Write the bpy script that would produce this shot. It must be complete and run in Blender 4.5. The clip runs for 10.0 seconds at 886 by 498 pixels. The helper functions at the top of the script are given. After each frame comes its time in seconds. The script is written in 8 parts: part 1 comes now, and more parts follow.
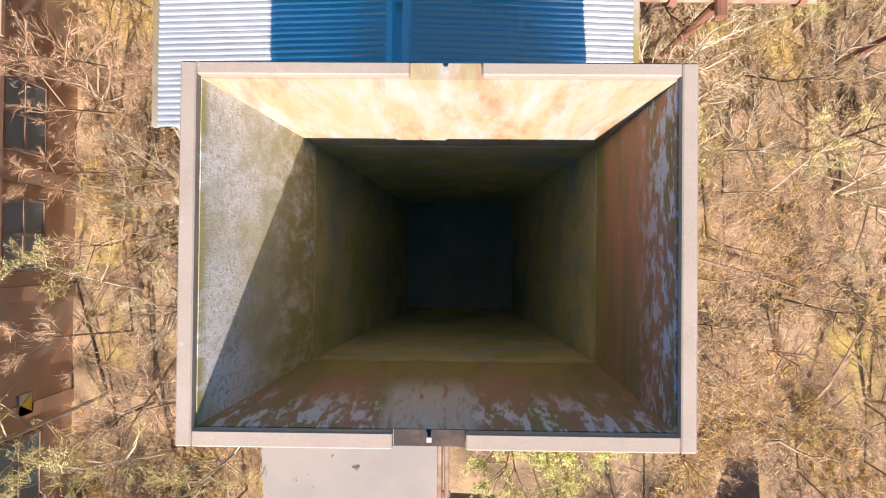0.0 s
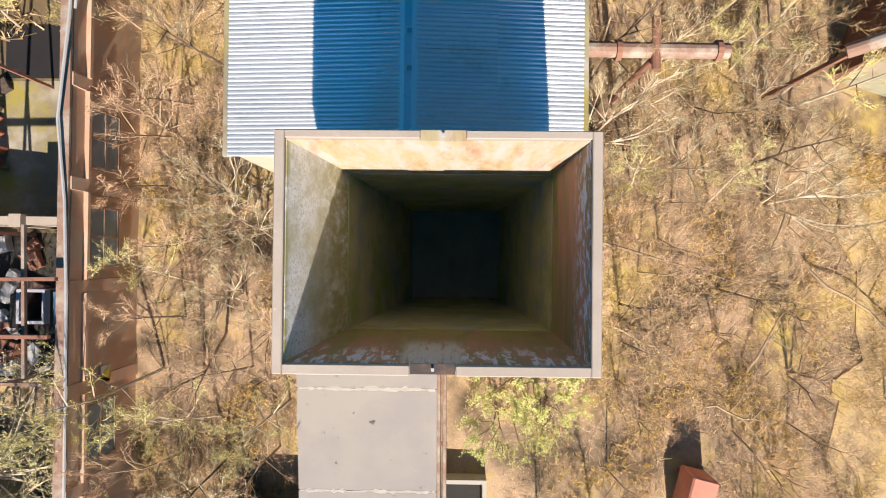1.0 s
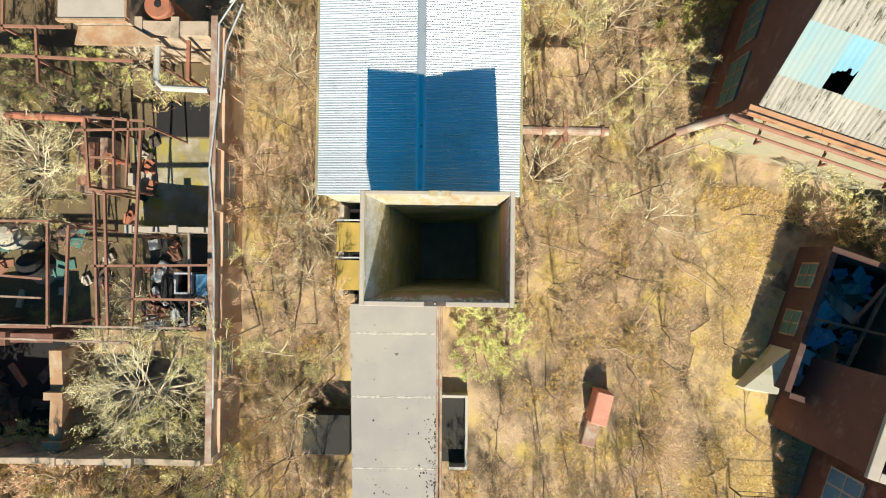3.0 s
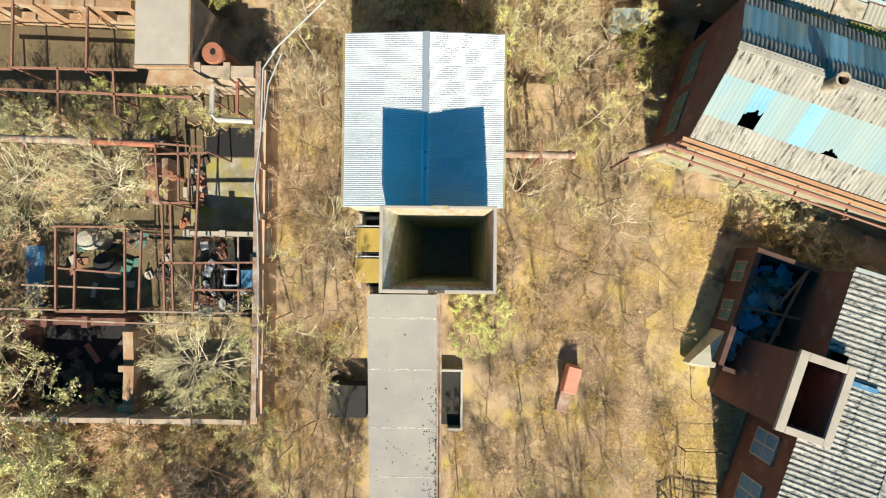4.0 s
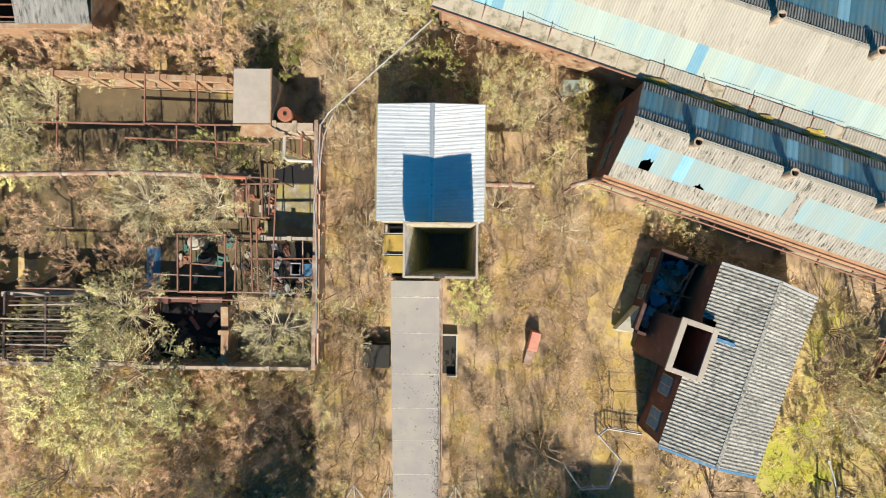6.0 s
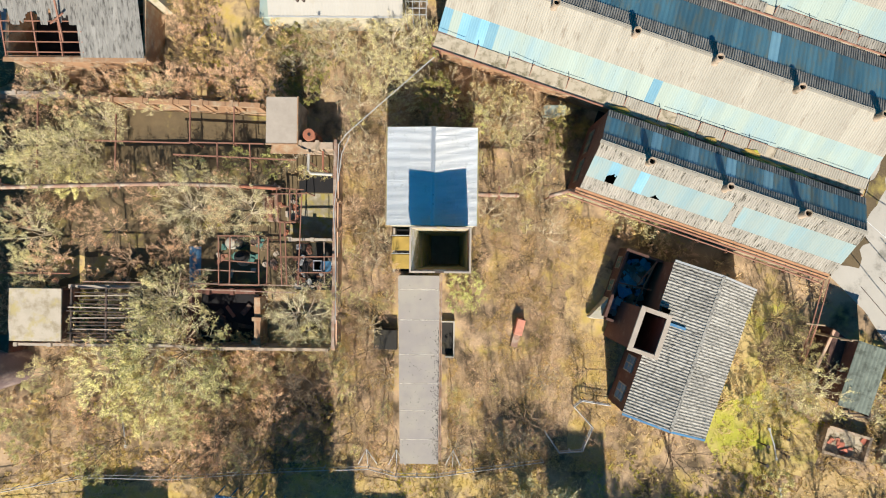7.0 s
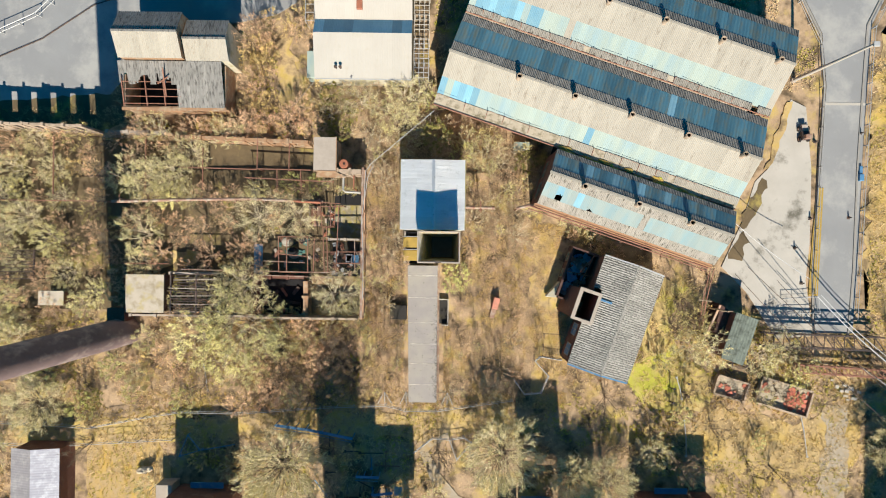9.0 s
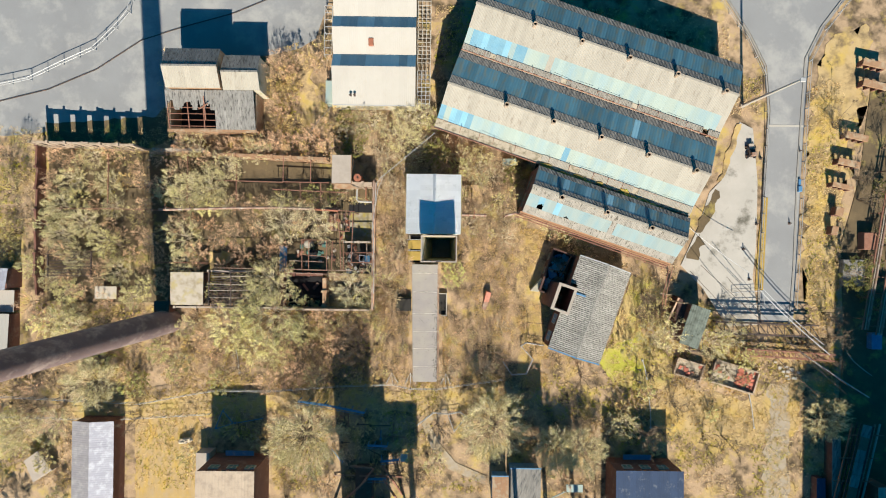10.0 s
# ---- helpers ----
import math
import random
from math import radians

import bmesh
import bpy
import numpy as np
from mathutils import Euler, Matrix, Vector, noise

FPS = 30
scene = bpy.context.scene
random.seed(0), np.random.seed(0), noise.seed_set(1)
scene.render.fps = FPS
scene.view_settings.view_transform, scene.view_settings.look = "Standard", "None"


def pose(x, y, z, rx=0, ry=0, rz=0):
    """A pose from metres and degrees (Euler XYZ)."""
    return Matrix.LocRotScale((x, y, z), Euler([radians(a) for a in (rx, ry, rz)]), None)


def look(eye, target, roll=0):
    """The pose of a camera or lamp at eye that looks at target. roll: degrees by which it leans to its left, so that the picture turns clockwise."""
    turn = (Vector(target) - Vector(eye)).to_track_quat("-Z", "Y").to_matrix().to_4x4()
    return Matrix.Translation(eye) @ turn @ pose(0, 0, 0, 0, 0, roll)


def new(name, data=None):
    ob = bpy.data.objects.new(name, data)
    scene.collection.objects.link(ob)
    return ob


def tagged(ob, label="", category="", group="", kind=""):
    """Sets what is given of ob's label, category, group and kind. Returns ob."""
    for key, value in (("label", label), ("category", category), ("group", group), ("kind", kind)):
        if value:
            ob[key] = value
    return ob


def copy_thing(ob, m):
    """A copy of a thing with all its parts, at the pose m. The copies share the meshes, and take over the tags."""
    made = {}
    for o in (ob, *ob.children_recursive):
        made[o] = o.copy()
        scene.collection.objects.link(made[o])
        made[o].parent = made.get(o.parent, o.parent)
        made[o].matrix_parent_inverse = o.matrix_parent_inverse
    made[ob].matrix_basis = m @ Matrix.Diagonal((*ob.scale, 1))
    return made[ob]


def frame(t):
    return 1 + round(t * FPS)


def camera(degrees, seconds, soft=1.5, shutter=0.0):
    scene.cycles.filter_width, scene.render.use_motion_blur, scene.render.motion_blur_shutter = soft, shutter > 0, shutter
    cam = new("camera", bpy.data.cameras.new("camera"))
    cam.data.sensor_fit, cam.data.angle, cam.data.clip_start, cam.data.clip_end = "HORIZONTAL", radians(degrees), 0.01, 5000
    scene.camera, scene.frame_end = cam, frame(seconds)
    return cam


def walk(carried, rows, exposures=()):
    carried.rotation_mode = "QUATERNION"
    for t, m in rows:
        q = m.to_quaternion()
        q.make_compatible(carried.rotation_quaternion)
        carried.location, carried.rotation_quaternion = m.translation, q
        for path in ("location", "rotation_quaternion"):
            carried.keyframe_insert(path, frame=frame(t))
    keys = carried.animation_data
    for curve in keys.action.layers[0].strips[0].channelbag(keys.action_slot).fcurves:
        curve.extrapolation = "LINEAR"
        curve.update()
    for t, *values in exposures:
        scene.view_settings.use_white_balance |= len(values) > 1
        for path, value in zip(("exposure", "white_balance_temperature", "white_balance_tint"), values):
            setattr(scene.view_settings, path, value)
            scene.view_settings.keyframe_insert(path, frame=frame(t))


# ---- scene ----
cam = camera(70.0, 10.0, soft=1.08)
METRES, EYE, TILT, LEAN, TURN = 100.0, 20.0, -91.39, 0.92, 0.0
ROWS = [
    (0.0, 0.0000, 0.0000, 0.0000, -0.02, 2.15, -0.56),
    (0.5, 0.0000, -0.0164, -0.0004, -0.06, 2.06, -0.57),
    (1.0, 0.0001, -0.0433, -0.0015, -0.12, 2.08, -0.58),
    (1.5, 0.0001, -0.0727, -0.0029, -0.21, 2.08, -0.58),
    (2.0, 0.0007, -0.1042, -0.0042, -0.25, 2.09, -0.59),
    (2.5, 0.0006, -0.1392, -0.0059, -0.29, 2.12, -0.60),
    (4.0, 0.0002, -0.2566, -0.0097, -0.31, 2.09, -0.64),
    (4.5, 0.0005, -0.3004, -0.0110, -0.31, 2.02, -0.65),
    (5.0, 0.0004, -0.3450, -0.0118, -0.27, 1.91, -0.64),
    (5.5, -0.0005, -0.3918, -0.0125, -0.27, 1.85, -0.65),
    (7.0, -0.0024, -0.5546, -0.0151, -0.41, 1.65, -0.69),
    (7.5, -0.0037, -0.6142, -0.0165, -0.52, 1.51, -0.73),
    (8.0, -0.0051, -0.6829, -0.0179, -0.68, 1.43, -0.75),
    (8.5, -0.0068, -0.7545, -0.0197, -0.80, 1.33, -0.75),
    (9.0, -0.0085, -0.8312, -0.0213, -0.90, 1.32, -0.78),
    (9.5, -0.0120, -0.9151, -0.0228, -1.04, 1.32, -0.76),
    (10.0, -0.0160, -0.9996, -0.0243, -1.21, 1.39, -0.74),
]
walk(cam, [(t, pose(0, 0, EYE, TILT, LEAN, TURN) @ pose(METRES * x, METRES * y, METRES * z, 90 + pitch, roll, yaw)) for t, x, y, z, yaw, pitch, roll in ROWS],
     exposures=[(0.0, 0.99, 6720, 23), (1.0, 0.88, 6770, 16), (1.6, 0.82, 6800, 9), (2.5, 0.89, 6800, 4), (4.0, 0.91, 6760, 2), (5.5, 0.81, 6710, 6), (8.0, 0.71, 6690, 9), (10.0, 0.70, 6700, 8)])

# ---- world, sun, exposure ----
SUN_EL, SUN_AZ = 39.0, 4.2          # elevation; degrees east of south
world = bpy.data.worlds.new("world")
scene.world = world
world.use_nodes = True
wn = world.node_tree.nodes
sky = wn.new("ShaderNodeTexSky")
sky.sky_type = "NISHITA"
sky.sun_disc = False
sky.sun_elevation = radians(SUN_EL)
sky.sun_rotation = radians(180 - SUN_AZ)
sky.ozone_density = 4.0
deep = wn.new("ShaderNodeHueSaturation")     # a deep blue spring sky
deep.inputs["Saturation"].default_value = 2.6
deep.inputs["Hue"].default_value = 0.485
world.node_tree.links.new(sky.outputs[0], deep.inputs["Color"])
world.node_tree.links.new(deep.outputs[0], wn["Background"].inputs[0])
wn["Background"].inputs[1].default_value = 0.054
sun = new("sun", bpy.data.lights.new("sun", "SUN"))
sun.data.energy, sun.data.angle, sun.data.color = 4.9, radians(0.5), (1.0, 0.92, 0.79)
s_dir = Vector((math.sin(radians(SUN_AZ)) * math.cos(radians(SUN_EL)), -math.cos(radians(SUN_AZ)) * math.cos(radians(SUN_EL)), math.sin(radians(SUN_EL))))
sun.matrix_world = look(s_dir * 200, (0, 0, 0))


# ---- materials ----
def node_mat(name, base, dark, rough=0.85, metal=0.0, scale=1.2, fine=22.0, stain=None, stain_scale=0.5, stain_at=0.56, stain_soft=0.08,
             bump=0.25, spread=0.0, stretch=(1, 1, 1), second=None, second_scale=0.25, second_at=0.55, local=False, fine_mix=0.35, gain=0.8, turn=None):
    """Two scales of noise between two colours, an optional stain and second tint, and fine relief."""
    base, dark, stain, second = (tuple(v * gain for v in c) if c else None for c in (base, dark, stain, second))
    m = bpy.data.materials.new(name)
    m.use_nodes = True
    nt = m.node_tree
    nd, ln = nt.nodes, nt.links
    bsdf = nd["Principled BSDF"]
    if local:
        src = nd.new("ShaderNodeTexCoord").outputs["Object"]
    else:
        src = nd.new("ShaderNodeNewGeometry").outputs["Position"]
    mp = nd.new("ShaderNodeMapping")
    if turn is None:
        mp.inputs["Scale"].default_value = stretch
    else:     # weathering that runs with a building turned about z
        mp.vector_type = "TEXTURE"
        mp.inputs["Rotation"].default_value = (0, 0, radians(turn))
        mp.inputs["Scale"].default_value = tuple(1 / v for v in stretch)
    ln.new(src, mp.inputs["Vector"])
    vec = mp.outputs["Vector"]

    def nz(sc, detail=5.0, rough_n=0.6):
        n = nd.new("ShaderNodeTexNoise")
        n.inputs["Scale"].default_value, n.inputs["Detail"].default_value, n.inputs["Roughness"].default_value = sc, detail, rough_n
        ln.new(vec, n.inputs["Vector"])
        return n.outputs["Fac"]

    def ramp(fac, lo, hi):
        r = nd.new("ShaderNodeMapRange")
        r.inputs["From Min"].default_value, r.inputs["From Max"].default_value = lo, hi
        ln.new(fac, r.inputs["Value"])
        return r.outputs["Result"]

    def mix(fac, a, b, mode="MIX"):
        x = nd.new("ShaderNodeMix")
        x.data_type, x.blend_type = "RGBA", mode
        if isinstance(fac, float):
            x.inputs[0].default_value = fac
        else:
            ln.new(fac, x.inputs[0])
        for i, v in ((6, a), (7, b)):
            if isinstance(v, tuple):
                x.inputs[i].default_value = (*v, 1)
            else:
                ln.new(v, x.inputs[i])
        return x.outputs[2]

    big, small = nz(scale), nz(fine, 3.0, 0.7)
    col = mix(ramp(big, 0.32, 0.68), base, dark)
    col = mix(fine_mix, col, mix(ramp(small, 0.3, 0.7), base, dark))
    if second:
        col = mix(ramp(nz(second_scale, 4.0), second_at - 0.1, second_at + 0.1), col, second)
    if stain:
        col = mix(ramp(nz(stain_scale, 7.0, 0.68), stain_at - stain_soft, stain_at + stain_soft), col, stain)
    if spread:
        info = nd.new("ShaderNodeObjectInfo")
        hsv = nd.new("ShaderNodeHueSaturation")
        ln.new(col, hsv.inputs["Color"])
        r = nd.new("ShaderNodeMapRange")
        r.inputs["To Min"].default_value, r.inputs["To Max"].default_value = 1 - spread, 1 + spread
        ln.new(info.outputs["Random"], r.inputs["Value"])
        ln.new(r.outputs["Result"], hsv.inputs["Value"])
        col = hsv.outputs["Color"]
    ln.new(col, bsdf.inputs["Base Color"])
    bsdf.inputs["Roughness"].default_value, bsdf.inputs["Metallic"].default_value = rough, metal
    if bump:
        b = nd.new("ShaderNodeBump")
        b.inputs["Strength"].default_value, b.inputs["Distance"].default_value = bump, 0.02
        ln.new(small, b.inputs["Height"])
        ln.new(b.outputs["Normal"], bsdf.inputs["Normal"])
    return m


def leaf_mat(name, a, b, spread=0.25, through_light=0.35):
    """Leaves and twigs: a colour that varies by clump and by tree, with some light through."""
    m = bpy.data.materials.new(name)
    m.use_nodes = True
    nd, ln = m.node_tree.nodes, m.node_tree.links
    bsdf, out = nd["Principled BSDF"], nd["Material Output"]
    geo, info = nd.new("ShaderNodeNewGeometry"), nd.new("ShaderNodeObjectInfo")
    x = nd.new("ShaderNodeMix")
    x.data_type = "RGBA"
    x.inputs[6].default_value, x.inputs[7].default_value = (*a, 1), (*b, 1)
    ln.new(geo.outputs["Random Per Island"], x.inputs[0])
    hsv = nd.new("ShaderNodeHueSaturation")
    r = nd.new("ShaderNodeMapRange")
    r.inputs["To Min"].default_value, r.inputs["To Max"].default_value = 1 - spread, 1 + spread
    ln.new(info.outputs["Random"], r.inputs["Value"])
    ln.new(r.outputs["Result"], hsv.inputs["Value"])
    ln.new(x.outputs[2], hsv.inputs["Color"])
    ln.new(hsv.outputs["Color"], bsdf.inputs["Base Color"])
    bsdf.inputs["Roughness"].default_value = 0.75
    if through_light:
        tr, ms = nd.new("ShaderNodeBsdfTranslucent"), nd.new("ShaderNodeMixShader")
        ln.new(hsv.outputs["Color"], tr.inputs["Color"])
        ms.inputs[0].default_value = through_light
        ln.new(bsdf.outputs[0], ms.inputs[1])
        ln.new(tr.outputs[0], ms.inputs[2])
        ln.new(ms.outputs[0], out.inputs["Surface"])
    return m


M = {}
M["ground"] = node_mat("dead_grass_ground", (0.54, 0.39, 0.25), (0.28, 0.195, 0.122), 0.95, 0, 0.35, 13.0, stain=(0.48, 0.36, 0.11), stain_scale=0.22, stain_at=0.59, stain_soft=0.07, bump=0.9, second=(0.10, 0.072, 0.043), second_scale=0.34, second_at=0.53, gain=1.0, fine_mix=0.6)
M["asphalt"] = node_mat("pale_worn_asphalt", (0.34, 0.35, 0.36), (0.27, 0.275, 0.285), 0.8, 0, 0.12, 30, stain=(0.43, 0.43, 0.42), stain_scale=0.15, bump=0.15)
M["apron"] = node_mat("stained_concrete_apron", (0.60, 0.57, 0.52), (0.48, 0.455, 0.41), 0.9, 0, 0.25, 25, stain=(0.17, 0.16, 0.13), stain_scale=0.22, stain_at=0.62, bump=0.2)
M["mossy_slab"] = node_mat("mossy_concrete_slab", (0.52, 0.46, 0.38), (0.40, 0.35, 0.28), 0.92, 0, 0.6, 22, stain=(0.42, 0.35, 0.17), stain_scale=0.5, stain_at=0.60, stain_soft=0.07, bump=0.5, second=(0.30, 0.25, 0.17), second_scale=0.8, second_at=0.6, gain=1.0)
M["kerb"] = node_mat("kerb_concrete", (0.40, 0.38, 0.35), (0.28, 0.27, 0.25), 0.9)
M["concrete"] = node_mat("weathered_concrete", (0.54, 0.465, 0.395), (0.41, 0.35, 0.295), 0.9, 0, 0.9, 35, stain=(0.55, 0.53, 0.50), stain_scale=6.0, stain_at=0.66, stain_soft=0.03, bump=0.3)
M["drift"] = node_mat("grey_screed", (0.445, 0.41, 0.395), (0.375, 0.345, 0.335), 0.9, 0, 0.5, 30, stain=(0.10, 0.095, 0.085), stain_scale=2.6, stain_at=0.665, stain_soft=0.03, bump=0.3, gain=0.66, second=(0.47, 0.435, 0.39), second_scale=0.35, second_at=0.52, fine_mix=0.5)
# west wall raised near white, adding brightness the grazing sun does not give
M["flue_w"] = node_mat("near_white_mossy_concrete", (0.93, 0.91, 0.89), (0.66, 0.65, 0.61), 0.92, 0, 0.8, 38, stain=(0.46, 0.42, 0.24), stain_scale=1.5, stain_at=0.58, stain_soft=0.12, bump=0.45, stretch=(1, 1, 0.7), fine_mix=0.8, second=(0.62, 0.56, 0.33), second_scale=0.55, second_at=0.57, gain=1.0)
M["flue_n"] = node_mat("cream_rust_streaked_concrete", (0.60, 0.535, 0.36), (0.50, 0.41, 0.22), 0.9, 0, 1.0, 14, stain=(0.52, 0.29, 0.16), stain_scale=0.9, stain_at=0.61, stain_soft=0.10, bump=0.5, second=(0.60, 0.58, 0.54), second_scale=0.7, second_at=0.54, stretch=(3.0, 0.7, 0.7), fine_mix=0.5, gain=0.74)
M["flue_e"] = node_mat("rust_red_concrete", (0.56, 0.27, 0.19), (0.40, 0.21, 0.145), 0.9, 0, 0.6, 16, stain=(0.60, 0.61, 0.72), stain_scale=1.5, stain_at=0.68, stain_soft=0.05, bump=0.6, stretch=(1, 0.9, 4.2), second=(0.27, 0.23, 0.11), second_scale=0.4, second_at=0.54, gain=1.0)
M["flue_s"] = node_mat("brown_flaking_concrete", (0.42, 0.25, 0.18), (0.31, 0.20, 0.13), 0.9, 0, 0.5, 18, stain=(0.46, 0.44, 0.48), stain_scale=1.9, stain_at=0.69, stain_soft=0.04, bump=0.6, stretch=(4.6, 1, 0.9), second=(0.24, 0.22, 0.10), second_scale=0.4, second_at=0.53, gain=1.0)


def zone(m, colour, z0, z1, scale, stretch, at, soft=0.05, strip=None):
    """A tint that breaks up by noise and fades in from the height z0 to z1; strip keeps it to a band about x, of a half
    width.
    """
    nd, ln = m.node_tree.nodes, m.node_tree.links
    bsdf = nd["Principled BSDF"]
    under = bsdf.inputs["Base Color"].links[0].from_socket
    pos = nd.new("ShaderNodeNewGeometry").outputs["Position"]
    mp, nz, sep = nd.new("ShaderNodeMapping"), nd.new("ShaderNodeTexNoise"), nd.new("ShaderNodeSeparateXYZ")
    mp.inputs["Scale"].default_value = stretch
    nz.inputs["Scale"].default_value, nz.inputs["Detail"].default_value, nz.inputs["Roughness"].default_value = scale, 7.0, 0.66
    ln.new(pos, mp.inputs["Vector"])
    ln.new(mp.outputs[0], nz.inputs["Vector"])
    ln.new(pos, sep.inputs[0])

    def span(value, lo, hi):
        r = nd.new("ShaderNodeMapRange")
        r.interpolation_type = "SMOOTHSTEP"
        r.inputs["From Min"].default_value, r.inputs["From Max"].default_value = lo, hi
        ln.new(value, r.inputs["Value"])
        return r.outputs["Result"]

    def op(kind_of, a, b):
        o = nd.new("ShaderNodeMath")
        o.operation = kind_of
        ln.new(a, o.inputs[0])
        if isinstance(b, float):
            o.inputs[1].default_value = b
        else:
            ln.new(b, o.inputs[1])
        return o.outputs[0]

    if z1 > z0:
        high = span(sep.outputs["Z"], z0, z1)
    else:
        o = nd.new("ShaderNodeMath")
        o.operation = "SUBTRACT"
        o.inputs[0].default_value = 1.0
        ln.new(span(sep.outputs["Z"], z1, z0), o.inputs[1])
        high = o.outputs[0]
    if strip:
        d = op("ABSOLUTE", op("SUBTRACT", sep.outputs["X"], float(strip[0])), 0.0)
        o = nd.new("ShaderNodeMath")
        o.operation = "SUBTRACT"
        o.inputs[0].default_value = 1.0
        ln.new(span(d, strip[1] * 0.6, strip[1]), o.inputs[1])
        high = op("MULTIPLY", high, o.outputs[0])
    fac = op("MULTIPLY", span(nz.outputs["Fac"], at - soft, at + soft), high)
    x = nd.new("ShaderNodeMix")
    x.data_type = "RGBA"
    ln.new(fac, x.inputs[0])
    ln.new(under, x.inputs[6])
    x.inputs[7].default_value = (*colour, 1)
    ln.new(x.outputs[2], bsdf.inputs["Base Color"])


# olive tints strengthen toward the bottom, pale ones toward the rim
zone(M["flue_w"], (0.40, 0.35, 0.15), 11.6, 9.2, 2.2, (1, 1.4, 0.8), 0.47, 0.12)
zone(M["flue_w"], (0.50, 0.47, 0.41), 9.0, 12.0, 14.0, (1, 1, 1), 0.57, 0.09)
zone(M["flue_w"], (0.42, 0.38, 0.18), 12.1, 12.3, 3.0, (1, 1, 0.2), 0.45, 0.1)
zone(M["flue_e"], (0.62, 0.64, 0.76), 10.6, 12.0, 2.0, (1, 1.6, 3.0), 0.535, 0.04)
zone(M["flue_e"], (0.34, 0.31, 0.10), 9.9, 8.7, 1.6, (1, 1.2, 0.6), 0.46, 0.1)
zone(M["flue_s"], (0.58, 0.59, 0.68), 10.2, 11.8, 2.2, (3.0, 1, 0.8), 0.55, 0.05)
zone(M["flue_s"], (0.52, 0.51, 0.50), 9.6, 11.0, 2.4, (3.4, 1, 0.5), 0.42, 0.1, (-0.3, 0.75))
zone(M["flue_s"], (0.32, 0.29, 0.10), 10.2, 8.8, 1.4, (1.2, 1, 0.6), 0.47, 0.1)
M["flue_low"] = node_mat("mossy_dark_concrete", (0.62, 0.54, 0.29), (0.40, 0.365, 0.21), 0.92, 0, 0.45, 12, stain=(0.34, 0.36, 0.13), stain_scale=0.7, bump=0.5, second=(0.34, 0.35, 0.36), second_scale=0.9, second_at=0.60, gain=1.0)
M["white_sheet"] = node_mat("white_coated_steel_sheet", (0.86, 0.87, 0.87), (0.79, 0.80, 0.80), 0.28, 0.70, 0.4, 9, stain=(0.62, 0.63, 0.61), stain_scale=0.9, stain_at=0.66, bump=0.05, spread=0.04, gain=1.0)
M["grey_sheet"] = node_mat("grey_lichened_cement_sheet", (0.52, 0.50, 0.46), (0.31, 0.30, 0.275), 0.92, 0, 2.4, 18, stain=(0.11, 0.105, 0.095), stain_scale=3.4, stain_at=0.545, stain_soft=0.06, bump=0.5, spread=0.12, stretch=(0.9, 1.8, 1), fine_mix=0.5, turn=-18.5)
M["cream_sheet"] = node_mat("cream_cement_sheet", (0.58, 0.54, 0.46), (0.49, 0.45, 0.38), 0.9, 0, 0.35, 12, stain=(0.36, 0.31, 0.25), stain_scale=0.9, stain_at=0.63, bump=0.25, spread=0.06, gain=0.65, stretch=(2.4, 0.6, 1), turn=-18.5)
M["dirty_sheet"] = node_mat("blackened_cement_sheet", (0.56, 0.52, 0.46), (0.38, 0.35, 0.30), 0.92, 0, 0.8, 10, stain=(0.12, 0.11, 0.085), stain_scale=1.15, stain_at=0.575, stain_soft=0.035, bump=0.35, spread=0.1, gain=0.63, stretch=(4.6, 0.9, 1), turn=-18.5)
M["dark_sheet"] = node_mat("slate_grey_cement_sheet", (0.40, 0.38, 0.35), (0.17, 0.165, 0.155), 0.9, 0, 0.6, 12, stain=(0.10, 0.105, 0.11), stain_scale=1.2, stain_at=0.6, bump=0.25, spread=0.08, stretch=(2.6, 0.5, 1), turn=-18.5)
M["cyan_sheet"] = node_mat("cloudy_translucent_sheet", (0.49, 0.58, 0.52), (0.42, 0.53, 0.49), 0.85, 0, 0.12, 6, stain=(0.33, 0.50, 0.58), stain_scale=0.12, stain_at=0.58, stain_soft=0.14, bump=0.08, spread=0.05, gain=0.68, stretch=(2.4, 0.5, 1), turn=-18.5)
M["mint_sheet"] = node_mat("pale_blue_translucent_sheet", (0.44, 0.53, 0.51), (0.39, 0.50, 0.50), 0.85, 0, 0.3, 6, stain=(0.30, 0.50, 0.58), stain_scale=0.2, stain_at=0.58, stain_soft=0.12, bump=0.06, spread=0.05, gain=0.58, stretch=(2.4, 0.5, 1), turn=-18.5)
M["blue_sheet"] = node_mat("blue_translucent_sheet", (0.16, 0.38, 0.54), (0.26, 0.48, 0.58), 0.8, 0, 0.4, 6, bump=0.05, spread=0.25)
M["glass_sheet"] = node_mat("wired_roof_glass", (0.11, 0.27, 0.35), (0.055, 0.165, 0.25), 0.5, 0, 0.35, 6, stain=(0.16, 0.21, 0.20), stain_scale=0.5, bump=0.03, spread=0.22, stretch=(2.4, 0.5, 1), turn=-18.5)
M["pink_strip"] = node_mat("crumbling_pink_render", (0.56, 0.44, 0.34), (0.44, 0.33, 0.24), 0.95, 0, 0.8, 14, stain=(0.24, 0.20, 0.14), stain_scale=0.8, stain_at=0.58, bump=0.6)
M["cream_strip"] = node_mat("pale_crumbling_gutter", (0.60, 0.53, 0.42), (0.46, 0.39, 0.29), 0.95, 0, 0.8, 14, stain=(0.22, 0.19, 0.12), stain_scale=1.1, stain_at=0.57, bump=0.6, gain=0.75)
M["moss"] = node_mat("ochre_moss", (0.46, 0.31, 0.075), (0.28, 0.20, 0.055), 0.98, 0, 1.2, 20, bump=0.9, gain=1.0)
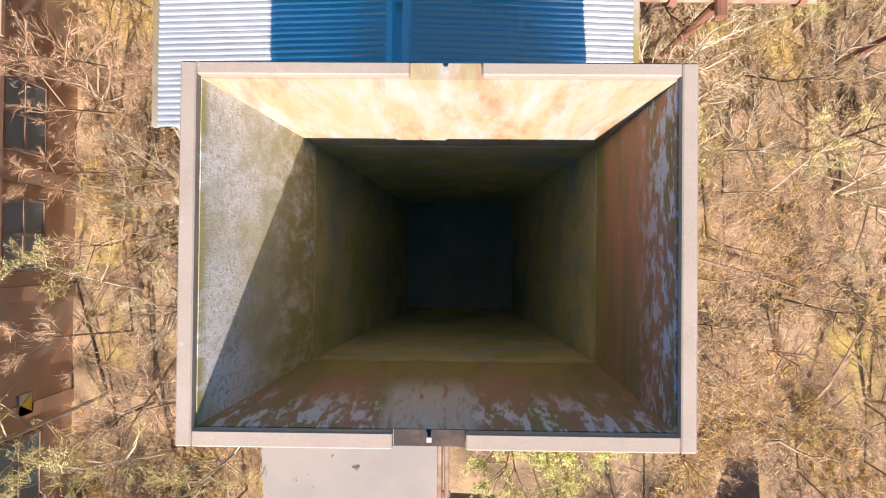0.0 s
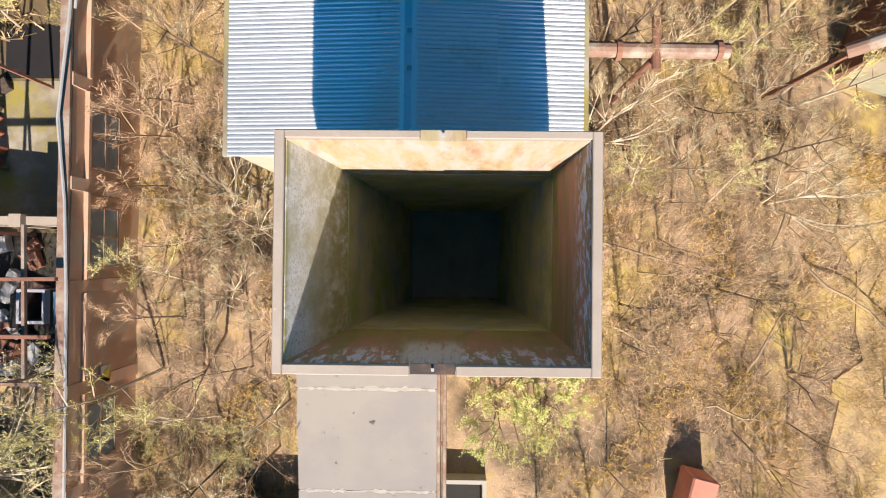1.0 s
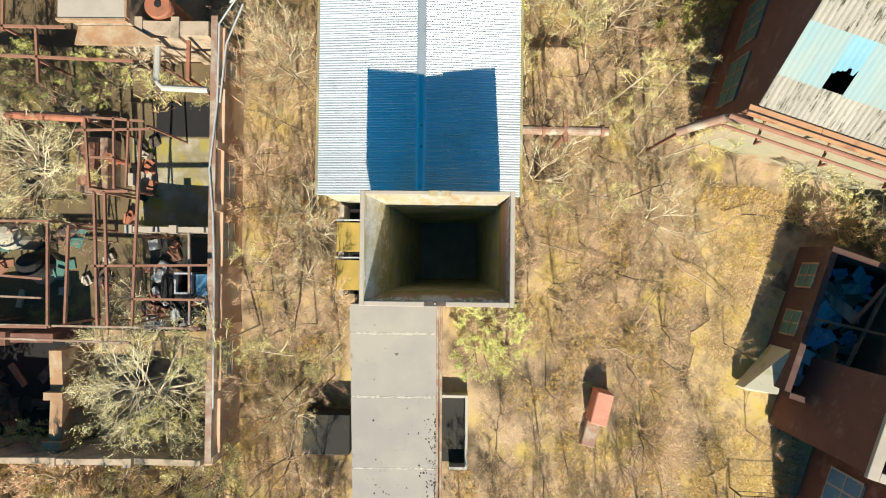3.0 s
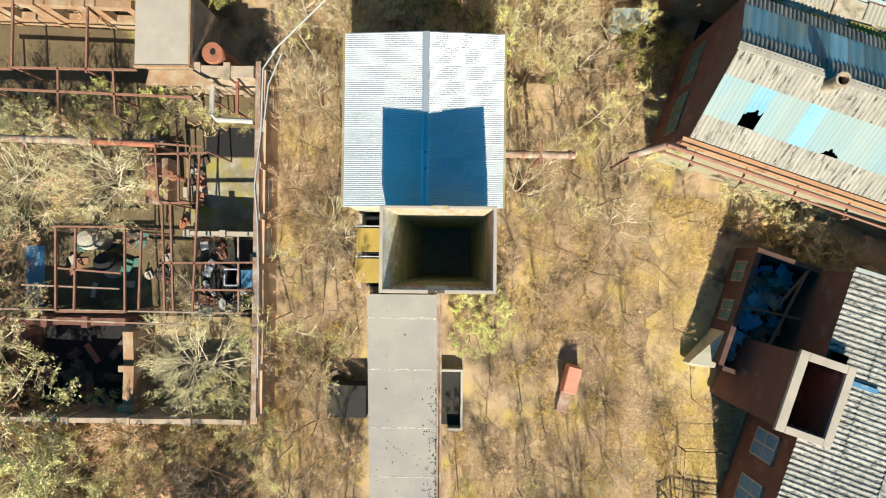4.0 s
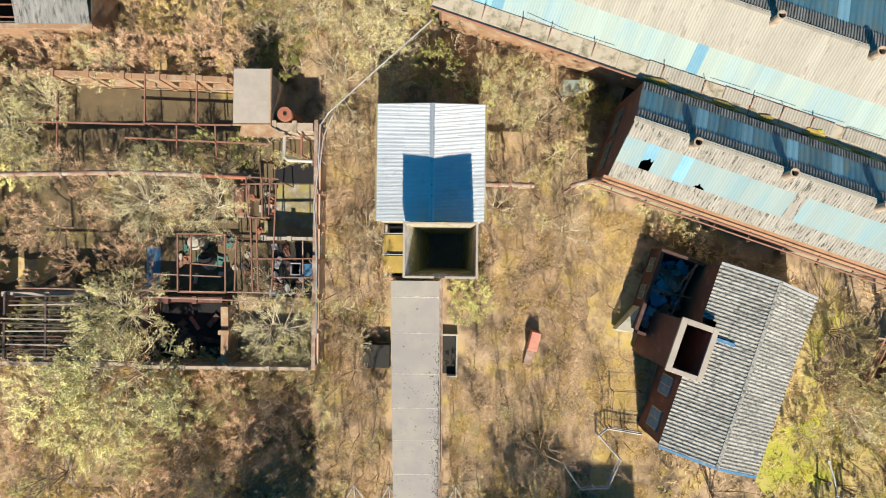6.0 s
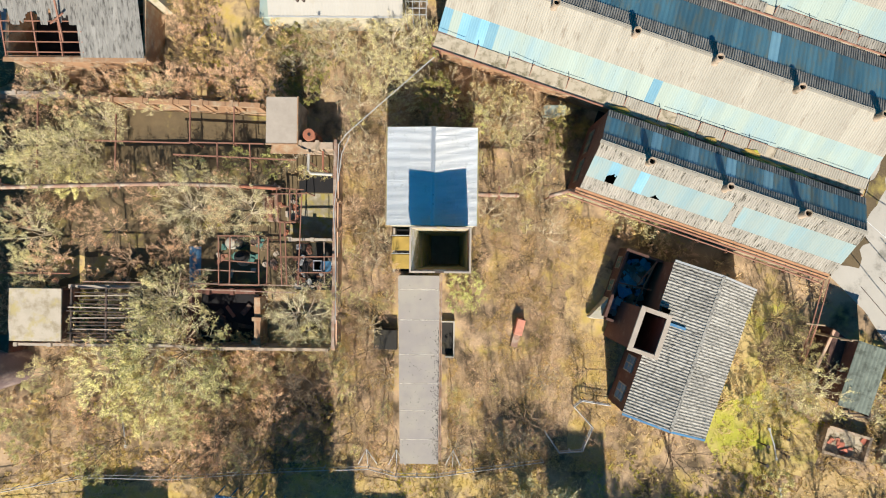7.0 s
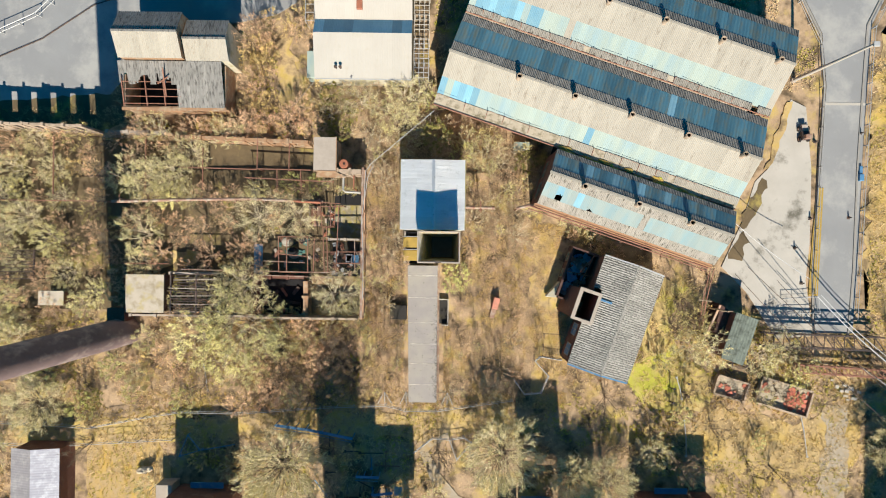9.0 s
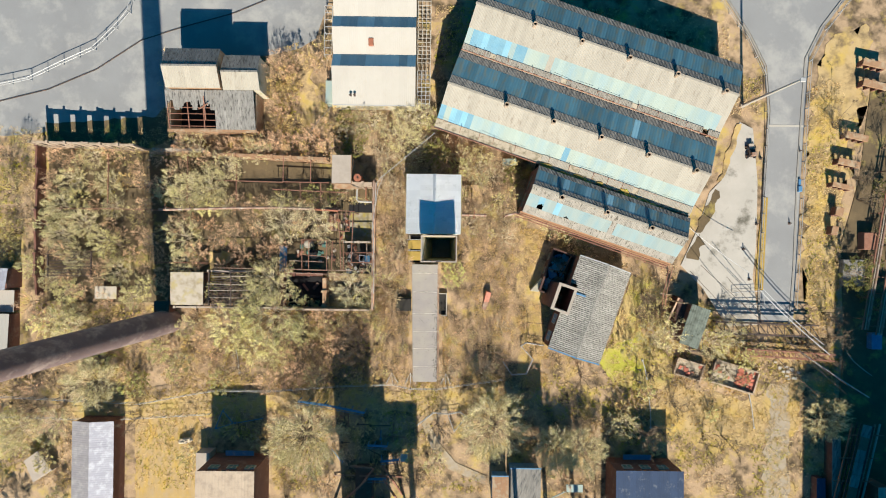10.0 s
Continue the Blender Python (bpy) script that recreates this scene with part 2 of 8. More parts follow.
M["brick"] = node_mat("dark_red_brick", (0.24, 0.105, 0.075), (0.16, 0.075, 0.06), 0.92, 0, 0.8, 30, stain=(0.30, 0.19, 0.14), stain_scale=0.7, stain_at=0.62, bump=0.4)
M["brick_pale"] = node_mat("orange_brick", (0.46, 0.27, 0.15), (0.34, 0.20, 0.12), 0.92, 0, 0.8, 30, stain=(0.50, 0.40, 0.28), stain_scale=0.7, bump=0.4)
# pink brick lightened to make up for sun that only grazes the wall
M["brick_lightened"] = node_mat("lightened_pink_brick", (0.76, 0.49, 0.34), (0.60, 0.38, 0.26), 0.92, 0, 0.8, 30, stain=(0.62, 0.50, 0.38), stain_scale=0.7, bump=0.4)
M["render_wall"] = node_mat("cream_render_wall", (0.62, 0.58, 0.47), (0.50, 0.47, 0.36), 0.9, 0, 0.5, 20, stain=(0.36, 0.34, 0.17), stain_scale=0.7, stain_at=0.6)
M["peeling_wall"] = node_mat("peeling_limewashed_brick", (0.48, 0.42, 0.31), (0.38, 0.32, 0.22), 0.92, 0, 0.6, 24, stain=(0.42, 0.25, 0.15), stain_scale=0.8, stain_at=0.6, bump=0.4, second=(0.36, 0.39, 0.27), second_scale=0.4, second_at=0.56)
M["rust"] = node_mat("rusted_steel", (0.42, 0.205, 0.14), (0.27, 0.13, 0.09), 0.85, 0.15, 1.5, 25, stain=(0.40, 0.25, 0.18), stain_scale=2.0, stain_at=0.64, bump=0.3)
M["rust_orange"] = node_mat("orange_red_oxide_paint", (0.50, 0.19, 0.11), (0.38, 0.14, 0.085), 0.8, 0.1, 1.2, 20, stain=(0.30, 0.13, 0.08), stain_scale=1.5, bump=0.2)
M["salmon"] = node_mat("faded_salmon_red_paint", (0.66, 0.28, 0.20), (0.52, 0.20, 0.14), 0.8, 0, 1.0, 18, stain=(0.40, 0.20, 0.14), stain_scale=1.6, stain_at=0.6, bump=0.2, gain=1.0)
M["tan_paint"] = node_mat("faded_orange_paint", (0.62, 0.33, 0.18), (0.50, 0.26, 0.14), 0.75, 0, 0.8, 18, stain=(0.34, 0.16, 0.09), stain_scale=1.1, stain_at=0.6, bump=0.2)
M["pipe_pink"] = node_mat("faded_pink_brown_pipe", (0.40, 0.25, 0.185), (0.30, 0.18, 0.13), 0.8, 0.1, 1.0, 18, stain=(0.50, 0.42, 0.34), stain_scale=1.2, bump=0.2)
M["steel"] = node_mat("galvanised_steel", (0.62, 0.63, 0.64), (0.50, 0.51, 0.52), 0.55, 0.2, 2.0, 20, bump=0.1)
M["dark_steel"] = node_mat("dark_weathered_steel", (0.085, 0.07, 0.065), (0.055, 0.045, 0.042), 0.85, 0.0, 1.5, 20, stain=(0.20, 0.12, 0.09), stain_scale=2.0)
M["mossy_sheet"] = node_mat("green_grey_mossy_sheet", (0.26, 0.30, 0.25), (0.15, 0.18, 0.155), 0.9, 0, 0.8, 14, stain=(0.10, 0.115, 0.095), stain_scale=1.2, stain_at=0.56, spread=0.12)
M["black"] = node_mat("near_black", (0.018, 0.018, 0.022), (0.012, 0.012, 0.014), 0.95, 0, 1, 10, bump=0)
M["yellow_paint"] = node_mat("yellow_sign_paint", (0.75, 0.58, 0.04), (0.65, 0.48, 0.03), 0.6, 0, 2.0, 15)
M["blue_paint"] = node_mat("weathered_blue_paint", (0.10, 0.30, 0.55), (0.07, 0.22, 0.42), 0.6, 0, 1.0, 15, stain=(0.30, 0.40, 0.48), stain_scale=1.5, stain_at=0.62)
M["blue_roof"] = node_mat("slate_blue_coated_roof", (0.04, 0.078, 0.165), (0.028, 0.055, 0.12), 0.8, 0, 0.5, 14, stain=(0.17, 0.20, 0.25), stain_scale=0.8, stain_at=0.64, stain_soft=0.08, spread=0.1)
M["pale_roof"] = node_mat("cream_felt_roof", (0.62, 0.50, 0.38), (0.54, 0.43, 0.33), 0.9, 0, 0.4, 16, stain=(0.45, 0.36, 0.28), stain_scale=0.8, spread=0.05)
M["lilac_roof"] = node_mat("pale_lilac_grey_sheet", (0.50, 0.50, 0.57), (0.42, 0.42, 0.49), 0.7, 0, 0.5, 12, stain=(0.66, 0.68, 0.74), stain_scale=0.8, spread=0.06)
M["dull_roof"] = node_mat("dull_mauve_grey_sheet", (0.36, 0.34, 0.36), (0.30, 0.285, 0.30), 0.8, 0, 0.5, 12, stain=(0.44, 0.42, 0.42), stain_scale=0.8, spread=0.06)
M["white_roof"] = node_mat("white_painted_roof", (0.66, 0.63, 0.57), (0.60, 0.56, 0.50), 0.75, 0, 0.3, 14, stain=(0.60, 0.55, 0.46), stain_scale=0.7, stain_at=0.66, spread=0.03, gain=0.66)
M["red_tile"] = node_mat("broken_red_tile", (0.62, 0.20, 0.13), (0.50, 0.16, 0.11), 0.9, 0, 1.5, 20, stain=(0.50, 0.38, 0.32), stain_scale=0.9, stain_at=0.64, spread=0.15)
M["chimney"] = node_mat("sooty_purple_brown_brick", (0.26, 0.185, 0.18), (0.155, 0.11, 0.115), 0.92, 0, 0.4, 10, stain=(0.42, 0.33, 0.30), stain_scale=0.5, bump=0.4, stretch=(1, 1, 0.5))
M["window"] = node_mat("dusty_blue_grey_pane", (0.24, 0.33, 0.38), (0.18, 0.26, 0.32), 0.3, 0, 1.5, 12, bump=0.02)
M["mortar"] = node_mat("pale_lime_mortar", (0.84, 0.80, 0.74), (0.70, 0.66, 0.60), 0.95, 0, 2.0, 30, bump=0.4, gain=1.0)
M["teal"] = node_mat("verdigris_green_board", (0.10, 0.24, 0.21), (0.07, 0.17, 0.15), 0.8, 0, 1.0, 12)
M["litter"] = node_mat("dark_brown_ground", (0.17, 0.125, 0.068), (0.075, 0.056, 0.034), 0.95, 0, 0.35, 10, stain=(0.32, 0.26, 0.08), stain_scale=0.2, stain_at=0.61, stain_soft=0.06, bump=0.9, gain=1.0)
M["soil"] = node_mat("near_black_soil", (0.045, 0.042, 0.038), (0.025, 0.025, 0.025), 0.95, 0, 0.3, 10, stain=(0.10, 0.085, 0.05), stain_scale=0.3, stain_at=0.6, bump=0.8)
M["turf_gold"] = node_mat("golden_mossy_turf", (0.56, 0.42, 0.13), (0.38, 0.28, 0.10), 0.98, 0, 0.5, 9, stain=(0.20, 0.145, 0.07), stain_scale=0.35, stain_at=0.56, stain_soft=0.07, bump=0.9, second=(0.50, 0.365, 0.225), second_scale=0.35, second_at=0.49, gain=1.0)
M["turf_tan"] = node_mat("tan_gold_turf", (0.54, 0.40, 0.20), (0.35, 0.25, 0.125), 0.98, 0, 0.4, 9, stain=(0.20, 0.145, 0.08), stain_scale=0.3, stain_at=0.56, stain_soft=0.07, bump=0.9, second=(0.52, 0.37, 0.10), second_scale=0.2, second_at=0.55, gain=1.0)
M["field"] = node_mat("mown_orange_tan_grass", (0.52, 0.37, 0.165), (0.36, 0.245, 0.105), 0.98, 0, 0.5, 9, stain=(0.50, 0.33, 0.07), stain_scale=0.35, stain_at=0.58, stain_soft=0.08, bump=0.9, second=(0.42, 0.31, 0.18), second_scale=0.8, second_at=0.55, stretch=(1.6, 0.6, 1), gain=1.0)
M["turf_straw"] = node_mat("straw_yellow_turf", (0.58, 0.45, 0.20), (0.42, 0.32, 0.14), 0.98, 0, 0.5, 11, stain=(0.46, 0.41, 0.08), stain_scale=0.3, stain_at=0.54, stain_soft=0.09, bump=0.9, second=(0.36, 0.27, 0.16), second_scale=0.6, second_at=0.6, gain=1.0)
M["turf_green"] = node_mat("vivid_yellow_green_turf", (0.46, 0.46, 0.06), (0.34, 0.33, 0.06), 0.98, 0, 0.5, 9, bump=0.9, second=(0.50, 0.40, 0.16), second_scale=0.25, second_at=0.52, gain=1.0)
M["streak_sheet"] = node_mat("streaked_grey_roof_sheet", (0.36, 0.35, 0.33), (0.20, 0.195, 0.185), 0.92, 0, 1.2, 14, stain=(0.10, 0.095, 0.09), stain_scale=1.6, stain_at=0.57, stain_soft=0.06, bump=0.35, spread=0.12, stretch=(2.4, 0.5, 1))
M["mossy_floor"] = node_mat("mossy_concrete_floor", (0.30, 0.265, 0.18), (0.17, 0.145, 0.09), 0.95, 0, 0.7, 12, stain=(0.30, 0.25, 0.06), stain_scale=0.6, stain_at=0.55, stain_soft=0.08, bump=0.5, second=(0.42, 0.39, 0.33), second_scale=0.5, second_at=0.58, gain=1.0)
# brick with shade put into its colour, for walls that look unlit
M["brick_shaded"] = node_mat("shaded_brick", (0.13, 0.065, 0.055), (0.08, 0.045, 0.04), 0.92, 0, 0.8, 30, stain=(0.19, 0.12, 0.10), stain_scale=0.7, stain_at=0.62, bump=0.4)
M["path"] = node_mat("trodden_gravel_path", (0.42, 0.36, 0.29), (0.30, 0.255, 0.19), 0.95, 0, 0.8, 20, stain=(0.36, 0.25, 0.11), stain_scale=0.5, stain_at=0.55, stain_soft=0.1, bump=0.6, gain=1.0)
M["bark"] = node_mat("grey_brown_bark", (0.40, 0.30, 0.20), (0.27, 0.195, 0.13), 0.9, 0, 2, 20, bump=0.3, local=True, spread=0.25, gain=1.0)
M["bark_dark"] = node_mat("dark_wet_bark", (0.20, 0.145, 0.10), (0.11, 0.08, 0.06), 0.9, 0, 2, 20, bump=0.3, local=True, spread=0.25, gain=1.0)
M["bark_pale"] = node_mat("pale_bleached_bark", (0.62, 0.53, 0.40), (0.48, 0.40, 0.29), 0.85, 0, 2, 20, bump=0.2, local=True, spread=0.2, gain=1.0)
# twigs pass some light only to brighten their flat ribbons
M["twig"] = leaf_mat("bare_brown_twigs", (0.84, 0.62, 0.33), (0.29, 0.20, 0.105), 0.25, 0.15)
M["twig_pink"] = leaf_mat("bare_pinkish_twigs", (0.90, 0.62, 0.40), (0.32, 0.20, 0.125), 0.25, 0.15)
M["twig_pale"] = leaf_mat("pale_lichened_twigs", (0.90, 0.80, 0.54), (0.42, 0.355, 0.215), 0.2, 0.12)
M["twig_green"] = leaf_mat("olive_yellow_twigs", (0.84, 0.74, 0.30), (0.50, 0.43, 0.16), 0.2, 0.12)
M["twig_rose"] = leaf_mat("rosy_birch_twigs", (0.92, 0.65, 0.42), (0.60, 0.38, 0.24), 0.22, 0.15)
M["twig_dark"] = leaf_mat("dark_bare_twigs", (0.26, 0.19, 0.125), (0.10, 0.075, 0.05), 0.3, 0.1)
M["bud"] = leaf_mat("yellow_green_spring_leaves", (0.86, 0.80, 0.38), (0.52, 0.475, 0.20), 0.2, 0.07)
M["bud_bright"] = leaf_mat("bright_yellow_green_leaves", (0.70, 0.70, 0.27), (0.42, 0.43, 0.14), 0.15, 0.07)
M["bud_grey"] = leaf_mat("grey_green_spring_leaves", (0.83, 0.755, 0.40), (0.43, 0.38, 0.18), 0.22, 0.07)
M["bud_gold"] = leaf_mat("straw_coloured_buds", (0.82, 0.64, 0.28), (0.46, 0.34, 0.14), 0.25, 0.07)
M["ever"] = leaf_mat("dark_evergreen_leaves", (0.30, 0.28, 0.08), (0.16, 0.16, 0.045), 0.2, 0.2)
M["grass"] = leaf_mat("dry_straw_grass", (0.86, 0.67, 0.39), (0.46, 0.33, 0.17), 0.2, 0.15)
M["grass_green"] = leaf_mat("yellow_green_grass", (0.62, 0.56, 0.07), (0.40, 0.36, 0.05), 0.2, 0.15)
M["grass_gold"] = leaf_mat("golden_mossy_grass", (0.74, 0.55, 0.21), (0.48, 0.34, 0.11), 0.2, 0.15)


# ---- helpers for meshes ----
def mesh_ob(name, bm, material, parent=None, label="", m=None, smooth=False):
    me = bpy.data.meshes.new(name)
    bmesh.ops.recalc_face_normals(bm, faces=bm.faces)
    bm.to_mesh(me)
    bm.free()
    for k in (material if isinstance(material, (list, tuple)) else [material]):
        me.materials.append(k)
    if smooth:
        for p in me.polygons:
            p.use_smooth = True
    ob = new(name, me)
    if parent:
        ob.parent = parent
    if m is not None:
        ob.matrix_basis = m
    if label:
        tagged(ob, label)
    return ob


def part(name, bm, material, parent, label="", m=None, smooth=False):
    return mesh_ob(name, bm, material, parent, label, m, smooth)


def thing(name, label, category, at=(0, 0, 0), rz=0, group="", kind=""):
    e = new(name)
    e.empty_display_size = 0.3
    e.matrix_basis = pose(*at, 0, 0, rz)
    return tagged(e, label, category, group, kind)


def hexa(bm, lo, hi, mi=0):
    """A solid from two rings of four corners each, lower and upper."""
    v = [bm.verts.new(p) for p in (*lo, *hi)]
    for q in ((3, 2, 1, 0), (4, 5, 6, 7), (0, 1, 5, 4), (1, 2, 6, 5), (2, 3, 7, 6), (3, 0, 4, 7)):
        bm.faces.new([v[i] for i in q]).material_index = mi


def box(bm, x0, y0, z0, x1, y1, z1, mi=0):
    hexa(bm, ((x0, y0, z0), (x1, y0, z0), (x1, y1, z0), (x0, y1, z0)), ((x0, y0, z1), (x1, y0, z1), (x1, y1, z1), (x0, y1, z1)), mi)


def bevel(bm, w=0.02):
    bmesh.ops.bevel(bm, geom=bm.edges[:] , offset=w, segments=1, affect="EDGES", profile=0.5)


def tube(bm, pts, radii, n=8, caps=True, mi=0):
    """A round bar through points, with one radius or one for each point."""
    pts = [Vector(p) for p in pts]
    if not isinstance(radii, (list, tuple)):
        radii = [radii] * len(pts)
    rings = []
    for i, p in enumerate(pts):
        d = (pts[min(i + 1, len(pts) - 1)] - pts[max(i - 1, 0)]).normalized()
        a = d.orthogonal().normalized() if abs(d.z) > 0.9 else d.cross(Vector((0, 0, 1))).normalized()
        b = d.cross(a)
        rings.append([bm.verts.new(p + (a * math.cos(2 * math.pi * k / n) + b * math.sin(2 * math.pi * k / n)) * radii[i]) for k in range(n)])
    for r, s in zip(rings, rings[1:]):
        for k in range(n):
            bm.faces.new((r[k], r[(k + 1) % n], s[(k + 1) % n], s[k])).material_index = mi
    if caps and n > 2:
        bm.faces.new(rings[0]).material_index = mi
        bm.faces.new(rings[-1]).material_index = mi
    return rings


def beam(bm, p, q, w=0.2, h=0.3, mi=0):
    """A straight bar of rectangular section."""
    p, q = Vector(p), Vector(q)
    d = (q - p).normalized()
    a = d.cross(Vector((0, 0, 1)))
    a = a.normalized() if a.length > 0.05 else Vector((1, 0, 0))
    b = a.cross(d).normalized()
    c = [(-w / 2, -h / 2), (w / 2, -h / 2), (w / 2, h / 2), (-w / 2, h / 2)]
    hexa(bm, [p + a * u + b * v for u, v in c], [q + a * u + b * v for u, v in c], mi)


def glazing(window, x0, x1, y0, y1, z0, z1, material, n=3):
    """Frame and bars of a window, a little proud of its panes; the thin side of the box is its depth."""
    across_x = x1 - x0 > y1 - y0
    a, b = (x0, x1) if across_x else (y0, y1)

    def bar(p, q, lo, hi):
        bm = bmesh.new()
        box(bm, p if across_x else x0, y0 if across_x else p, lo, q if across_x else x1, y1 if across_x else q, hi)
        part("frame_bar", bm, material, window)

    for k in range(n + 1):
        c = a + (b - a) * k / n
        bar(c - 0.05, c + 0.05, z0, z1)
    for z in (z0, (z0 + z1) / 2, z1):
        bar(a - 0.05, b + 0.05, z - 0.043, z + 0.043)


def smooth_step(a, b, x):
    k = min(max((x - a) / (b - a), 0), 1)
    return k * k * (3 - 2 * k)


def ground_z(x, y):
    """The lie of the land: nearly level, a little higher to the east."""
    return 0.6 * smooth_step(15, 42, x)


def one(name, bm, material, label, category, kind="", group="", smooth=False, m=None):
    return tagged(mesh_ob(name, bm, material, None, "", m, smooth), label, category, group, kind)


# ---- ground, road, yards ----
def axis(lo, hi, step, far):
    return [-f for f in reversed(far)] + [lo + i * step for i in range(int((hi - lo) / step) + 1)] + list(far)


gx, gy = axis(-130, 130, 2.5, (220, 500, 1200, 2600)), axis(-90, 90, 2.5, (180, 500, 1200, 2600))
bm = bmesh.new()
rows_v = []
for yy in gy:
    r = []
    for xx in gx:
        rough = 0.14 * noise.noise((xx * 0.21, yy * 0.21, 3.0)) + 0.06 * noise.noise((xx * 0.7, yy * 0.7, 8.0))
        r.append(bm.verts.new((xx, yy, ground_z(xx, yy) + rough - 0.05)))
    rows_v.append(r)
for a, b in zip(rows_v, rows_v[1:]):
    for i in range(len(a) - 1):
        bm.faces.new((a[i], a[i + 1], b[i + 1], b[i]))
one("ground", bm, M["ground"], "rough ground of dead tan grass and leaf litter", "ground", "structure", smooth=True)


def sheet_area(name, outline, z, material, label, category, thick=0.12, kerb=None, flat=False):
    """A paved area: an outline with a top surface and a real edge."""
    bm = bmesh.new()
    zf = (lambda x, y: z) if flat else (lambda x, y: ground_z(x, y) + z)
    top = [bm.verts.new((x, y, zf(x, y))) for x, y in outline]
    low = [bm.verts.new((x, y, zf(x, y) - thick - 0.3)) for x, y in outline]
    f = bm.faces.new(top)
    n = len(outline)
    for i in range(n):
        bm.faces.new((top[i], top[(i + 1) % n], low[(i + 1) % n], low[i]))
    bmesh.ops.triangulate(bm, faces=[f])
    return one(name, bm, material, label, category, "structure")


sheet_area("yard_north", [(-260, 20), (-82, 20.7), (-66, 22.5), (-54, 24.5), (-50, 29), (-49.5, 36), (-33.3, 36.6), (-27, 38), (-23.7, 40), (-21.2, 47.7), (-20, 130), (-260, 130)], 0.14, M["asphalt"], "wide pale grey asphalt yard, worn and streaked", "yard")
sheet_area("road", [(61.1, -12.5), (60.8, -3), (61.6, 13), (62.4, 27.5), (61.6, 36), (58.5, 42), (54.2, 48.5), (44, 62), (40, 130), (120, 130), (92, 62), (77.7, 50.5), (72.5, 43.5), (69.6, 37.5), (69.0, 27.7), (68.3, 14.5), (67.9, -1.8), (67.2, -12.5)], 0.13, M["asphalt"], "pale grey asphalt road widening into a turning area", "road")
sheet_area("pavement", [(46, -2), (49.2, 5.2), (51.2, 11.8), (53.5, 14.2), (56.8, 25.2), (59.3, 24), (60.3, 14), (60.2, 2), (59.6, -4), (61, -13), (55, -13.5), (50, -6)], 0.10, M["apron"], "stained concrete apron beside the factory", "pavement")
sheet_area("path", [(1.9, -29.4), (-0.9, -30.4), (-2.7, -32.4), (-0.9, -36.9), (2.4, -40.9), (9.4, -43.9), (9.6, -42.2), (3.8, -39.7), (0.8, -36.2), (-1.2, -32.5), (-0.2, -31.4), (2.2, -30.4)], 0.09, M["path"], "narrow trodden gravel path curving through grass", "path")
sheet_area("verge", [(60.1, -6.5), (61.6, -6.5), (62.3, 11.0), (61.4, 11.0), (60.6, 3)], 0.2, M["moss"], "narrow mossy grass verge between apron and road", "verge")
def turf(name, outline, material, label, z=0.035, rag=2.0):
    """A patch of turf with a ragged edge, lying on the ground."""
    pts = []
    for i, (x0, y0) in enumerate(outline):
        x1, y1 = outline[(i + 1) % len(outline)]
        n = max(2, int(math.hypot(x1 - x0, y1 - y0) / 0.9))
        for k in range(n):
            x, y = x0 + (x1 - x0) * k / n, y0 + (y1 - y0) * k / n
            pts.append((x + rag * noise.noise((x * 0.6, y * 0.6, 1.0)), y + rag * noise.noise((x * 0.6, y * 0.6, 7.0))))
    sheet_area(name, pts, z, material, label, "grass")


for pts in ([(53.0, 13.8), (53.8, 13.9), (55.2, 17.6), (57.2, 24.6), (56.5, 24.9), (54.6, 19.6)], [(48.6, 4.6), (50.2, 4.2), (51.2, 6.6), (52.4, 8.2), (53.0, 12.2), (52.1, 12.4), (50.4, 9.0)], [(47.0, -0.6), (48.8, -1.0), (50.0, 2.4), (49.3, 4.2), (48.2, 2.2)]):
    if pts[0][1] > 13:
        turf("moss_patch", pts, M["turf_tan"], "strip of golden grass at the foot of the factory wall", 0.115, 0.7)
    else:
        turf("moss_patch", pts, M["litter"], "dark wet mossy patch at the foot of the factory wall", 0.115, 0.7)
# dark soil laid under the wall's shadow, which it deepens
turf("wall_foot", [(-74, 19.2), (-54, 18.8), (-50, 21), (-50, 24.5), (-56, 24.8), (-66, 23.6), (-74, 23.2)], M["litter"], "dark weedy soil along the foot of the ruined wall, deepening its shadow", 0.165, 0.8)
turf("verge_south", [(-70, -29.0), (-42, -27.5), (-20, -26.4), (-4, -26.5), (12, -25.0), (14, -28.4), (2, -30.0), (-6, -30.5), (-26, -30.6), (-44, -31.6), (-70, -32.4)], M["turf_gold"], "strip of golden mossy turf along the south fence")
turf("verge_stack", [(16.0, 3.0), (18.6, 3.6), (20.6, -4), (20.0, -14), (21.0, -20), (19, -24.5), (14.5, -22.8), (16.4, -14), (15.8, -6)], M["turf_gold"], "golden mossy turf beside the brick stack")
turf("verge_lawn", [(36.6, -3.6), (34.9, -8.1), (33.4, -13.9), (32.2, -19.6), (34.0, -25), (44, -25.5), (44.5, -19), (39.5, -17), (37.4, -11), (40.0, -5)], M["turf_straw"], "straw-yellow grass east of the brick house", 0.03, 1.6)
turf("verge_house", [(31.6, -17.8), (34.5, -16.8), (37.5, -15.6), (39.8, -17.5), (37.6, -19.6), (39.2, -22.4), (35.2, -21.8), (33.4, -24.6), (31.8, -22.0), (30.2, -21.0)], M["turf_green"], "vivid yellow-green turf beyond the brick house", 0.04)
turf("verge_east", [(69.4, -9), (75.6, -9), (76.0, 6), (78.0, 16), (80.5, 30), (82, 44), (74.5, 42), (70.8, 30), (70.0, 12)], M["turf_tan"], "golden grass verge along the road")
turf("verge_corner", [(43, -24.5), (58, -27), (69, -24), (68, -34), (58, -36.5), (46, -36), (40, -31)], M["turf_tan"], "golden grass south of the ruined sheds")
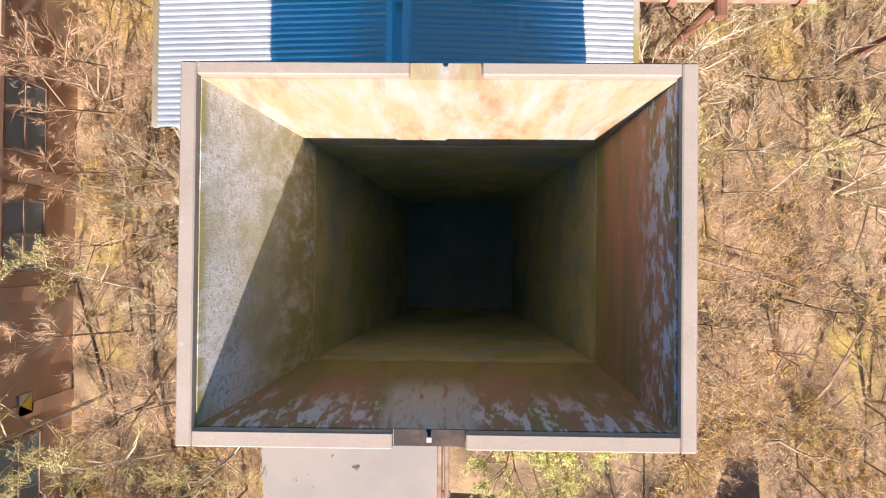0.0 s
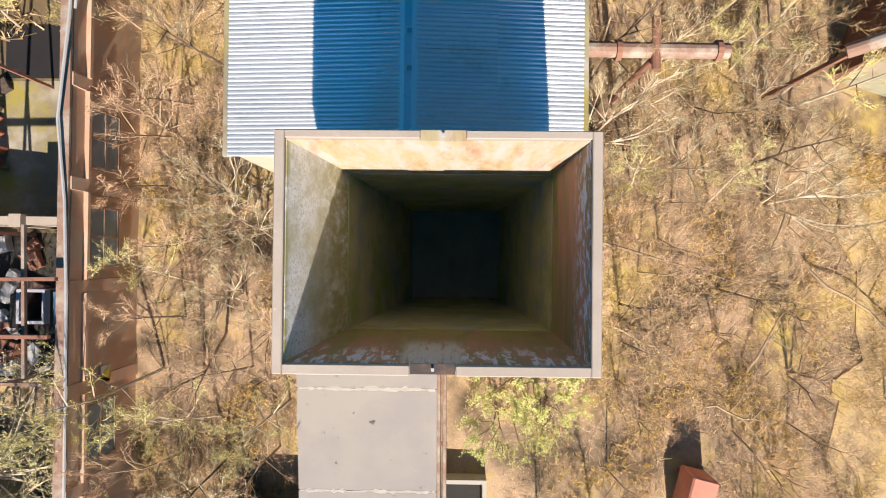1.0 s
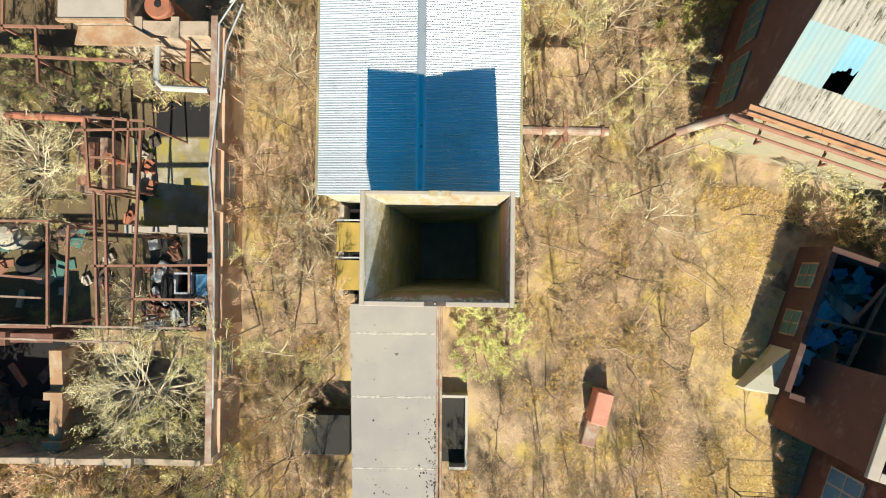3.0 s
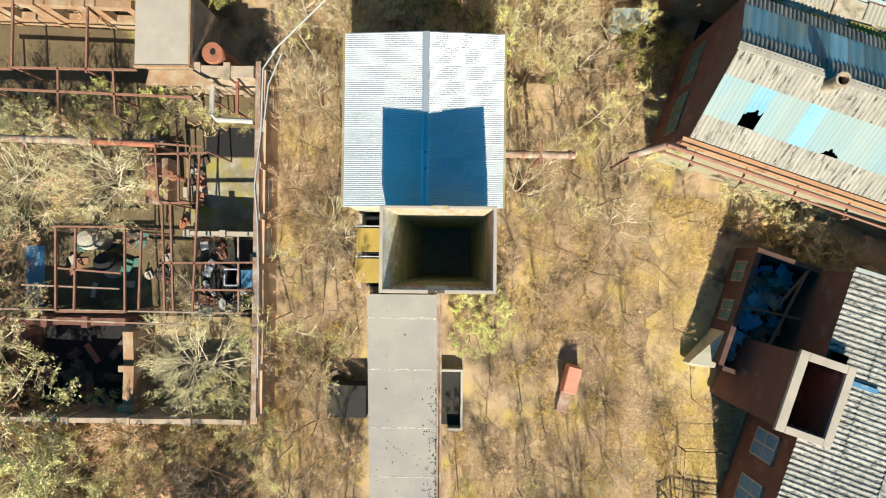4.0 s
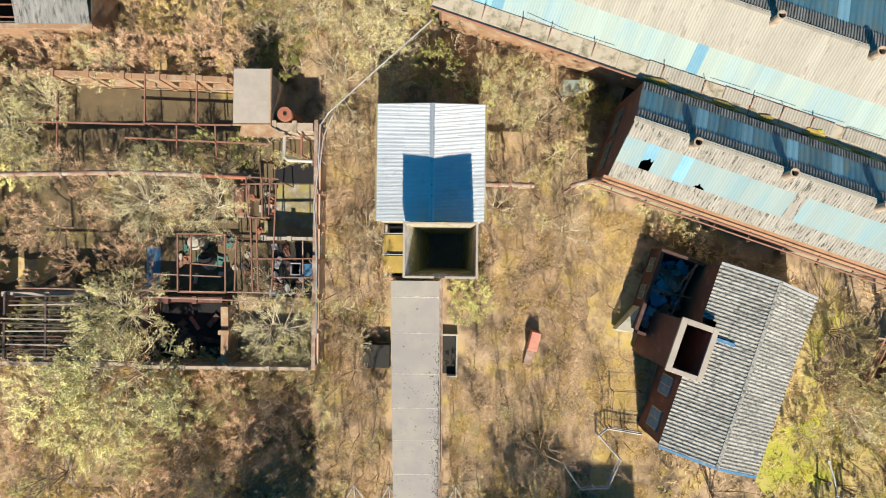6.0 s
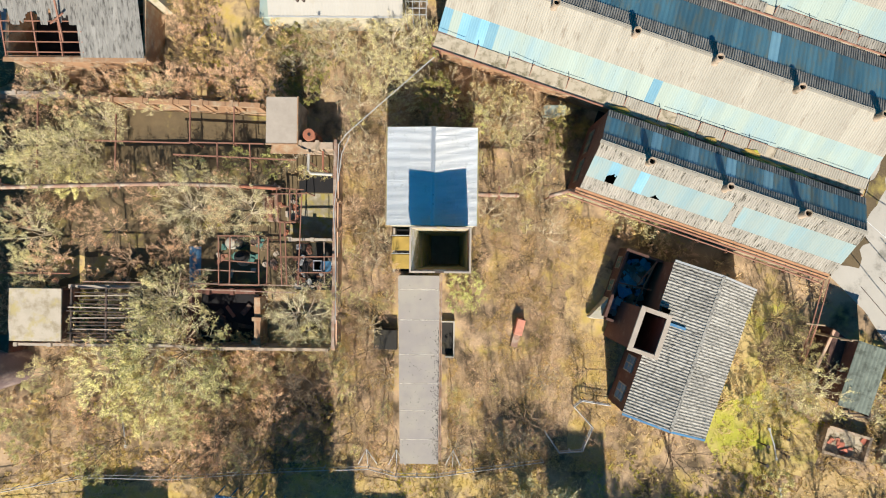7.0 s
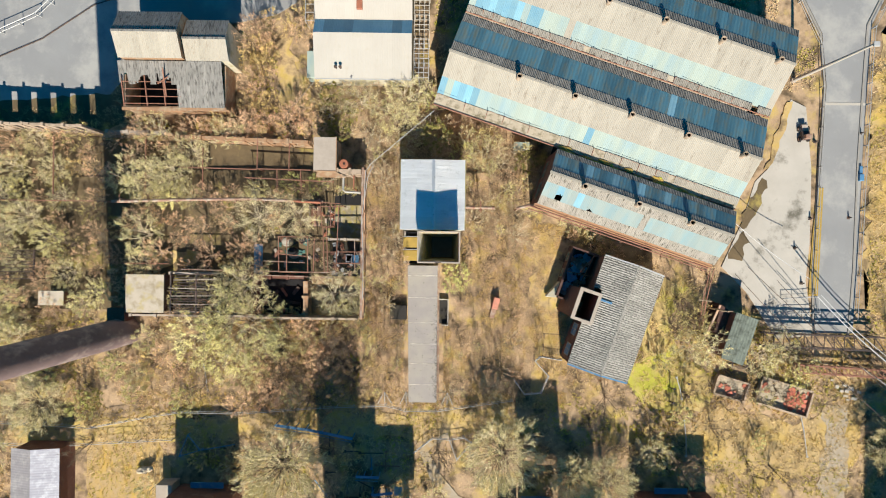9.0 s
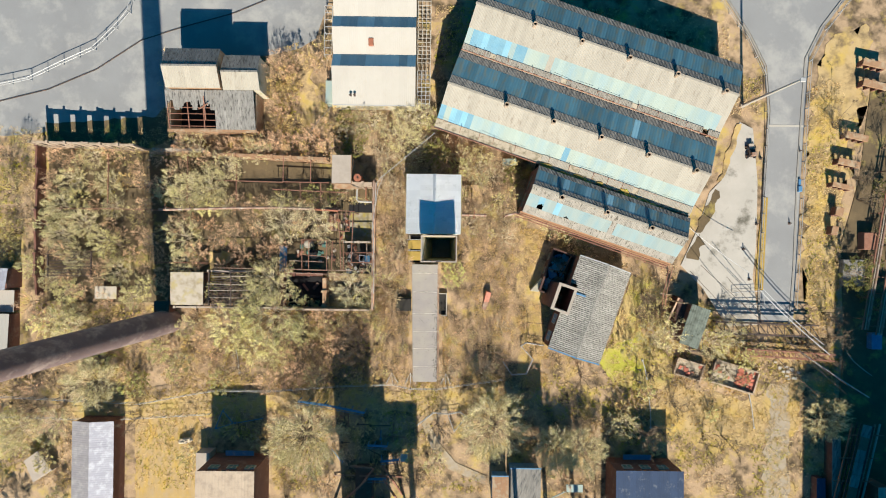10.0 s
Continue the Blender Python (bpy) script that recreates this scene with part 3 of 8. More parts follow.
turf("grass_clearing", [(-27.6, 33.5), (-25.0, 33.8), (-23.6, 29.5), (-20.9, 26.4), (-21.3, 24.0), (-24.7, 22.4), (-26.4, 24.6), (-26.2, 28.5)], M["turf_gold"], "clearing of bright ochre moss", 0.05)
# dark floor that also carries the black gaps between the crowns
sheet_area("compound_floor", [(-73.6, 18.4), (-73.6, -10.4), (-29.5, -10.4), (-29.5, -4.4), (-12.3, -4.4), (-12.3, 11.6), (-20, 11.6), (-20, 16.2)], 0.07, M["litter"], "dark litter over the old compound floor, with the shade between trees", "floor")
turf("room_moss", [(-47.5, -0.2), (-38.5, -0.6), (-38.8, -3.2), (-47.0, -3.0)], M["turf_gold"], "bright mossy floor of a roofless room", 0.09, 1.2)
# dark sheet continues the east shade where no shadow is cast
sheet_area("dark_yard", [(77.5, -17), (76.5, 2), (79.8, 14), (82, 33), (120, 33), (120, -60), (80, -60), (76, -33)], 0.08, M["litter"], "strip of bare soil, darkened to carry shade", "soil")
for nm, pts in (("kerb_west", [(61.1, -12.5), (60.8, -3), (61.6, 13), (62.4, 27.5), (61.6, 36), (58.5, 42), (54.2, 48.5), (44, 62)]), ("kerb_east", [(67.2, -12.5), (67.9, -1.8), (68.3, 14.5), (69.0, 27.7), (69.6, 37.5), (72.5, 43.5), (77.7, 50.5), (92, 62)])):
    k = thing(nm, "pale concrete kerb along the road", "kerb", kind="structure")
    for (x0, y0), (x1, y1) in zip(pts, pts[1:]):
        bm = bmesh.new()
        beam(bm, (x0, y0, ground_z(x0, y0) + 0.12), (x1, y1, ground_z(x1, y1) + 0.12), 0.28, 0.36)
        part("kerb_stone", bm, M["kerb"], k)
bm = bmesh.new()
box(bm, 61.9, 24.4, 0.735, 68.9, 24.8, 0.765)
one("road_line", bm, M["white_roof"], "worn white stop line across the road", "road marking", "structure")

# ---- the flared concrete fan stack ----
stack = thing("fan_stack", "tall flared concrete ventilation stack, open at the top", "stack")
# rings from the rim down: height, west, east, south, north of the inner faces, and the wall thickness
RINGS = [(12.34, -3.09, 2.69, -2.07, 2.16, 0.19), (8.6, -2.52, 2.565, -1.87, 2.02, 0.24), (0.0, -1.45, 1.86, -1.68, 1.71, 0.32)]


def ring(r, out=0.0):
    z, w, e, s, n, t = r
    o = out * t
    return ((w - o, s - o, z), (e + o, s - o, z), (e + o, n + o, z), (w - o, n + o, z))


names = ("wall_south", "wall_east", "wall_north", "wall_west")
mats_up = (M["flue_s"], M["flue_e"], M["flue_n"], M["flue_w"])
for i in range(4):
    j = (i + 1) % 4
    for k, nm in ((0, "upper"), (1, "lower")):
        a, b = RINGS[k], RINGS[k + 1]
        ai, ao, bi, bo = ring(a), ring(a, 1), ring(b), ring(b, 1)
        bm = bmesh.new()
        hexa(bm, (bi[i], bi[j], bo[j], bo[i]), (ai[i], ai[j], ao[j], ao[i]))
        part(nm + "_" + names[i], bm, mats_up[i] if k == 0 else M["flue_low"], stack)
# day joint between the two lifts
for i in range(4):
    j = (i + 1) % 4
    a = ring(RINGS[1])
    c = Vector((0.02, 0.07, 8.6))
    p, q = Vector(a[i]), Vector(a[j])
    inn = ((c - (p + q) / 2) * Vector((1, 1, 0))).normalized() * 0.015
    bm = bmesh.new()
    n = 26
    for k in range(n):     # a mossy crack that wanders and thins out
        f0, f1 = k / n, (k + 1) / n
        z0, z1 = (0.07 * noise.noise((i * 9.0, f * 7.0, 0.5)) for f in (f0, f1))
        fat = max(0.015, 0.03 + 0.06 * noise.noise((i * 5.0, f0 * 9.0, 4.0)))
        beam(bm, p + (q - p) * f0 + inn + Vector((0, 0, z0)), p + (q - p) * (f1 + 0.002) + inn + Vector((0, 0, z1)), 0.03, fat)
    part("joint_band", bm, M["flue_low"], stack, "mossy crack along the joint")
# rim: four copings, those on the south and north notched at the middle
Z0, Z1 = 12.34, 12.5


def coping(x0, y0, x1, y1, z1=Z1):
    bm = bmesh.new()
    box(bm, x0, y0, Z0 + 0.004, x1, y1, z1)
    bevel(bm, 0.018)
    return part("coping", bm, M["concrete"], stack)


coping(-3.29, -2.28, -3.10, 2.33)
coping(2.70, -2.28, 2.89, 2.33)
coping(-3.096, -2.28, -0.70, -2.08)
coping(0.17, -2.28, 2.696, -2.08)
coping(-3.096, 2.17, -0.54, 2.33)
coping(0.33, 2.17, 2.696, 2.33)
for y, x0, x1 in ((-2.17, -0.695, 0.165), (2.25, -0.535, 0.325)):
    bm = bmesh.new()
    box(bm, x0, y - 0.1, Z0 - 0.12, x1, y + 0.1, Z0 + 0.03)
    part("notch_sill", bm, M["flue_n" if y > 0 else "dark_steel"], stack, "thin sill in the notch of the rim")
    bm = bmesh.new()
    tube(bm, [(x0 + 0.43, y, Z0 + 0.03), (x0 + 0.43, y, Z0 + 0.11)], 0.02, 8)
    box(bm, x0 + 0.40, y - 0.03, Z0 + 0.11, x0 + 0.46, y + 0.03, Z0 + 0.13)
    part("bolt", bm, M["steel"], stack)
bm = bmesh.new()
box(bm, -1.6, -1.6, -0.3, 2.6, 2.6, 0.05)
part("floor_slab", bm, M["kerb"], stack, "dim concrete floor far below")

# ---- corrugated roofs ----
sheet_cache = {}


def corrugated(w, l, pitch, deep, jag=0):
    """One corrugated sheet: w across the ribs, l along them; jag breaks its lower end."""
    key = (round(w, 3), round(l, 3), pitch, deep, jag)
    if key not in sheet_cache:
        rnd = random.Random(jag)
        bm = bmesh.new()
        n = max(2, round(w / pitch)) * 4
        prof = (0.0, 0.85, 1.0, 0.15)
        edge = 0.0
        lo, hi, lo2, hi2 = [], [], [], []
        for i in range(n + 1):
            x = w * i / n
            z = prof[i % 4] * deep
            if i % 3 == 0:
                edge = rnd.uniform(0, 0.5 if jag < 100 else 0.2) * l if jag else 0.0
            lo.append(bm.verts.new((x, edge, z + 0.012)))
            hi.append(bm.verts.new((x, l, z)))
        for i in range(n):
            bm.faces.new((lo[i], lo[i + 1], hi[i + 1], hi[i]))
        lip = [bm.verts.new((v.co.x, v.co.y, v.co.z - 0.03)) for v in lo]
        for i in range(n):
            bm.faces.new((lip[i], lip[i + 1], lo[i + 1], lo[i]))
        me = bpy.data.meshes.new("roof_sheet")
        bm.to_mesh(me)
        bm.free()
        sheet_cache[key] = me
    return sheet_cache[key]


mat_mesh = {}


def slope(parent, a, b, top, rows, pitch=0.33, deep=0.07, width=1.0, name="roof_sheet", skip=None, pick=None, jag=None):
    """Corrugated sheets on a slope: the eave runs from a to b, top is the ridge above a. rows: (share of the slope, material) from the eave up."""
    a, b, top = Vector(a), Vector(b), Vector(top)
    u, v = (b - a).normalized(), (top - a)
    lv = v.length
    v = v.normalized()
    nrm = u.cross(v)
    if nrm.z < 0:
        nrm = -nrm
    cols = max(1, round((b - a).length / width))
    w = (b - a).length / cols
    rot = Matrix((u, v, nrm)).transposed().to_4x4()
    s0 = 0.0
    for ri, (share, material, *ribs) in enumerate(rows):
        l = lv * share
        rib, high = ribs or (pitch, deep)
        for c in range(cols):
            if skip and skip(c, ri):
                continue
            mt = pick(c, ri, material) if pick else material
            jg = jag(c, ri) if jag else 0
            base = corrugated(w + 0.03, l + 0.06, rib, high, jg)
            key = (base.name, mt.name)
            if key not in mat_mesh:
                me = base.copy()
                me.materials.append(mt)
                mat_mesh[key] = me
            ob = new(name, mat_mesh[key])
            ob.parent = parent
            at = a + u * (w * c) + v * (s0 - 0.03) + nrm * (0.02 + 0.02 * ri + (0.006 if c % 2 else 0) + random.uniform(0, 0.012))
            ob.matrix_basis = Matrix.Translation(at) @ rot
        s0 += l


def gable(bm, prof, x0, x1, mi=0):
    """A wall across the building: a profile in y and z, with its foot first, extruded along x."""
    a = [bm.verts.new((x0, y, z)) for y, z in prof]
    b = [bm.verts.new((x1, y, z)) for y, z in prof]
    bm.faces.new(a).material_index = mi
    bm.faces.new(b[::-1]).material_index = mi
    n = len(prof)
    for i in range(n):
        bm.faces.new((a[i], b[i], b[(i + 1) % n], a[(i + 1) % n])).material_index = mi
    bmesh.ops.triangulate(bm, faces=[f for f in bm.faces if len(f.verts) > 4])


def gable_y(bm, prof, y0, y1, mi=0):
    gable(bm, prof, y0, y1, mi)
    for v in bm.verts:
        v.co.x, v.co.y = v.co.y, v.co.x


# ---- fan house with the white roof, north of the stack ----
shed = thing("fan_house", "long fan house with a white corrugated steel roof", "building")
SW, SE_, SS, SN, SRX = -5.9, 3.8, 2.95, 13.6, -0.95
ZE, ZR = 7.0, 7.42
bm = bmesh.new()
gable_y(bm, [(SW + 0.2, -0.2), (SE_ - 0.2, -0.2), (SE_ - 0.2, ZE - 0.08), (SRX, ZR - 0.1), (SW + 0.2, ZE - 0.08)], SS + 0.05, SS + 0.3)
part("wall_south", bm, M["render_wall"], shed)
bm = bmesh.new()
gable_y(bm, [(SW + 0.2, -0.2), (SE_ - 0.2, -0.2), (SE_ - 0.2, ZE - 0.08), (SRX, ZR - 0.1), (SW + 0.2, ZE - 0.08)], SN - 0.35, SN - 0.1)
part("wall_north", bm, M["render_wall"], shed)
for nm, x0, x1 in (("wall_west", SW + 0.2, SW + 0.45), ("wall_east", SE_ - 0.45, SE_ - 0.2)):
    bm = bmesh.new()
    box(bm, x0, SS + 0.304, -0.2, x1, SN - 0.354, ZE - 0.1)
    part(nm, bm, M["render_wall"], shed)
slope(shed, (SW, SS, ZE), (SW, SN, ZE), (SRX, SS, ZR), [(0.5, M["white_sheet"]), (0.5, M["white_sheet"])], 0.125, 0.034, 1.0)
slope(shed, (SE_, SS, ZE), (SE_, SN, ZE), (SRX, SS, ZR), [(0.5, M["white_sheet"]), (0.5, M["white_sheet"])], 0.125, 0.034, 1.0)
for y0, y1 in ((SS - 0.02, 6.4), (6.41, 9.9), (9.91, SN + 0.02)):
    bm = bmesh.new()
    hexa(bm, ((SRX - 0.28, y0, ZR + 0.02), (SRX + 0.28, y0, ZR + 0.02), (SRX + 0.28, y1, ZR + 0.02), (SRX - 0.28, y1, ZR + 0.02)), ((SRX - 0.1, y0, ZR + 0.12), (SRX + 0.1, y0, ZR + 0.12), (SRX + 0.1, y1, ZR + 0.12), (SRX - 0.1, y1, ZR + 0.12)))
    part("ridge_cap", bm, M["white_sheet"], shed)
for x in (SW - 0.1, SE_ + 0.1):
    bm = bmesh.new()
    beam(bm, (x, SS, ZE - 0.02), (x, SN, ZE - 0.02), 0.14, 0.12)
    part("gutter", bm, M["mossy_floor"], shed, "mossy gutter")
for y in (5.2, 6.2):
    bm = bmesh.new()
    box(bm, SRX - 0.02, y, ZR + 0.125, SRX + 0.1, y + 0.12, ZR + 0.2)
    part("ridge_clip", bm, M["steel"], shed)

# ---- the fan drift: a long low concrete duct running south from the stack ----
drift = thing("fan_drift", "long flat-roofed concrete air duct, grey and stained", "duct")
DN, DS = -2.5, -24.5


def drift_z(y):
    return 3.2 + (1.7 - 3.2) * (DN - y) / (DN - DS)


def drift_x(y):
    k = (DN - y) / (DN - DS)
    return -4.85 + 0.35 * k, -0.12 + 0.1 * k


for nm, side in (("wall_west", 0), ("wall_east", 1)):
    bm = bmesh.new()
    a, b = drift_x(DN)[side], drift_x(DS)[side]
    o = 0.25 if side == 0 else -0.25
    hexa(bm, ((a, DN, -0.4), (b, DS, -0.4), (b + o, DS, -0.4), (a + o, DN, -0.4)), ((a, DN, drift_z(DN) - 0.2), (b, DS, drift_z(DS) - 0.2), (b + o, DS, drift_z(DS) - 0.2), (a + o, DN, drift_z(DN) - 0.2)))
    part(nm, bm, M["concrete"], drift)
bm = bmesh.new()
box(bm, drift_x(DS)[0] + 0.26, DS, -0.4, drift_x(DS)[1] - 0.26, DS + 0.25, drift_z(DS) - 0.21)
part("wall_end", bm, M["concrete"], drift)
cuts = [DN, -4.1, -7.6, -11.6, -15.0, -18.2, -21.6, DS]
for i, (y0, y1) in enumerate(zip(cuts, cuts[1:])):
    y1 += 0.02
    (a0, b0), (a1, b1) = drift_x(y0), drift_x(y1)
    z0, z1 = drift_z(y0), drift_z(y1)
    bm = bmesh.new()
    hexa(bm, ((a1, y1, z1 - 0.19), (b1, y1, z1 - 0.19), (b0, y0, z0 - 0.19), (a0, y0, z0 - 0.19)), ((a1, y1, z1), (b1, y1, z1), (b0, y0, z0), (a0, y0, z0)))
    part("roof_slab", bm, M["drift"], drift)
    if i:
        bm = bmesh.new()
        low, high = [], []
        for k in range(33):     # a smear of mortar with ragged edges
            xk = a0 + 0.06 + (b0 - a0 - 0.12) * k / 32
            wk = random.uniform(0.012, 0.05 if i > 2 else 0.075)
            yk = y0 + 0.03 * noise.noise((xk * 1.5, i * 3.0, 0.0))
            low.append(bm.verts.new((xk, yk - wk, z0 + 0.006)))
            high.append(bm.verts.new((xk, yk + wk * random.uniform(0.5, 1.4), z0 + 0.008)))
        for k in range(32):
            bm.faces.new((low[k], low[k + 1], high[k + 1], high[k]))
        bmesh.ops.solidify(bm, geom=bm.faces[:], thickness=0.01)
        part("mortar_joint", bm, M["mortar"], drift, "pale patched mortar joint")
bm = bmesh.new()
for xo in (0.06, 0.26):
    tube(bm, [(drift_x(y)[1] + xo, y, drift_z(y) - 0.1) for y in (-2.3, -10, -18, -24)], 0.07, 8)
part("cable_duct", bm, M["pipe_pink"], drift, "pair of faded pipes along the edge")
for y in (-6, -12.5, -18.5):
    bm = bmesh.new()
    box(bm, drift_x(y)[1] - 0.02, y - 0.06, drift_z(y) - 0.28, drift_x(y)[1] + 0.36, y + 0.06, drift_z(y) - 0.17)
    part("bracket", bm, M["rust"], drift)

# black moss along the worn edge of the slabs
bm = bmesh.new()
for i in range(760):
    y = -8.5 - 15.5 * random.random() ** 0.75
    x = drift_x(y)[1] - 0.04 - 1.2 * random.random() ** 2.6 * (0.55 + 0.9 * noise.noise((0.0, y * 0.9, 2.0)))
    if i % 9 == 0:
        x = random.uniform(drift_x(y)[0] + 0.2, drift_x(y)[1])
    k, n = random.uniform(0.012, 0.06), 6
    c = bm.verts.new((x, y, drift_z(y) + 0.02))
    rim = [bm.verts.new((x + k * (1 + random.uniform(-0.4, 0.4)) * math.cos(a * math.pi / 3), y + 1.4 * k * (1 + random.uniform(-0.4, 0.4)) * math.sin(a * math.pi / 3), drift_z(y) - 0.004)) for a in range(n)]
    for a in range(n):
        bm.faces.new((c, rim[a], rim[(a + 1) % n]))
tagged(part("moss", bm, M["soil"], drift, "black moss specks on the slabs"), kind="stuff")

# annex on the west foot of the stack
annex = thing("duct_annex", "low annex with ochre mossy slabs beside the stack", "annex")
bm = bmesh.new()
box(bm, -5.5, -2.1, -0.3, -5.25, 2.9, 3.0)
part("wall_west", bm, M["concrete"], annex)
# near-black floor stands in for the shade between the slabs
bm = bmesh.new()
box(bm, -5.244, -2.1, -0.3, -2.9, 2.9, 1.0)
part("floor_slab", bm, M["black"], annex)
for y0, y1, mt in ((-1.75, -0.1, "moss"), (0.35, 1.95, "moss")):
    bm = bmesh.new()
    box(bm, -5.6, y0, 3.004, -2.75, y1, 3.16)
    bevel(bm, 0.02)
    part("roof_slab", bm, M[mt], annex)
    bm = bmesh.new()
    beam(bm, (-5.7, y1 + 0.12, 3.05), (-2.7, y1 + 0.12, 3.05), 0.08, 0.1)
    part("pipe_rail", bm, M["steel"], annex)

# ---- the saw-toothed factory and the second fan house share one skewed frame ----
SKEW = -18.5
factory = thing("factory", "large saw-toothed factory with corrugated cement and glass roofs", "factory", rz=SKEW)
XE = 39.6
BAYS = (  # west end, eave y and z, ridge y and z, valley y and z
    ("south", 11.55, 11.3, 8.5, 15.8, 11.75, 19.6, 9.7),
    ("middle", -8.0, 21.7, 8.9, 27.5, 11.95, 34.0, 9.5),
    ("north", -7.9, 35.4, 9.4, 41.9, 12.1, 48.0, 9.4),
)
for nm, xw, ye, ze, yr, zr, yv, zv in BAYS:
    def pick(c, ri, mt, nm=nm):
        r = random.random()
        if mt == M["cyan_sheet"] and r < (0.6 * (1 - c / 13) if c < 13 else 0.02):
            return M["blue_sheet"]
        if mt == M["cyan_sheet"] and r > 0.985:
            return M["cream_sheet"]
        if mt == M["mint_sheet"] and (r > 0.95 or r < 0.03):
            return M["dirty_sheet" if r > 0.5 else "blue_sheet"]
        if mt == M["glass_sheet"] and r > 0.97:
            return M["blue_sheet"]
        return mt
    # south slopes take paler sheets, north slopes darker ones with glass
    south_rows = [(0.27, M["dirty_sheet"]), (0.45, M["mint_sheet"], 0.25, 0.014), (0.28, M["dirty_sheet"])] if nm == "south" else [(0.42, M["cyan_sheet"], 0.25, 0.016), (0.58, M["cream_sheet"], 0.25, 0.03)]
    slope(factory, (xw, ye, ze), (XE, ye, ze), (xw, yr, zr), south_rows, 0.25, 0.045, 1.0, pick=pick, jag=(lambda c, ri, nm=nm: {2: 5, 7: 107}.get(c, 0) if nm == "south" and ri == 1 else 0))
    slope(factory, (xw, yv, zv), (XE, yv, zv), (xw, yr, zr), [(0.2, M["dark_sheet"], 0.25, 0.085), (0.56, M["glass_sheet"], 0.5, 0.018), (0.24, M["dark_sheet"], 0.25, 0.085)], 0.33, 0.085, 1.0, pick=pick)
    bm = bmesh.new()
    beam(bm, (xw - 0.1, yr, zr + 0.05), (XE + 0.1, yr, zr + 0.05), 0.4, 0.12)
    part("ridge_cap", bm, M["cream_sheet"], factory)
    for nm2, x0, x1 in (("gable_west", xw + 0.05, xw + 0.3), ("gable_east", XE - 0.3, XE - 0.05)):
        bm = bmesh.new()
        gable(bm, [(ye + 0.1, -0.4), (yv, -0.4), (yv, zv - 0.1), (yr, zr - 0.12), (ye + 0.1, ze - 0.1)], x0, x1)
        part(nm2, bm, M["brick"], factory)
    bm = bmesh.new()
    box(bm, xw + 0.3, ye + 0.1, -0.4, XE - 0.3, ye + 0.4, ze - 0.12)
    part("wall_south", bm, M["peeling_wall" if nm == "south" else "brick_pale"], factory)
bm = bmesh.new()
box(bm, -7.6, 47.7, -0.4, XE - 0.3, 48.0, 9.2)
part("wall_north", bm, M["brick"], factory)
bm = bmesh.new()
box(bm, -7.6, 22.2, 0.6, XE - 0.4, 47.6, 0.7)
box(bm, 11.9, 11.8, 0.6, XE - 0.4, 21.9, 0.7)
part("floor", bm, M["soil"], factory)
# crumbling gutters with brackets along the eaves of the two long bays
for y0, y1, z, xw in ((19.62, 21.7, 9.2, -8.0), (34.02, 35.4, 9.7, -7.9)):
    for i in range(int((XE - xw) / 3.4)):
        x0 = xw + i * 3.4
        x1 = min(x0 + 3.38, XE)
        bm = bmesh.new()
        lo = y0 + (0.0 if x0 > 11 or y0 > 30 else 0.55)
        hexa(bm, ((x0, lo, z - 0.55), (x1, lo, z - 0.55), (x1, y1, z - 0.4), (x0, y1, z - 0.4)), ((x0, lo, z - 0.35 + random.uniform(0, 0.06)), (x1, lo, z - 0.35 + random.uniform(0, 0.06)), (x1, y1, z - 0.1), (x0, y1, z - 0.1)))
        part("gutter_slab", bm, M["cream_strip"], factory)
        for k in range(1 if random.random() < 0.75 else 0):
            bm = bmesh.new()
            xx = x0 + random.uniform(0.4, 2.8)
            beam(bm, (xx, y1 - 0.1, z - 0.1), (xx + random.uniform(-0.15, 0.15), y1 - 0.1 + random.uniform(-0.2, 0.1), z + 0.6), 0.06, 0.06)
            beam(bm, (xx, y1 - 0.1, z + 0.1), (xx, lo + 0.3, z - 0.3), 0.06, 0.06)
            part("rail_post", bm, M["rust"], factory)
    bm = bmesh.new()
    for k in range(int((XE - xw) / 4.2)):     # the rail has come down in places
        if random.random() < 0.6:
            tube(bm, [(xw + k * 4.2, y1 - 0.1, z + random.uniform(0.2, 0.6)), (xw + k * 4.2 + random.uniform(3, 4.2), y1 - 0.15, z + random.uniform(0.2, 0.6))], 0.025, 5)
    tube(bm, [(xw, y0 + 0.4, z - 0.2), (XE, y0 + 0.4, z - 0.2)], 0.1, 8)
    part("service_pipe", bm, M["rust"], factory)
# ribbed strips with broken edges over the gutters
slope(factory, (-7.9, 20.45, 8.55), (11.1, 20.45, 8.55), (-7.9, 21.75, 8.93), [(1.0, M["dirty_sheet"], 0.25, 0.07)], 0.25, 0.07, 1.0, jag=lambda c, ri: 100 + c if c % 3 else 0, skip=lambda c, ri: c in (8, 13))
slope(factory, (11.6, 20.75, 9.02), (XE, 20.75, 9.02), (11.6, 21.75, 9.12), [(1.0, M["cream_sheet"], 0.25, 0.04)], 0.25, 0.04, 1.0, jag=lambda c, ri: 200 + c if c % 4 == 1 else 0, skip=lambda c, ri: c in (5, 6, 17))
slope(factory, (-7.8, 34.45, 9.52), (XE, 34.45, 9.52), (-7.8, 35.45, 9.62), [(1.0, M["dirty_sheet"], 0.25, 0.05)], 0.25, 0.05, 1.0, jag=lambda c, ri: 300 + c if c % 4 else 0, skip=lambda c, ri: c % 13 == 5)
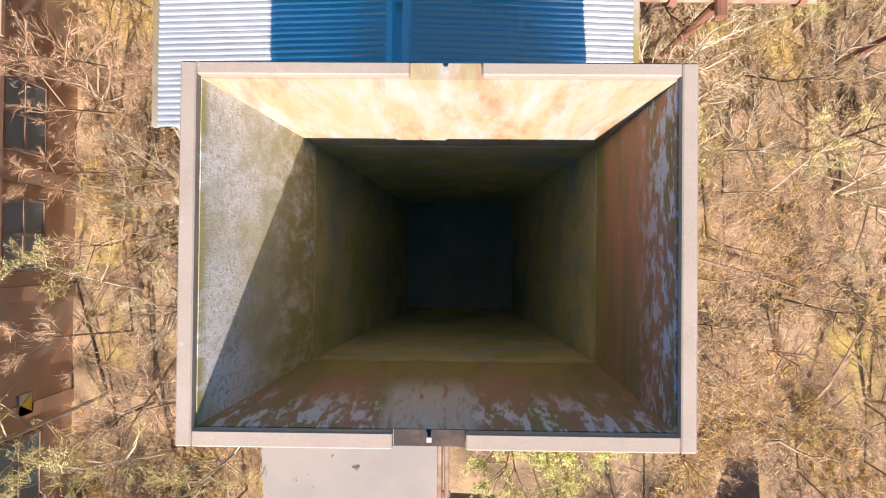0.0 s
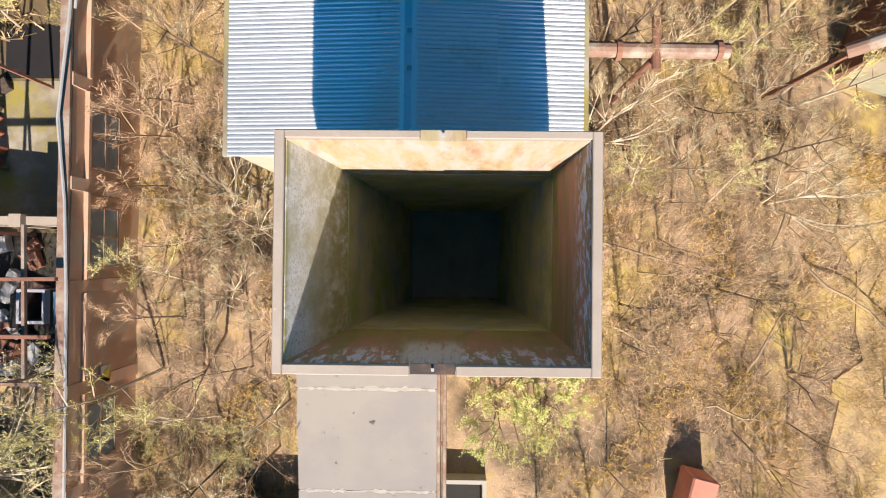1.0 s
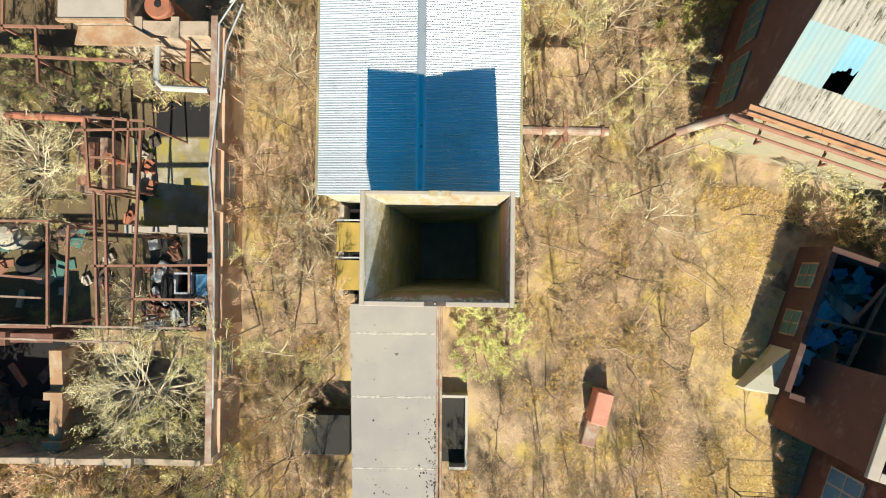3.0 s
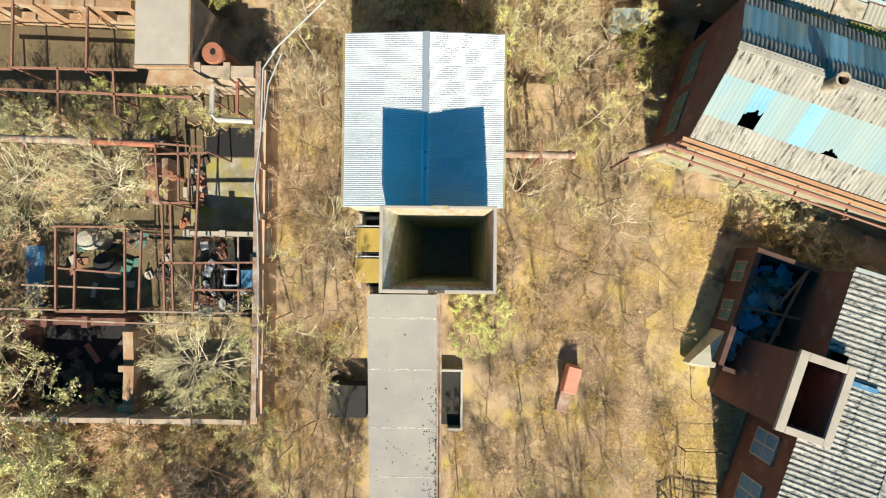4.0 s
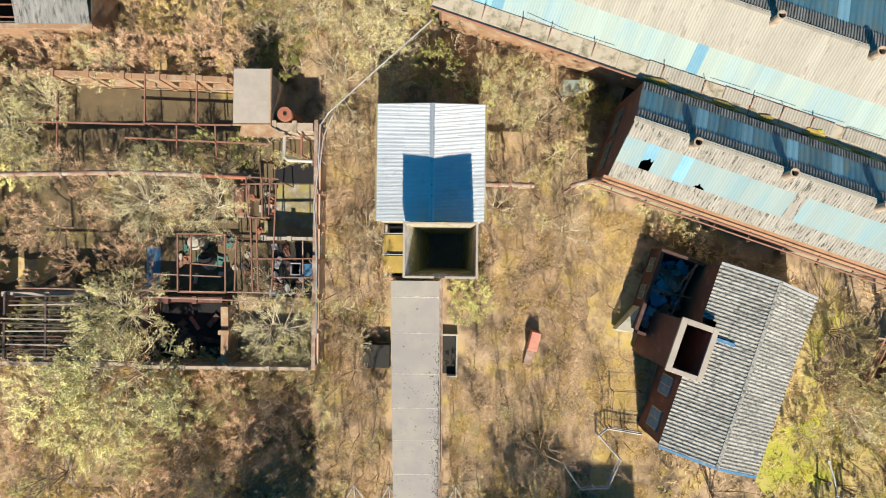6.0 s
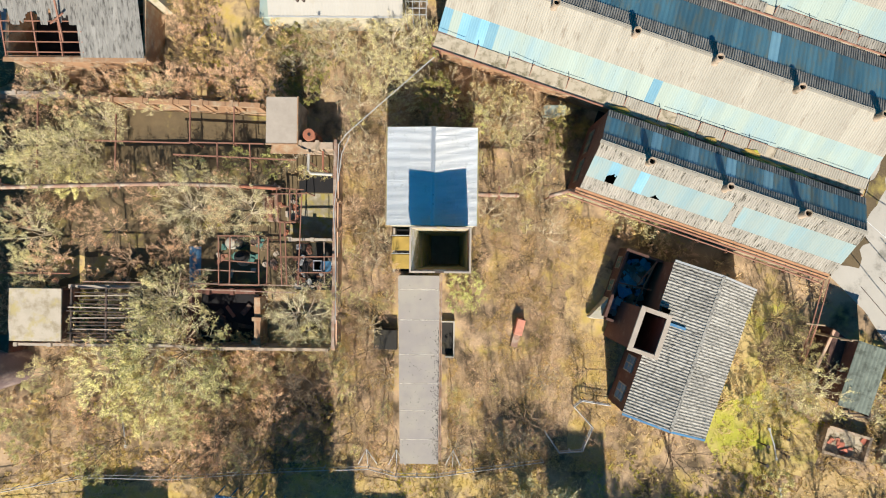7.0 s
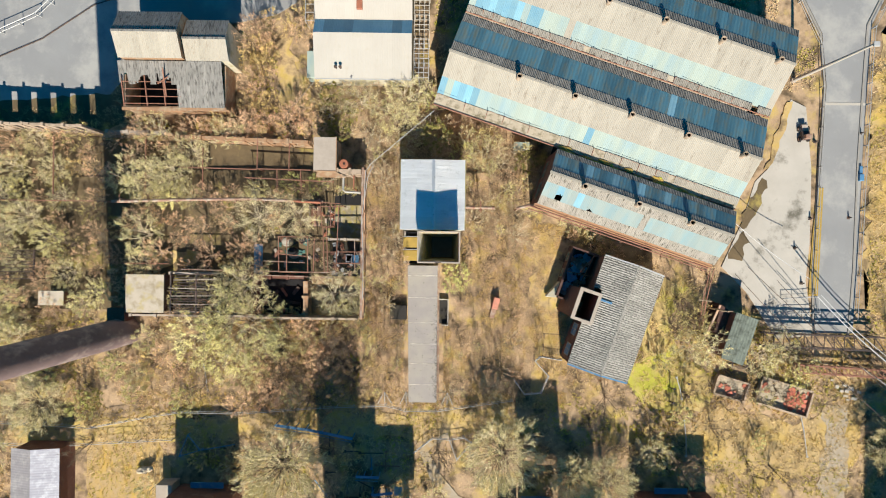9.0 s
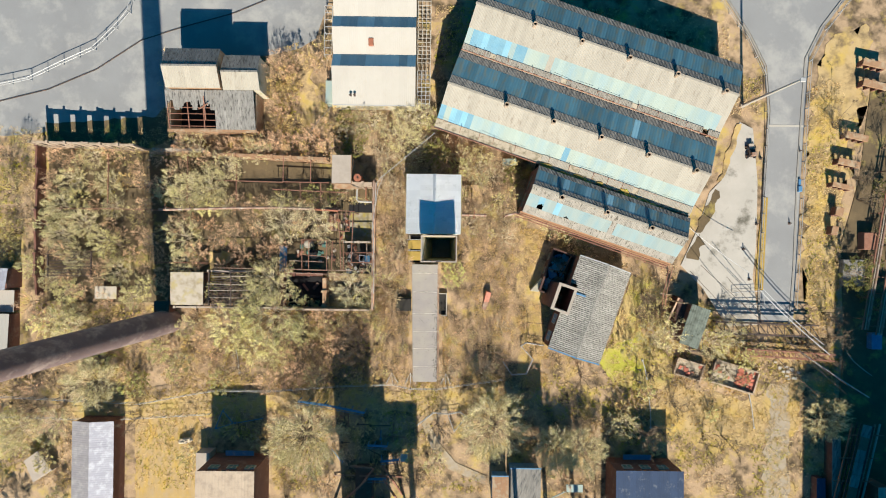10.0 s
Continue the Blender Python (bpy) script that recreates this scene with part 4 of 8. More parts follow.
# strip of ribbed dark sheets in the valley and moss clumps
for y0, z in ((19.55, 9.4), (33.9, 9.3)):
    for i in range(64):
        x = random.uniform(12 if y0 < 30 else -7, XE - 0.5)
        bm = bmesh.new()
        bmesh.ops.create_icosphere(bm, subdivisions=1, radius=1.0)
        k = random.uniform(0.3, 1.3)
        for v in bm.verts:
            f = 1 + 0.6 * noise.noise(v.co * 2.3 + Vector((i, y0, 0)))
            v.co = Vector((v.co.x * k, v.co.y * random.uniform(0.18, 0.34), v.co.z * 0.12)) * f
        part("moss_clump", bm, M["moss" if i % 3 else "turf_green"], factory, m=pose(x, y0 + random.gauss(0.15, 0.3), z - 0.3))
# orange channel under the south eave
for i in range(8):
    x0 = 11.2 + i * 3.52
    bm = bmesh.new()
    beam(bm, (x0, 10.94, 8.42), (x0 + 3.5, 10.94, 8.42), 0.5, 0.1)
    beam(bm, (x0, 10.79, 8.48), (x0 + 3.5, 10.79, 8.48), 0.05, 0.2)
    part("eave_channel", bm, M["tan_paint"], factory, "orange-tan painted eave channel")
# ridge ventilators
vb = bmesh.new()
prof = [(0.62, 0.0), (0.5, 0.35), (0.5, 1.75), (0.62, 1.8), (0.62, 2.0), (0.44, 2.0), (0.40, 1.2)]
N = 20
rg = [[vb.verts.new((r * math.cos(2 * math.pi * k / N), r * math.sin(2 * math.pi * k / N), z)) for k in range(N)] for r, z in prof]
for a, b in zip(rg, rg[1:]):
    for k in range(N):
        vb.faces.new((a[k], a[(k + 1) % N], b[(k + 1) % N], b[k]))
# near-black disc stands in for the unlit inside of the ventilator
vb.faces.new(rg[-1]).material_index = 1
vent_mesh = bpy.data.meshes.new("ridge_ventilator")
bmesh.ops.recalc_face_normals(vb, faces=vb.faces)
vb.to_mesh(vent_mesh)
vb.free()
vent_mesh.materials.append(M["pink_strip"])
vent_mesh.materials.append(M["black"])
for xs, y, z in (((3.1, 11.7, 20.2, 28.8, 37.3), 27.5, 11.8), ((3.2, 11.8, 20.3, 28.9, 37.5), 41.9, 11.95), ((17.3, 25.4, 33.5), 15.85, 11.6)):
    for x in xs:
        v = new("ridge_ventilator", vent_mesh)
        v.parent = factory
        v.matrix_basis = pose(x - 0.5, y - 0.45, z - 0.2, random.uniform(-4, 4), random.uniform(-4, 4), 0) @ Matrix.Diagonal((0.64, 0.64, 0.78, 1))
# windows in the west gables and orange pipes along the south eave
for y0, y1, z0, z1 in ((12.4, 15.0, 3.0, 5.2), (15.8, 18.4, 3.0, 5.2), (24.0, 26.5, 3.4, 6.0), (28.5, 31.0, 3.4, 6.0)):
    x = 11.55 if y0 < 20 else -8.0
    bm = bmesh.new()
    box(bm, x - 0.04, y0, z0, x + 0.1, y1, z1)
    glazing(part("window", bm, M["teal"], factory), x - 0.07, x + 0.09, y0, y1, z0, z1, M["pipe_pink"])
for k, (yo, zo, r) in enumerate(((-0.75, -0.1, 0.13), (-1.15, -0.5, 0.08))):
    bm = bmesh.new()
    tube(bm, [(10.6, 11.3 + yo, 8.1 + zo), (XE - 0.5, 11.3 + yo, 8.1 + zo)], r, 10)
    part("eave_pipe", bm, M["rust"], factory, "rust-brown pipe along the eave")
for i in range(9):
    bm = bmesh.new()
    x = 12.5 + i * 3.25
    beam(bm, (x, 11.4, 7.5), (x, 9.9, 7.1), 0.1, 0.12)
    beam(bm, (x, 9.95, 7.1), (x, 9.95, 7.7), 0.1, 0.1)
    part("pipe_bracket", bm, M["rust"], factory)

# second fan house with its brick stack
house = thing("second_fan_house", "grey-roofed brick fan house with lichened corrugated sheets", "building", rz=SKEW)
hx0, hxr, hx1, hy0, hy1, hz0, hzr, hz1 = 24.2, 29.4, 34.3, -9.9, 7.5, 6.8, 7.6, 5.1
slope(house, (hx0, hy0, hz0), (hx0, hy1, hz0), (hxr, hy0, hzr), [(0.5, M["grey_sheet"]), (0.5, M["grey_sheet"])], 0.33, 0.085, 1.0, skip=lambda c, ri: ri == 0 and 6 < c < 12)
slope(house, (25.45, hy0 + 7.165, 6.985), (25.45, hy0 + 12.28, 6.985), (26.8, hy0 + 7.165, 7.19), [(1.0, M["grey_sheet"])], 0.33, 0.085, 1.0)
slope(house, (hx1, hy0, hz1), (hx1, hy1, hz1), (hxr, hy0, hzr), [(0.5, M["grey_sheet"]), (0.5, M["grey_sheet"])], 0.33, 0.07, 1.0)
bm = bmesh.new()
beam(bm, (hxr, hy0 - 0.05, hzr + 0.06), (hxr, hy1 + 0.05, hzr + 0.06), 0.34, 0.14)
part("ridge_cap", bm, M["grey_sheet"], house)
for nm, y0, y1 in (("wall_south", hy0 + 0.1, hy0 + 0.35), ("wall_north", hy1 - 0.35, hy1 - 0.1)):
    bm = bmesh.new()
    gable_y(bm, [(hx0 + 0.1, -0.3), (hx1 - 0.1, -0.3), (hx1 - 0.1, hz1 - 0.1), (hxr, hzr - 0.12), (hx0 + 0.1, hz0 - 0.12)], y0, y1)
    part(nm, bm, M["brick"], house)
bm = bmesh.new()
box(bm, hx1 - 0.35, hy0 + 0.36, -0.3, hx1 - 0.1, hy1 - 0.36, hz1 - 0.12)
part("wall_east", bm, M["brick"], house)
bm = bmesh.new()
box(bm, hx0 + 0.1, hy0 + 0.36, -0.3, hx0 + 0.35, -3.1, hz0 - 0.12)
part("wall_west", bm, M["brick"], house)
bm = bmesh.new()
box(bm, hx0 + 0.1, 1.65, -0.3, hx0 + 0.35, hy1 - 0.36, hz0 - 0.12)
part("wall_west", bm, M["brick"], house)
for y0 in (-8.9, -5.6):
    w = thing("window", "", "")
    w.parent = house
    bm = bmesh.new()
    box(bm, hx0 - 0.02, y0, 2.4, hx0 + 0.097, y0 + 1.7, 5.0)
    part("pane", bm, M["blue_paint"], w)
    bm = bmesh.new()
    for yy in (y0 - 0.06, y0 + 0.85, y0 + 1.72):
        box(bm, hx0 - 0.06, yy - 0.05, 2.3, hx0 + 0.096, yy + 0.05, 5.1)
    for zz in (2.3, 3.7, 5.02):
        box(bm, hx0 - 0.055, y0 - 0.1, zz, hx0 + 0.095, y0 + 1.78, zz + 0.08)
    part("frame", bm, M["white_roof"], w)
for y in (hy0 - 0.08, hy1 + 0.08):
    bm = bmesh.new()
    beam(bm, (hx0, y, hz0 + 0.02), (hxr, y, hzr + 0.02), 0.22, 0.2)
    beam(bm, (hxr, y, hzr + 0.02), (hx1, y, hz1 + 0.02), 0.22, 0.2)
    part("bargeboard", bm, M["blue_paint" if y < 0 else "steel"], house, "weathered bargeboard")
bm = bmesh.new()
beam(bm, (25.6, 0.9, 7.22), (27.4, 0.9, 7.5), 0.3, 0.14)
part("flashing", bm, M["blue_paint"], house, "pale blue flashing strip")
# its brick stack
st2 = thing("brick_stack", "square brick ventilation stack with a pale concrete rim", "stack", rz=SKEW)
rin, rout = (22.65, -2.75, 25.0, 1.3), (22.1, -3.15, 25.45, 1.75)
for nm, (x0, y0, x1, y1), lean in (("wall_west", (21.55, -3.0, 22.6, 1.6), 1), ("wall_east", (25.05, -3.0, 25.3, 1.6), 0), ("wall_south", (22.3, -3.05, 25.3, -2.78), 0), ("wall_north", (22.3, 1.33, 25.3, 1.6), 0)):
    bm = bmesh.new()
    if lean:
        hexa(bm, ((21.3, -2.9, -0.3), (21.7, -2.9, -0.3), (21.7, 1.5, -0.3), (21.3, 1.5, -0.3)), ((22.25, -3.05, 7.8), (22.6, -3.05, 7.8), (22.6, 1.6, 7.8), (22.25, 1.6, 7.8)))
    elif nm == "wall_east":
        box(bm, x0, y0 + 0.25, -0.3, x1, y1 - 0.28, 7.8)
    else:
        hexa(bm, ((21.75, y0, -0.3), (25.3, y0, -0.3), (25.3, y1, -0.3), (21.75, y1, -0.3)), ((22.6, y0, 7.8), (25.3, y0, 7.8), (25.3, y1, 7.8), (22.6, y1, 7.8)))
    part(nm, bm, M["brick"], st2)
for x0, y0, x1, y1 in ((22.05, -3.2, 22.62, 1.8), (25.0, -3.2, 25.5, 1.8), (22.624, -3.2, 24.996, -2.75), (22.624, 1.3, 24.996, 1.8)):
    bm = bmesh.new()
    box(bm, x0, y0, 7.804, x1, y1, 8.05)
    bevel(bm, 0.02)
    part("coping", bm, M["concrete"], st2, "pale concrete coping")
# roofless west wing
wing = thing("roofless_wing", "roofless brick wing full of dark debris", "ruin", rz=SKEW)
# wall colour carries the shade, since the sun still reaches these tops
for nm, b in (("wall_west", (19.9, -0.6, 20.25, 7.3)), ("wall_north", (19.9, 7.304, 24.25, 7.62)), ("wall_south", (20.254, -0.9, 21.2, -0.6))):
    bm = bmesh.new()
    box(bm, b[0], b[1], -0.3, b[2], b[3], 3.3)
    part(nm, bm, M["brick_shaded"], wing)
bm = bmesh.new()
v = [(19.86, -1.0), (20.3, -1.0), (20.3, 2.4), (19.86, 2.4)]
hexa(bm, [(18.7, -1.3, 0.4), (19.0, -1.4, 0.4), (20.2, -0.95, 0.4), (19.88, 1.6, 0.4)], [(18.8, -1.25, 1.3), (19.05, -1.35, 1.3), (20.2, -0.95, 2.3), (19.86, 1.6, 2.7)])
part("buttress", bm, M["render_wall"], wing, "cream rendered raking buttress")
bm = bmesh.new()
box(bm, 20.26, -0.6, 0.9, 24.15, 7.3, 1.25)
part("floor", bm, M["soil"], wing)
for y0 in (2.4, 5.2):
    bm = bmesh.new()
    box(bm, 19.85, y0, 1.0, 19.96, y0 + 1.4, 2.6)
    glazing(part("window", bm, M["teal"], wing), 19.81, 19.94, y0, y0 + 1.4, 1.0, 2.6, M["pipe_pink"], 2)
rn = random.Random(5)
for i in range(60):
    bm = bmesh.new()
    s = rn.uniform(0.25, 0.9)
    box(bm, -s, -s * 0.5, -0.04, s, s * 0.5, 0.04)
    part("fallen_sheet", bm, M[rn.choice(["blue_paint", "blue_paint", "blue_sheet", "dark_sheet", "rust"])], wing, m=pose(rn.uniform(20.8, 23.6), rn.uniform(0.2, 6.8), 1.3 + rn.uniform(0, 0.5), rn.uniform(-30, 30), rn.uniform(-30, 30), rn.uniform(0, 180)))
for x0, y0, x1, y1 in ((20.3, 3.6, 24.1, 4.0), (22.4, 4.0, 23.6, 7.3), (22.9, 1.8, 23.5, 7.2)):
    bm = bmesh.new()
    beam(bm, (x0, y0, 2.9), (x1, y1, 3.2), 0.14, 0.2)
    part("loose_beam", bm, M["rust"], wing)


# ---- the ruined compound to the west ----
def wall_run(name, pts, h, material, label, t=0.3, step=3.4, ragged=0.35, seed=1, openings=False):
    """A free-standing ruined wall in bays, each of its own height, with piers between."""
    w = thing(name, label, "wall")
    rnd = random.Random(seed)
    for (x0, y0), (x1, y1) in zip(pts, pts[1:]):
        L = math.hypot(x1 - x0, y1 - y0)
        n = max(1, round(L / step))
        ux, uy = (x1 - x0) / L, (y1 - y0) / L
        for i in range(n):
            a, b = L * i / n + 0.22, L * (i + 1) / n - 0.22
            za = h - rnd.uniform(0, ragged)
            zb = h - rnd.uniform(0, ragged)
            bm = bmesh.new()
            px, py = -uy * t / 2, ux * t / 2
            P = [(x0 + ux * s + px * k, y0 + uy * s + py * k) for s, k in ((a, -1), (b, -1), (b, 1), (a, 1))]
            g = min(ground_z(*P[0]), ground_z(*P[1])) - 0.3
            if openings:     # an empty window between jambs, over a sill and under a lintel
                def rect(c0, c1, z0, z1):
                    Q = [(x0 + ux * q + px * k, y0 + uy * q + py * k) for q, k in ((c0, -1), (c1, -1), (c1, 1), (c0, 1))]
                    hexa(bm, [(*p, z0) for p in Q], [(*p, z1) for p in Q])
                c = (b - a) * (0.2 if h < 5 else 0.33)
                rect(a, a + c, g, za)
                rect(b - c, b, g, zb)
                rect(a + c, b - c, g, 1.2 if h < 5 else 2.4)
                rect(a + c, b - c, h - 0.9, min(za, zb))
                bmesh.ops.remove_doubles(bm, verts=bm.verts, dist=0.003)
            else:
                hexa(bm, [(*p, g) for p in P], [(*P[0], za), (*P[1], zb), (*P[2], zb), (*P[3], za)])
            part("wall_panel", bm, material, w)
            s = L * i / n
            bm = bmesh.new()
            cx, cy = x0 + ux * s, y0 + uy * s
            P = [(cx + ux * u * 0.21 + px * k * 1.5, cy + uy * u * 0.21 + py * k * 1.5) for u, k in ((-1, -1), (1, -1), (1, 1), (-1, 1))]
            hexa(bm, [(*p, g) for p in P], [(*p, h + 0.08) for p in P])
            part("pier", bm, material, w)
    return w


ew = wall_run("east_wall", [(-12.0, -10.8), (-12.0, 12.6)], 4.3, M["brick_lightened"], "long red brick wall with panels and dusty windows, lightened for grazing sun", 0.28, 3.35, 0.05, 3)
bm = bmesh.new()
beam(bm, (-12.0, -10.9, 4.44), (-12.0, 12.7, 4.44), 0.34, 0.1)
part("coping", bm, M["pipe_pink"], ew, "pale worn coping")
for i in range(7):
    y = -10.8 + 23.4 * (i + 0.5) / 7
    if i in (1, 3, 4, 6):
        w = thing("window", "", "")
        w.parent = ew
        bm = bmesh.new()
        box(bm, -11.87, y - 1.0, 1.6, -11.80, y + 1.0, 3.3)
        part("pane", bm, M["window"], w)
        bm = bmesh.new()
        for yy in (y - 1.0, y, y + 1.0):
            box(bm, -11.86, yy - 0.04, 1.55, -11.76, yy + 0.04, 3.35)
        for zz in (1.55, 2.45, 3.3):
            box(bm, -11.86, y - 1.05, zz - 0.04, -11.765, y + 1.05, zz + 0.04)
        part("frame", bm, M["pipe_pink"], w)
    bm = bmesh.new()
    box(bm, -11.857, y - 1.45, 3.45, -11.70, y + 1.45, 3.6)
    part("string_course", bm, M["brick_lightened"], ew)
bm = bmesh.new()
box(bm, -11.84, -4.2, 1.9, -11.79, -3.6, 2.5)
part("sign_plate", bm, M["white_roof"], ew, "small white warning sign with a yellow triangle")
bm = bmesh.new()
v = [bm.verts.new(p) for p in ((-11.785, -4.13, 1.97), (-11.785, -3.67, 1.97), (-11.785, -3.9, 2.42))]
w = [bm.verts.new(p.co + Vector((0.006, 0, 0))) for p in v]
bm.faces.new(v[::-1])
bm.faces.new(w)
for i in range(3):
    bm.faces.new((v[i], v[(i + 1) % 3], w[(i + 1) % 3], w[i]))
part("sign_triangle", bm, M["yellow_paint"], ew, "yellow triangle")
bm = bmesh.new()
tube(bm, [(-11.75, -8, 4.6), (-11.78, -1, 4.62), (-11.9, 2.0, 4.6), (-12.1, 4.5, 4.7), (-11.7, 8, 4.8), (-11.5, 12.0, 5.2), (-10.6, 13.2, 5.4)], 0.05, 6)
tube(bm, [(-11.6, 8.0, 4.7), (-11.2, 11.0, 5.0), (-10.3, 13.0, 5.2)], 0.05, 6)
one("loose_cable", bm, M["steel"], "pale loose cables trailing along the wall top", "cable")

wall_run("south_wall", [(-48.0, -10.8), (-28.6, -10.8)], 3.9, M["concrete"], "ruined concrete wall overgrown with trees", 0.3, 4.0, 0.7, 4)
wall_run("south_wall", [(-28.6, -11.0), (-12.3, -11.0)], 4.0, M["pink_strip"], "pale broken wall closing the roofless rooms", 0.32, 4.1, 0.25, 8)
wall_run("north_wall", [(-73.5, 18.6), (-54.5, 18.2)], 6.2, M["pink_strip"], "tall pale brick wall with empty window openings", 0.35, 3.2, 0.5, 5, True)
wall_run("north_wall", [(-41.0, 17.2), (-20.5, 16.6)], 4.2, M["brick_pale"], "broken orange brick wall with empty window frames", 0.5, 3.4, 0.3, 6, True)
wall_run("west_wall", [(-73.9, 18.6), (-73.9, -9.5)], 3.0, M["brick"], "low ruined brick wall under scrub", 0.35, 4.2, 0.9, 7)
wall_run("inner_wall", [(-53.0, 18.2), (-43.2, 18.2)], 2.4, M["concrete"], "low stained concrete wall", 0.35, 3.3, 0.4, 10)
wall_run("inner_wall", [(-29.3, -4.6), (-21.0, -4.6)], 3.2, M["brick"], "broken red brick cross wall", 0.5, 2.8, 0.6, 11)
wall_run("inner_wall", [(-20.9, -10.4), (-20.9, -5.0)], 3.2, M["brick_pale"], "broken pale brick cross wall", 0.7, 2.8, 0.4, 12)
wall_run("inner_wall", [(-28.8, -10.4), (-28.8, -4.9)], 3.0, M["brick"], "leaning red brick cross wall", 0.5, 2.8, 0.6, 13)
wall_run("inner_wall", [(-17.4, 1.5), (-12.4, 1.5)], 2.4, M["concrete"], "low whitish cross wall", 0.3, 2.5, 0.3, 14)
wall_run("inner_wall", [(-42.0, -4.2), (-33.5, -4.2)], 3.6, M["concrete"], "overgrown concrete cross wall", 0.3, 4.0, 0.5, 15)
for nm, (x0, y0, x1, y1), z, mt, lb in (
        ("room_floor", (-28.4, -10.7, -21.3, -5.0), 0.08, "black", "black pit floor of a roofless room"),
        ("room_floor", (-17.2, -4.4, -12.4, 1.2), 0.08, "soil", "black floor strewn with scrap"),
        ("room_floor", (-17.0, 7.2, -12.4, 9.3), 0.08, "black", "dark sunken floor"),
        ("room_floor", (-29.9, -4.2, -28.5, 0.6), 0.10, "blue_paint", "blue-grey painted concrete floor strip"),
        ("room_floor", (-18.4, 1.7, -12.45, 7.1), 0.08, "mossy_floor", "stained concrete floor with moss")):
    bm = bmesh.new()
    box(bm, x0, y0, -0.3, x1, y1, z)
    one(nm, bm, M[mt], lb, "floor", "structure")
# flat roofs left on the south-west rooms
for x0, y0, x1, y1, z, mt in ((-48.6, -10.4, -42.6, -4.4, 3.95, "mossy_slab"), (-62.6, -9.5, -58.6, -7.2, 3.0, "mossy_slab")):
    r = thing("roof_slab", "moss-grown concrete roof slab on brick walls", "roof slab")
    bm = bmesh.new()
    box(bm, x0, y0, z, x1, y1, z + 0.22)
    bevel(bm, 0.03)
    part("slab", bm, M[mt], r)
    for nm, b in (("wall_south", (x0 + 0.2, y0 + 0.2, x1 - 0.2, y0 + 0.5)), ("wall_north", (x0 + 0.2, y1 - 0.5, x1 - 0.2, y1 - 0.2)), ("wall_west", (x0 + 0.2, y0 + 0.504, x0 + 0.5, y1 - 0.504)), ("wall_east", (x1 - 0.5, y0 + 0.504, x1 - 0.2, y1 - 0.504))):
        bm = bmesh.new()
        box(bm, b[0], b[1], -0.3, b[2], b[3], z - 0.004)
        part(nm, bm, M["brick"], r)
# rafters of a stripped roof
raf = thing("stripped_roof", "stripped roof of weathered grey rafters", "roof frame")
rr = random.Random(9)
for i in range(15):
    y = -10.3 + i * 0.42
    bm = bmesh.new()
    a, b = -42.2 + rr.uniform(0, 1.5), -33.4 - rr.uniform(0, 2.2)
    beam(bm, (a, y, 3.9 + rr.uniform(-0.3, 0.1)), (b, y + rr.uniform(-0.2, 0.2), 3.9 + rr.uniform(-0.4, 0.1)), 0.12, 0.16)
    part("rafter", bm, M["dark_steel" if i % 3 else "concrete"], raf)
for x in (-41.8, -37.8, -33.8):
    bm = bmesh.new()
    beam(bm, (x, -10.5, 3.7), (x, -4.2, 3.7), 0.2, 0.26)
    part("purlin", bm, M["dark_steel"], raf)
    for y in (-10.4, -4.4):
        bm = bmesh.new()
        beam(bm, (x, y, -0.2), (x, y, 3.57), 0.2, 0.2)
        part("post", bm, M["dark_steel"], raf)
raf2 = thing("stripped_roof", "stripped dark rafters among scrub", "roof frame")
for i in range(9):
    y = -5.4 + i * 0.55
    bm = bmesh.new()
    beam(bm, (-72 + rr.uniform(0, 1), y, 3.0), (-63 - rr.uniform(0, 1), y, 3.0 + rr.uniform(-0.2, 0.2)), 0.12, 0.16)
    part("rafter", bm, M["dark_steel"], raf2)
for x in (-71.5, -63.5):
    bm = bmesh.new()
    beam(bm, (x, -5.6, 2.8), (x, -0.8, 2.8), 0.2, 0.24)
    part("purlin", bm, M["dark_steel"], raf2)
    for y in (-5.5, -0.9):
        bm = bmesh.new()
        beam(bm, (x, y, -0.2), (x, y, 2.68), 0.18, 0.18)
        part("post", bm, M["dark_steel"], raf2)


def frame_thing(name, label, bars, posts, top, material, w=0.16, h=0.2):
    """A standing frame of steel beams on posts."""
    f = thing(name, label, "steel frame")
    for x0, y0, x1, y1 in bars:
        bm = bmesh.new()
        beam(bm, (x0, y0, top), (x1, y1, top), w * 0.72, h * 0.8)
        part("beam", bm, material, f)
    for x, y in posts:
        bm = bmesh.new()
        beam(bm, (x, y, -0.2), (x, y, top - h * 0.4), w * 0.72, w * 0.72)
        part("post", bm, material, f)
    return f


frame_thing("steel_frame", "rusted rectangular steel roof frame on posts", [(-24.9, 1.7, -20.2, 1.7), (-24.8, 1.6, -24.7, -3.7), (-20.3, 1.6, -20.2, -3.7), (-23.5, 1.6, -23.5, -3.7), (-24.7, -3.8, -20.2, -3.8), (-24.6, -1.0, -20.5, -1.3)], [(-24.8, 1.7), (-20.3, 1.7), (-24.7, -3.8), (-20.2, -3.8)], 5.0, M["rust"])
frame_thing("steel_frame", "rust-red twin stanchions with cross beams", [(-18.0, 3.3, -17.7, -3.7), (-17.45, 3.3, -17.15, -3.7), (-18.2, 3.3, -16.2, 3.3), (-18.1, -0.6, -11.9, -0.5), (-15.6, 6.6, -15.9, -3.7), (-15.9, -2.3, -12.1, -2.3), (-19.3, 1.5, -19.4, -3.6)], [(-17.9, 3.3), (-17.4, -3.6), (-15.8, 1.0), (-15.9, -3.6), (-19.3, 1.4)], 4.9, M["rust"], 0.16, 0.22)
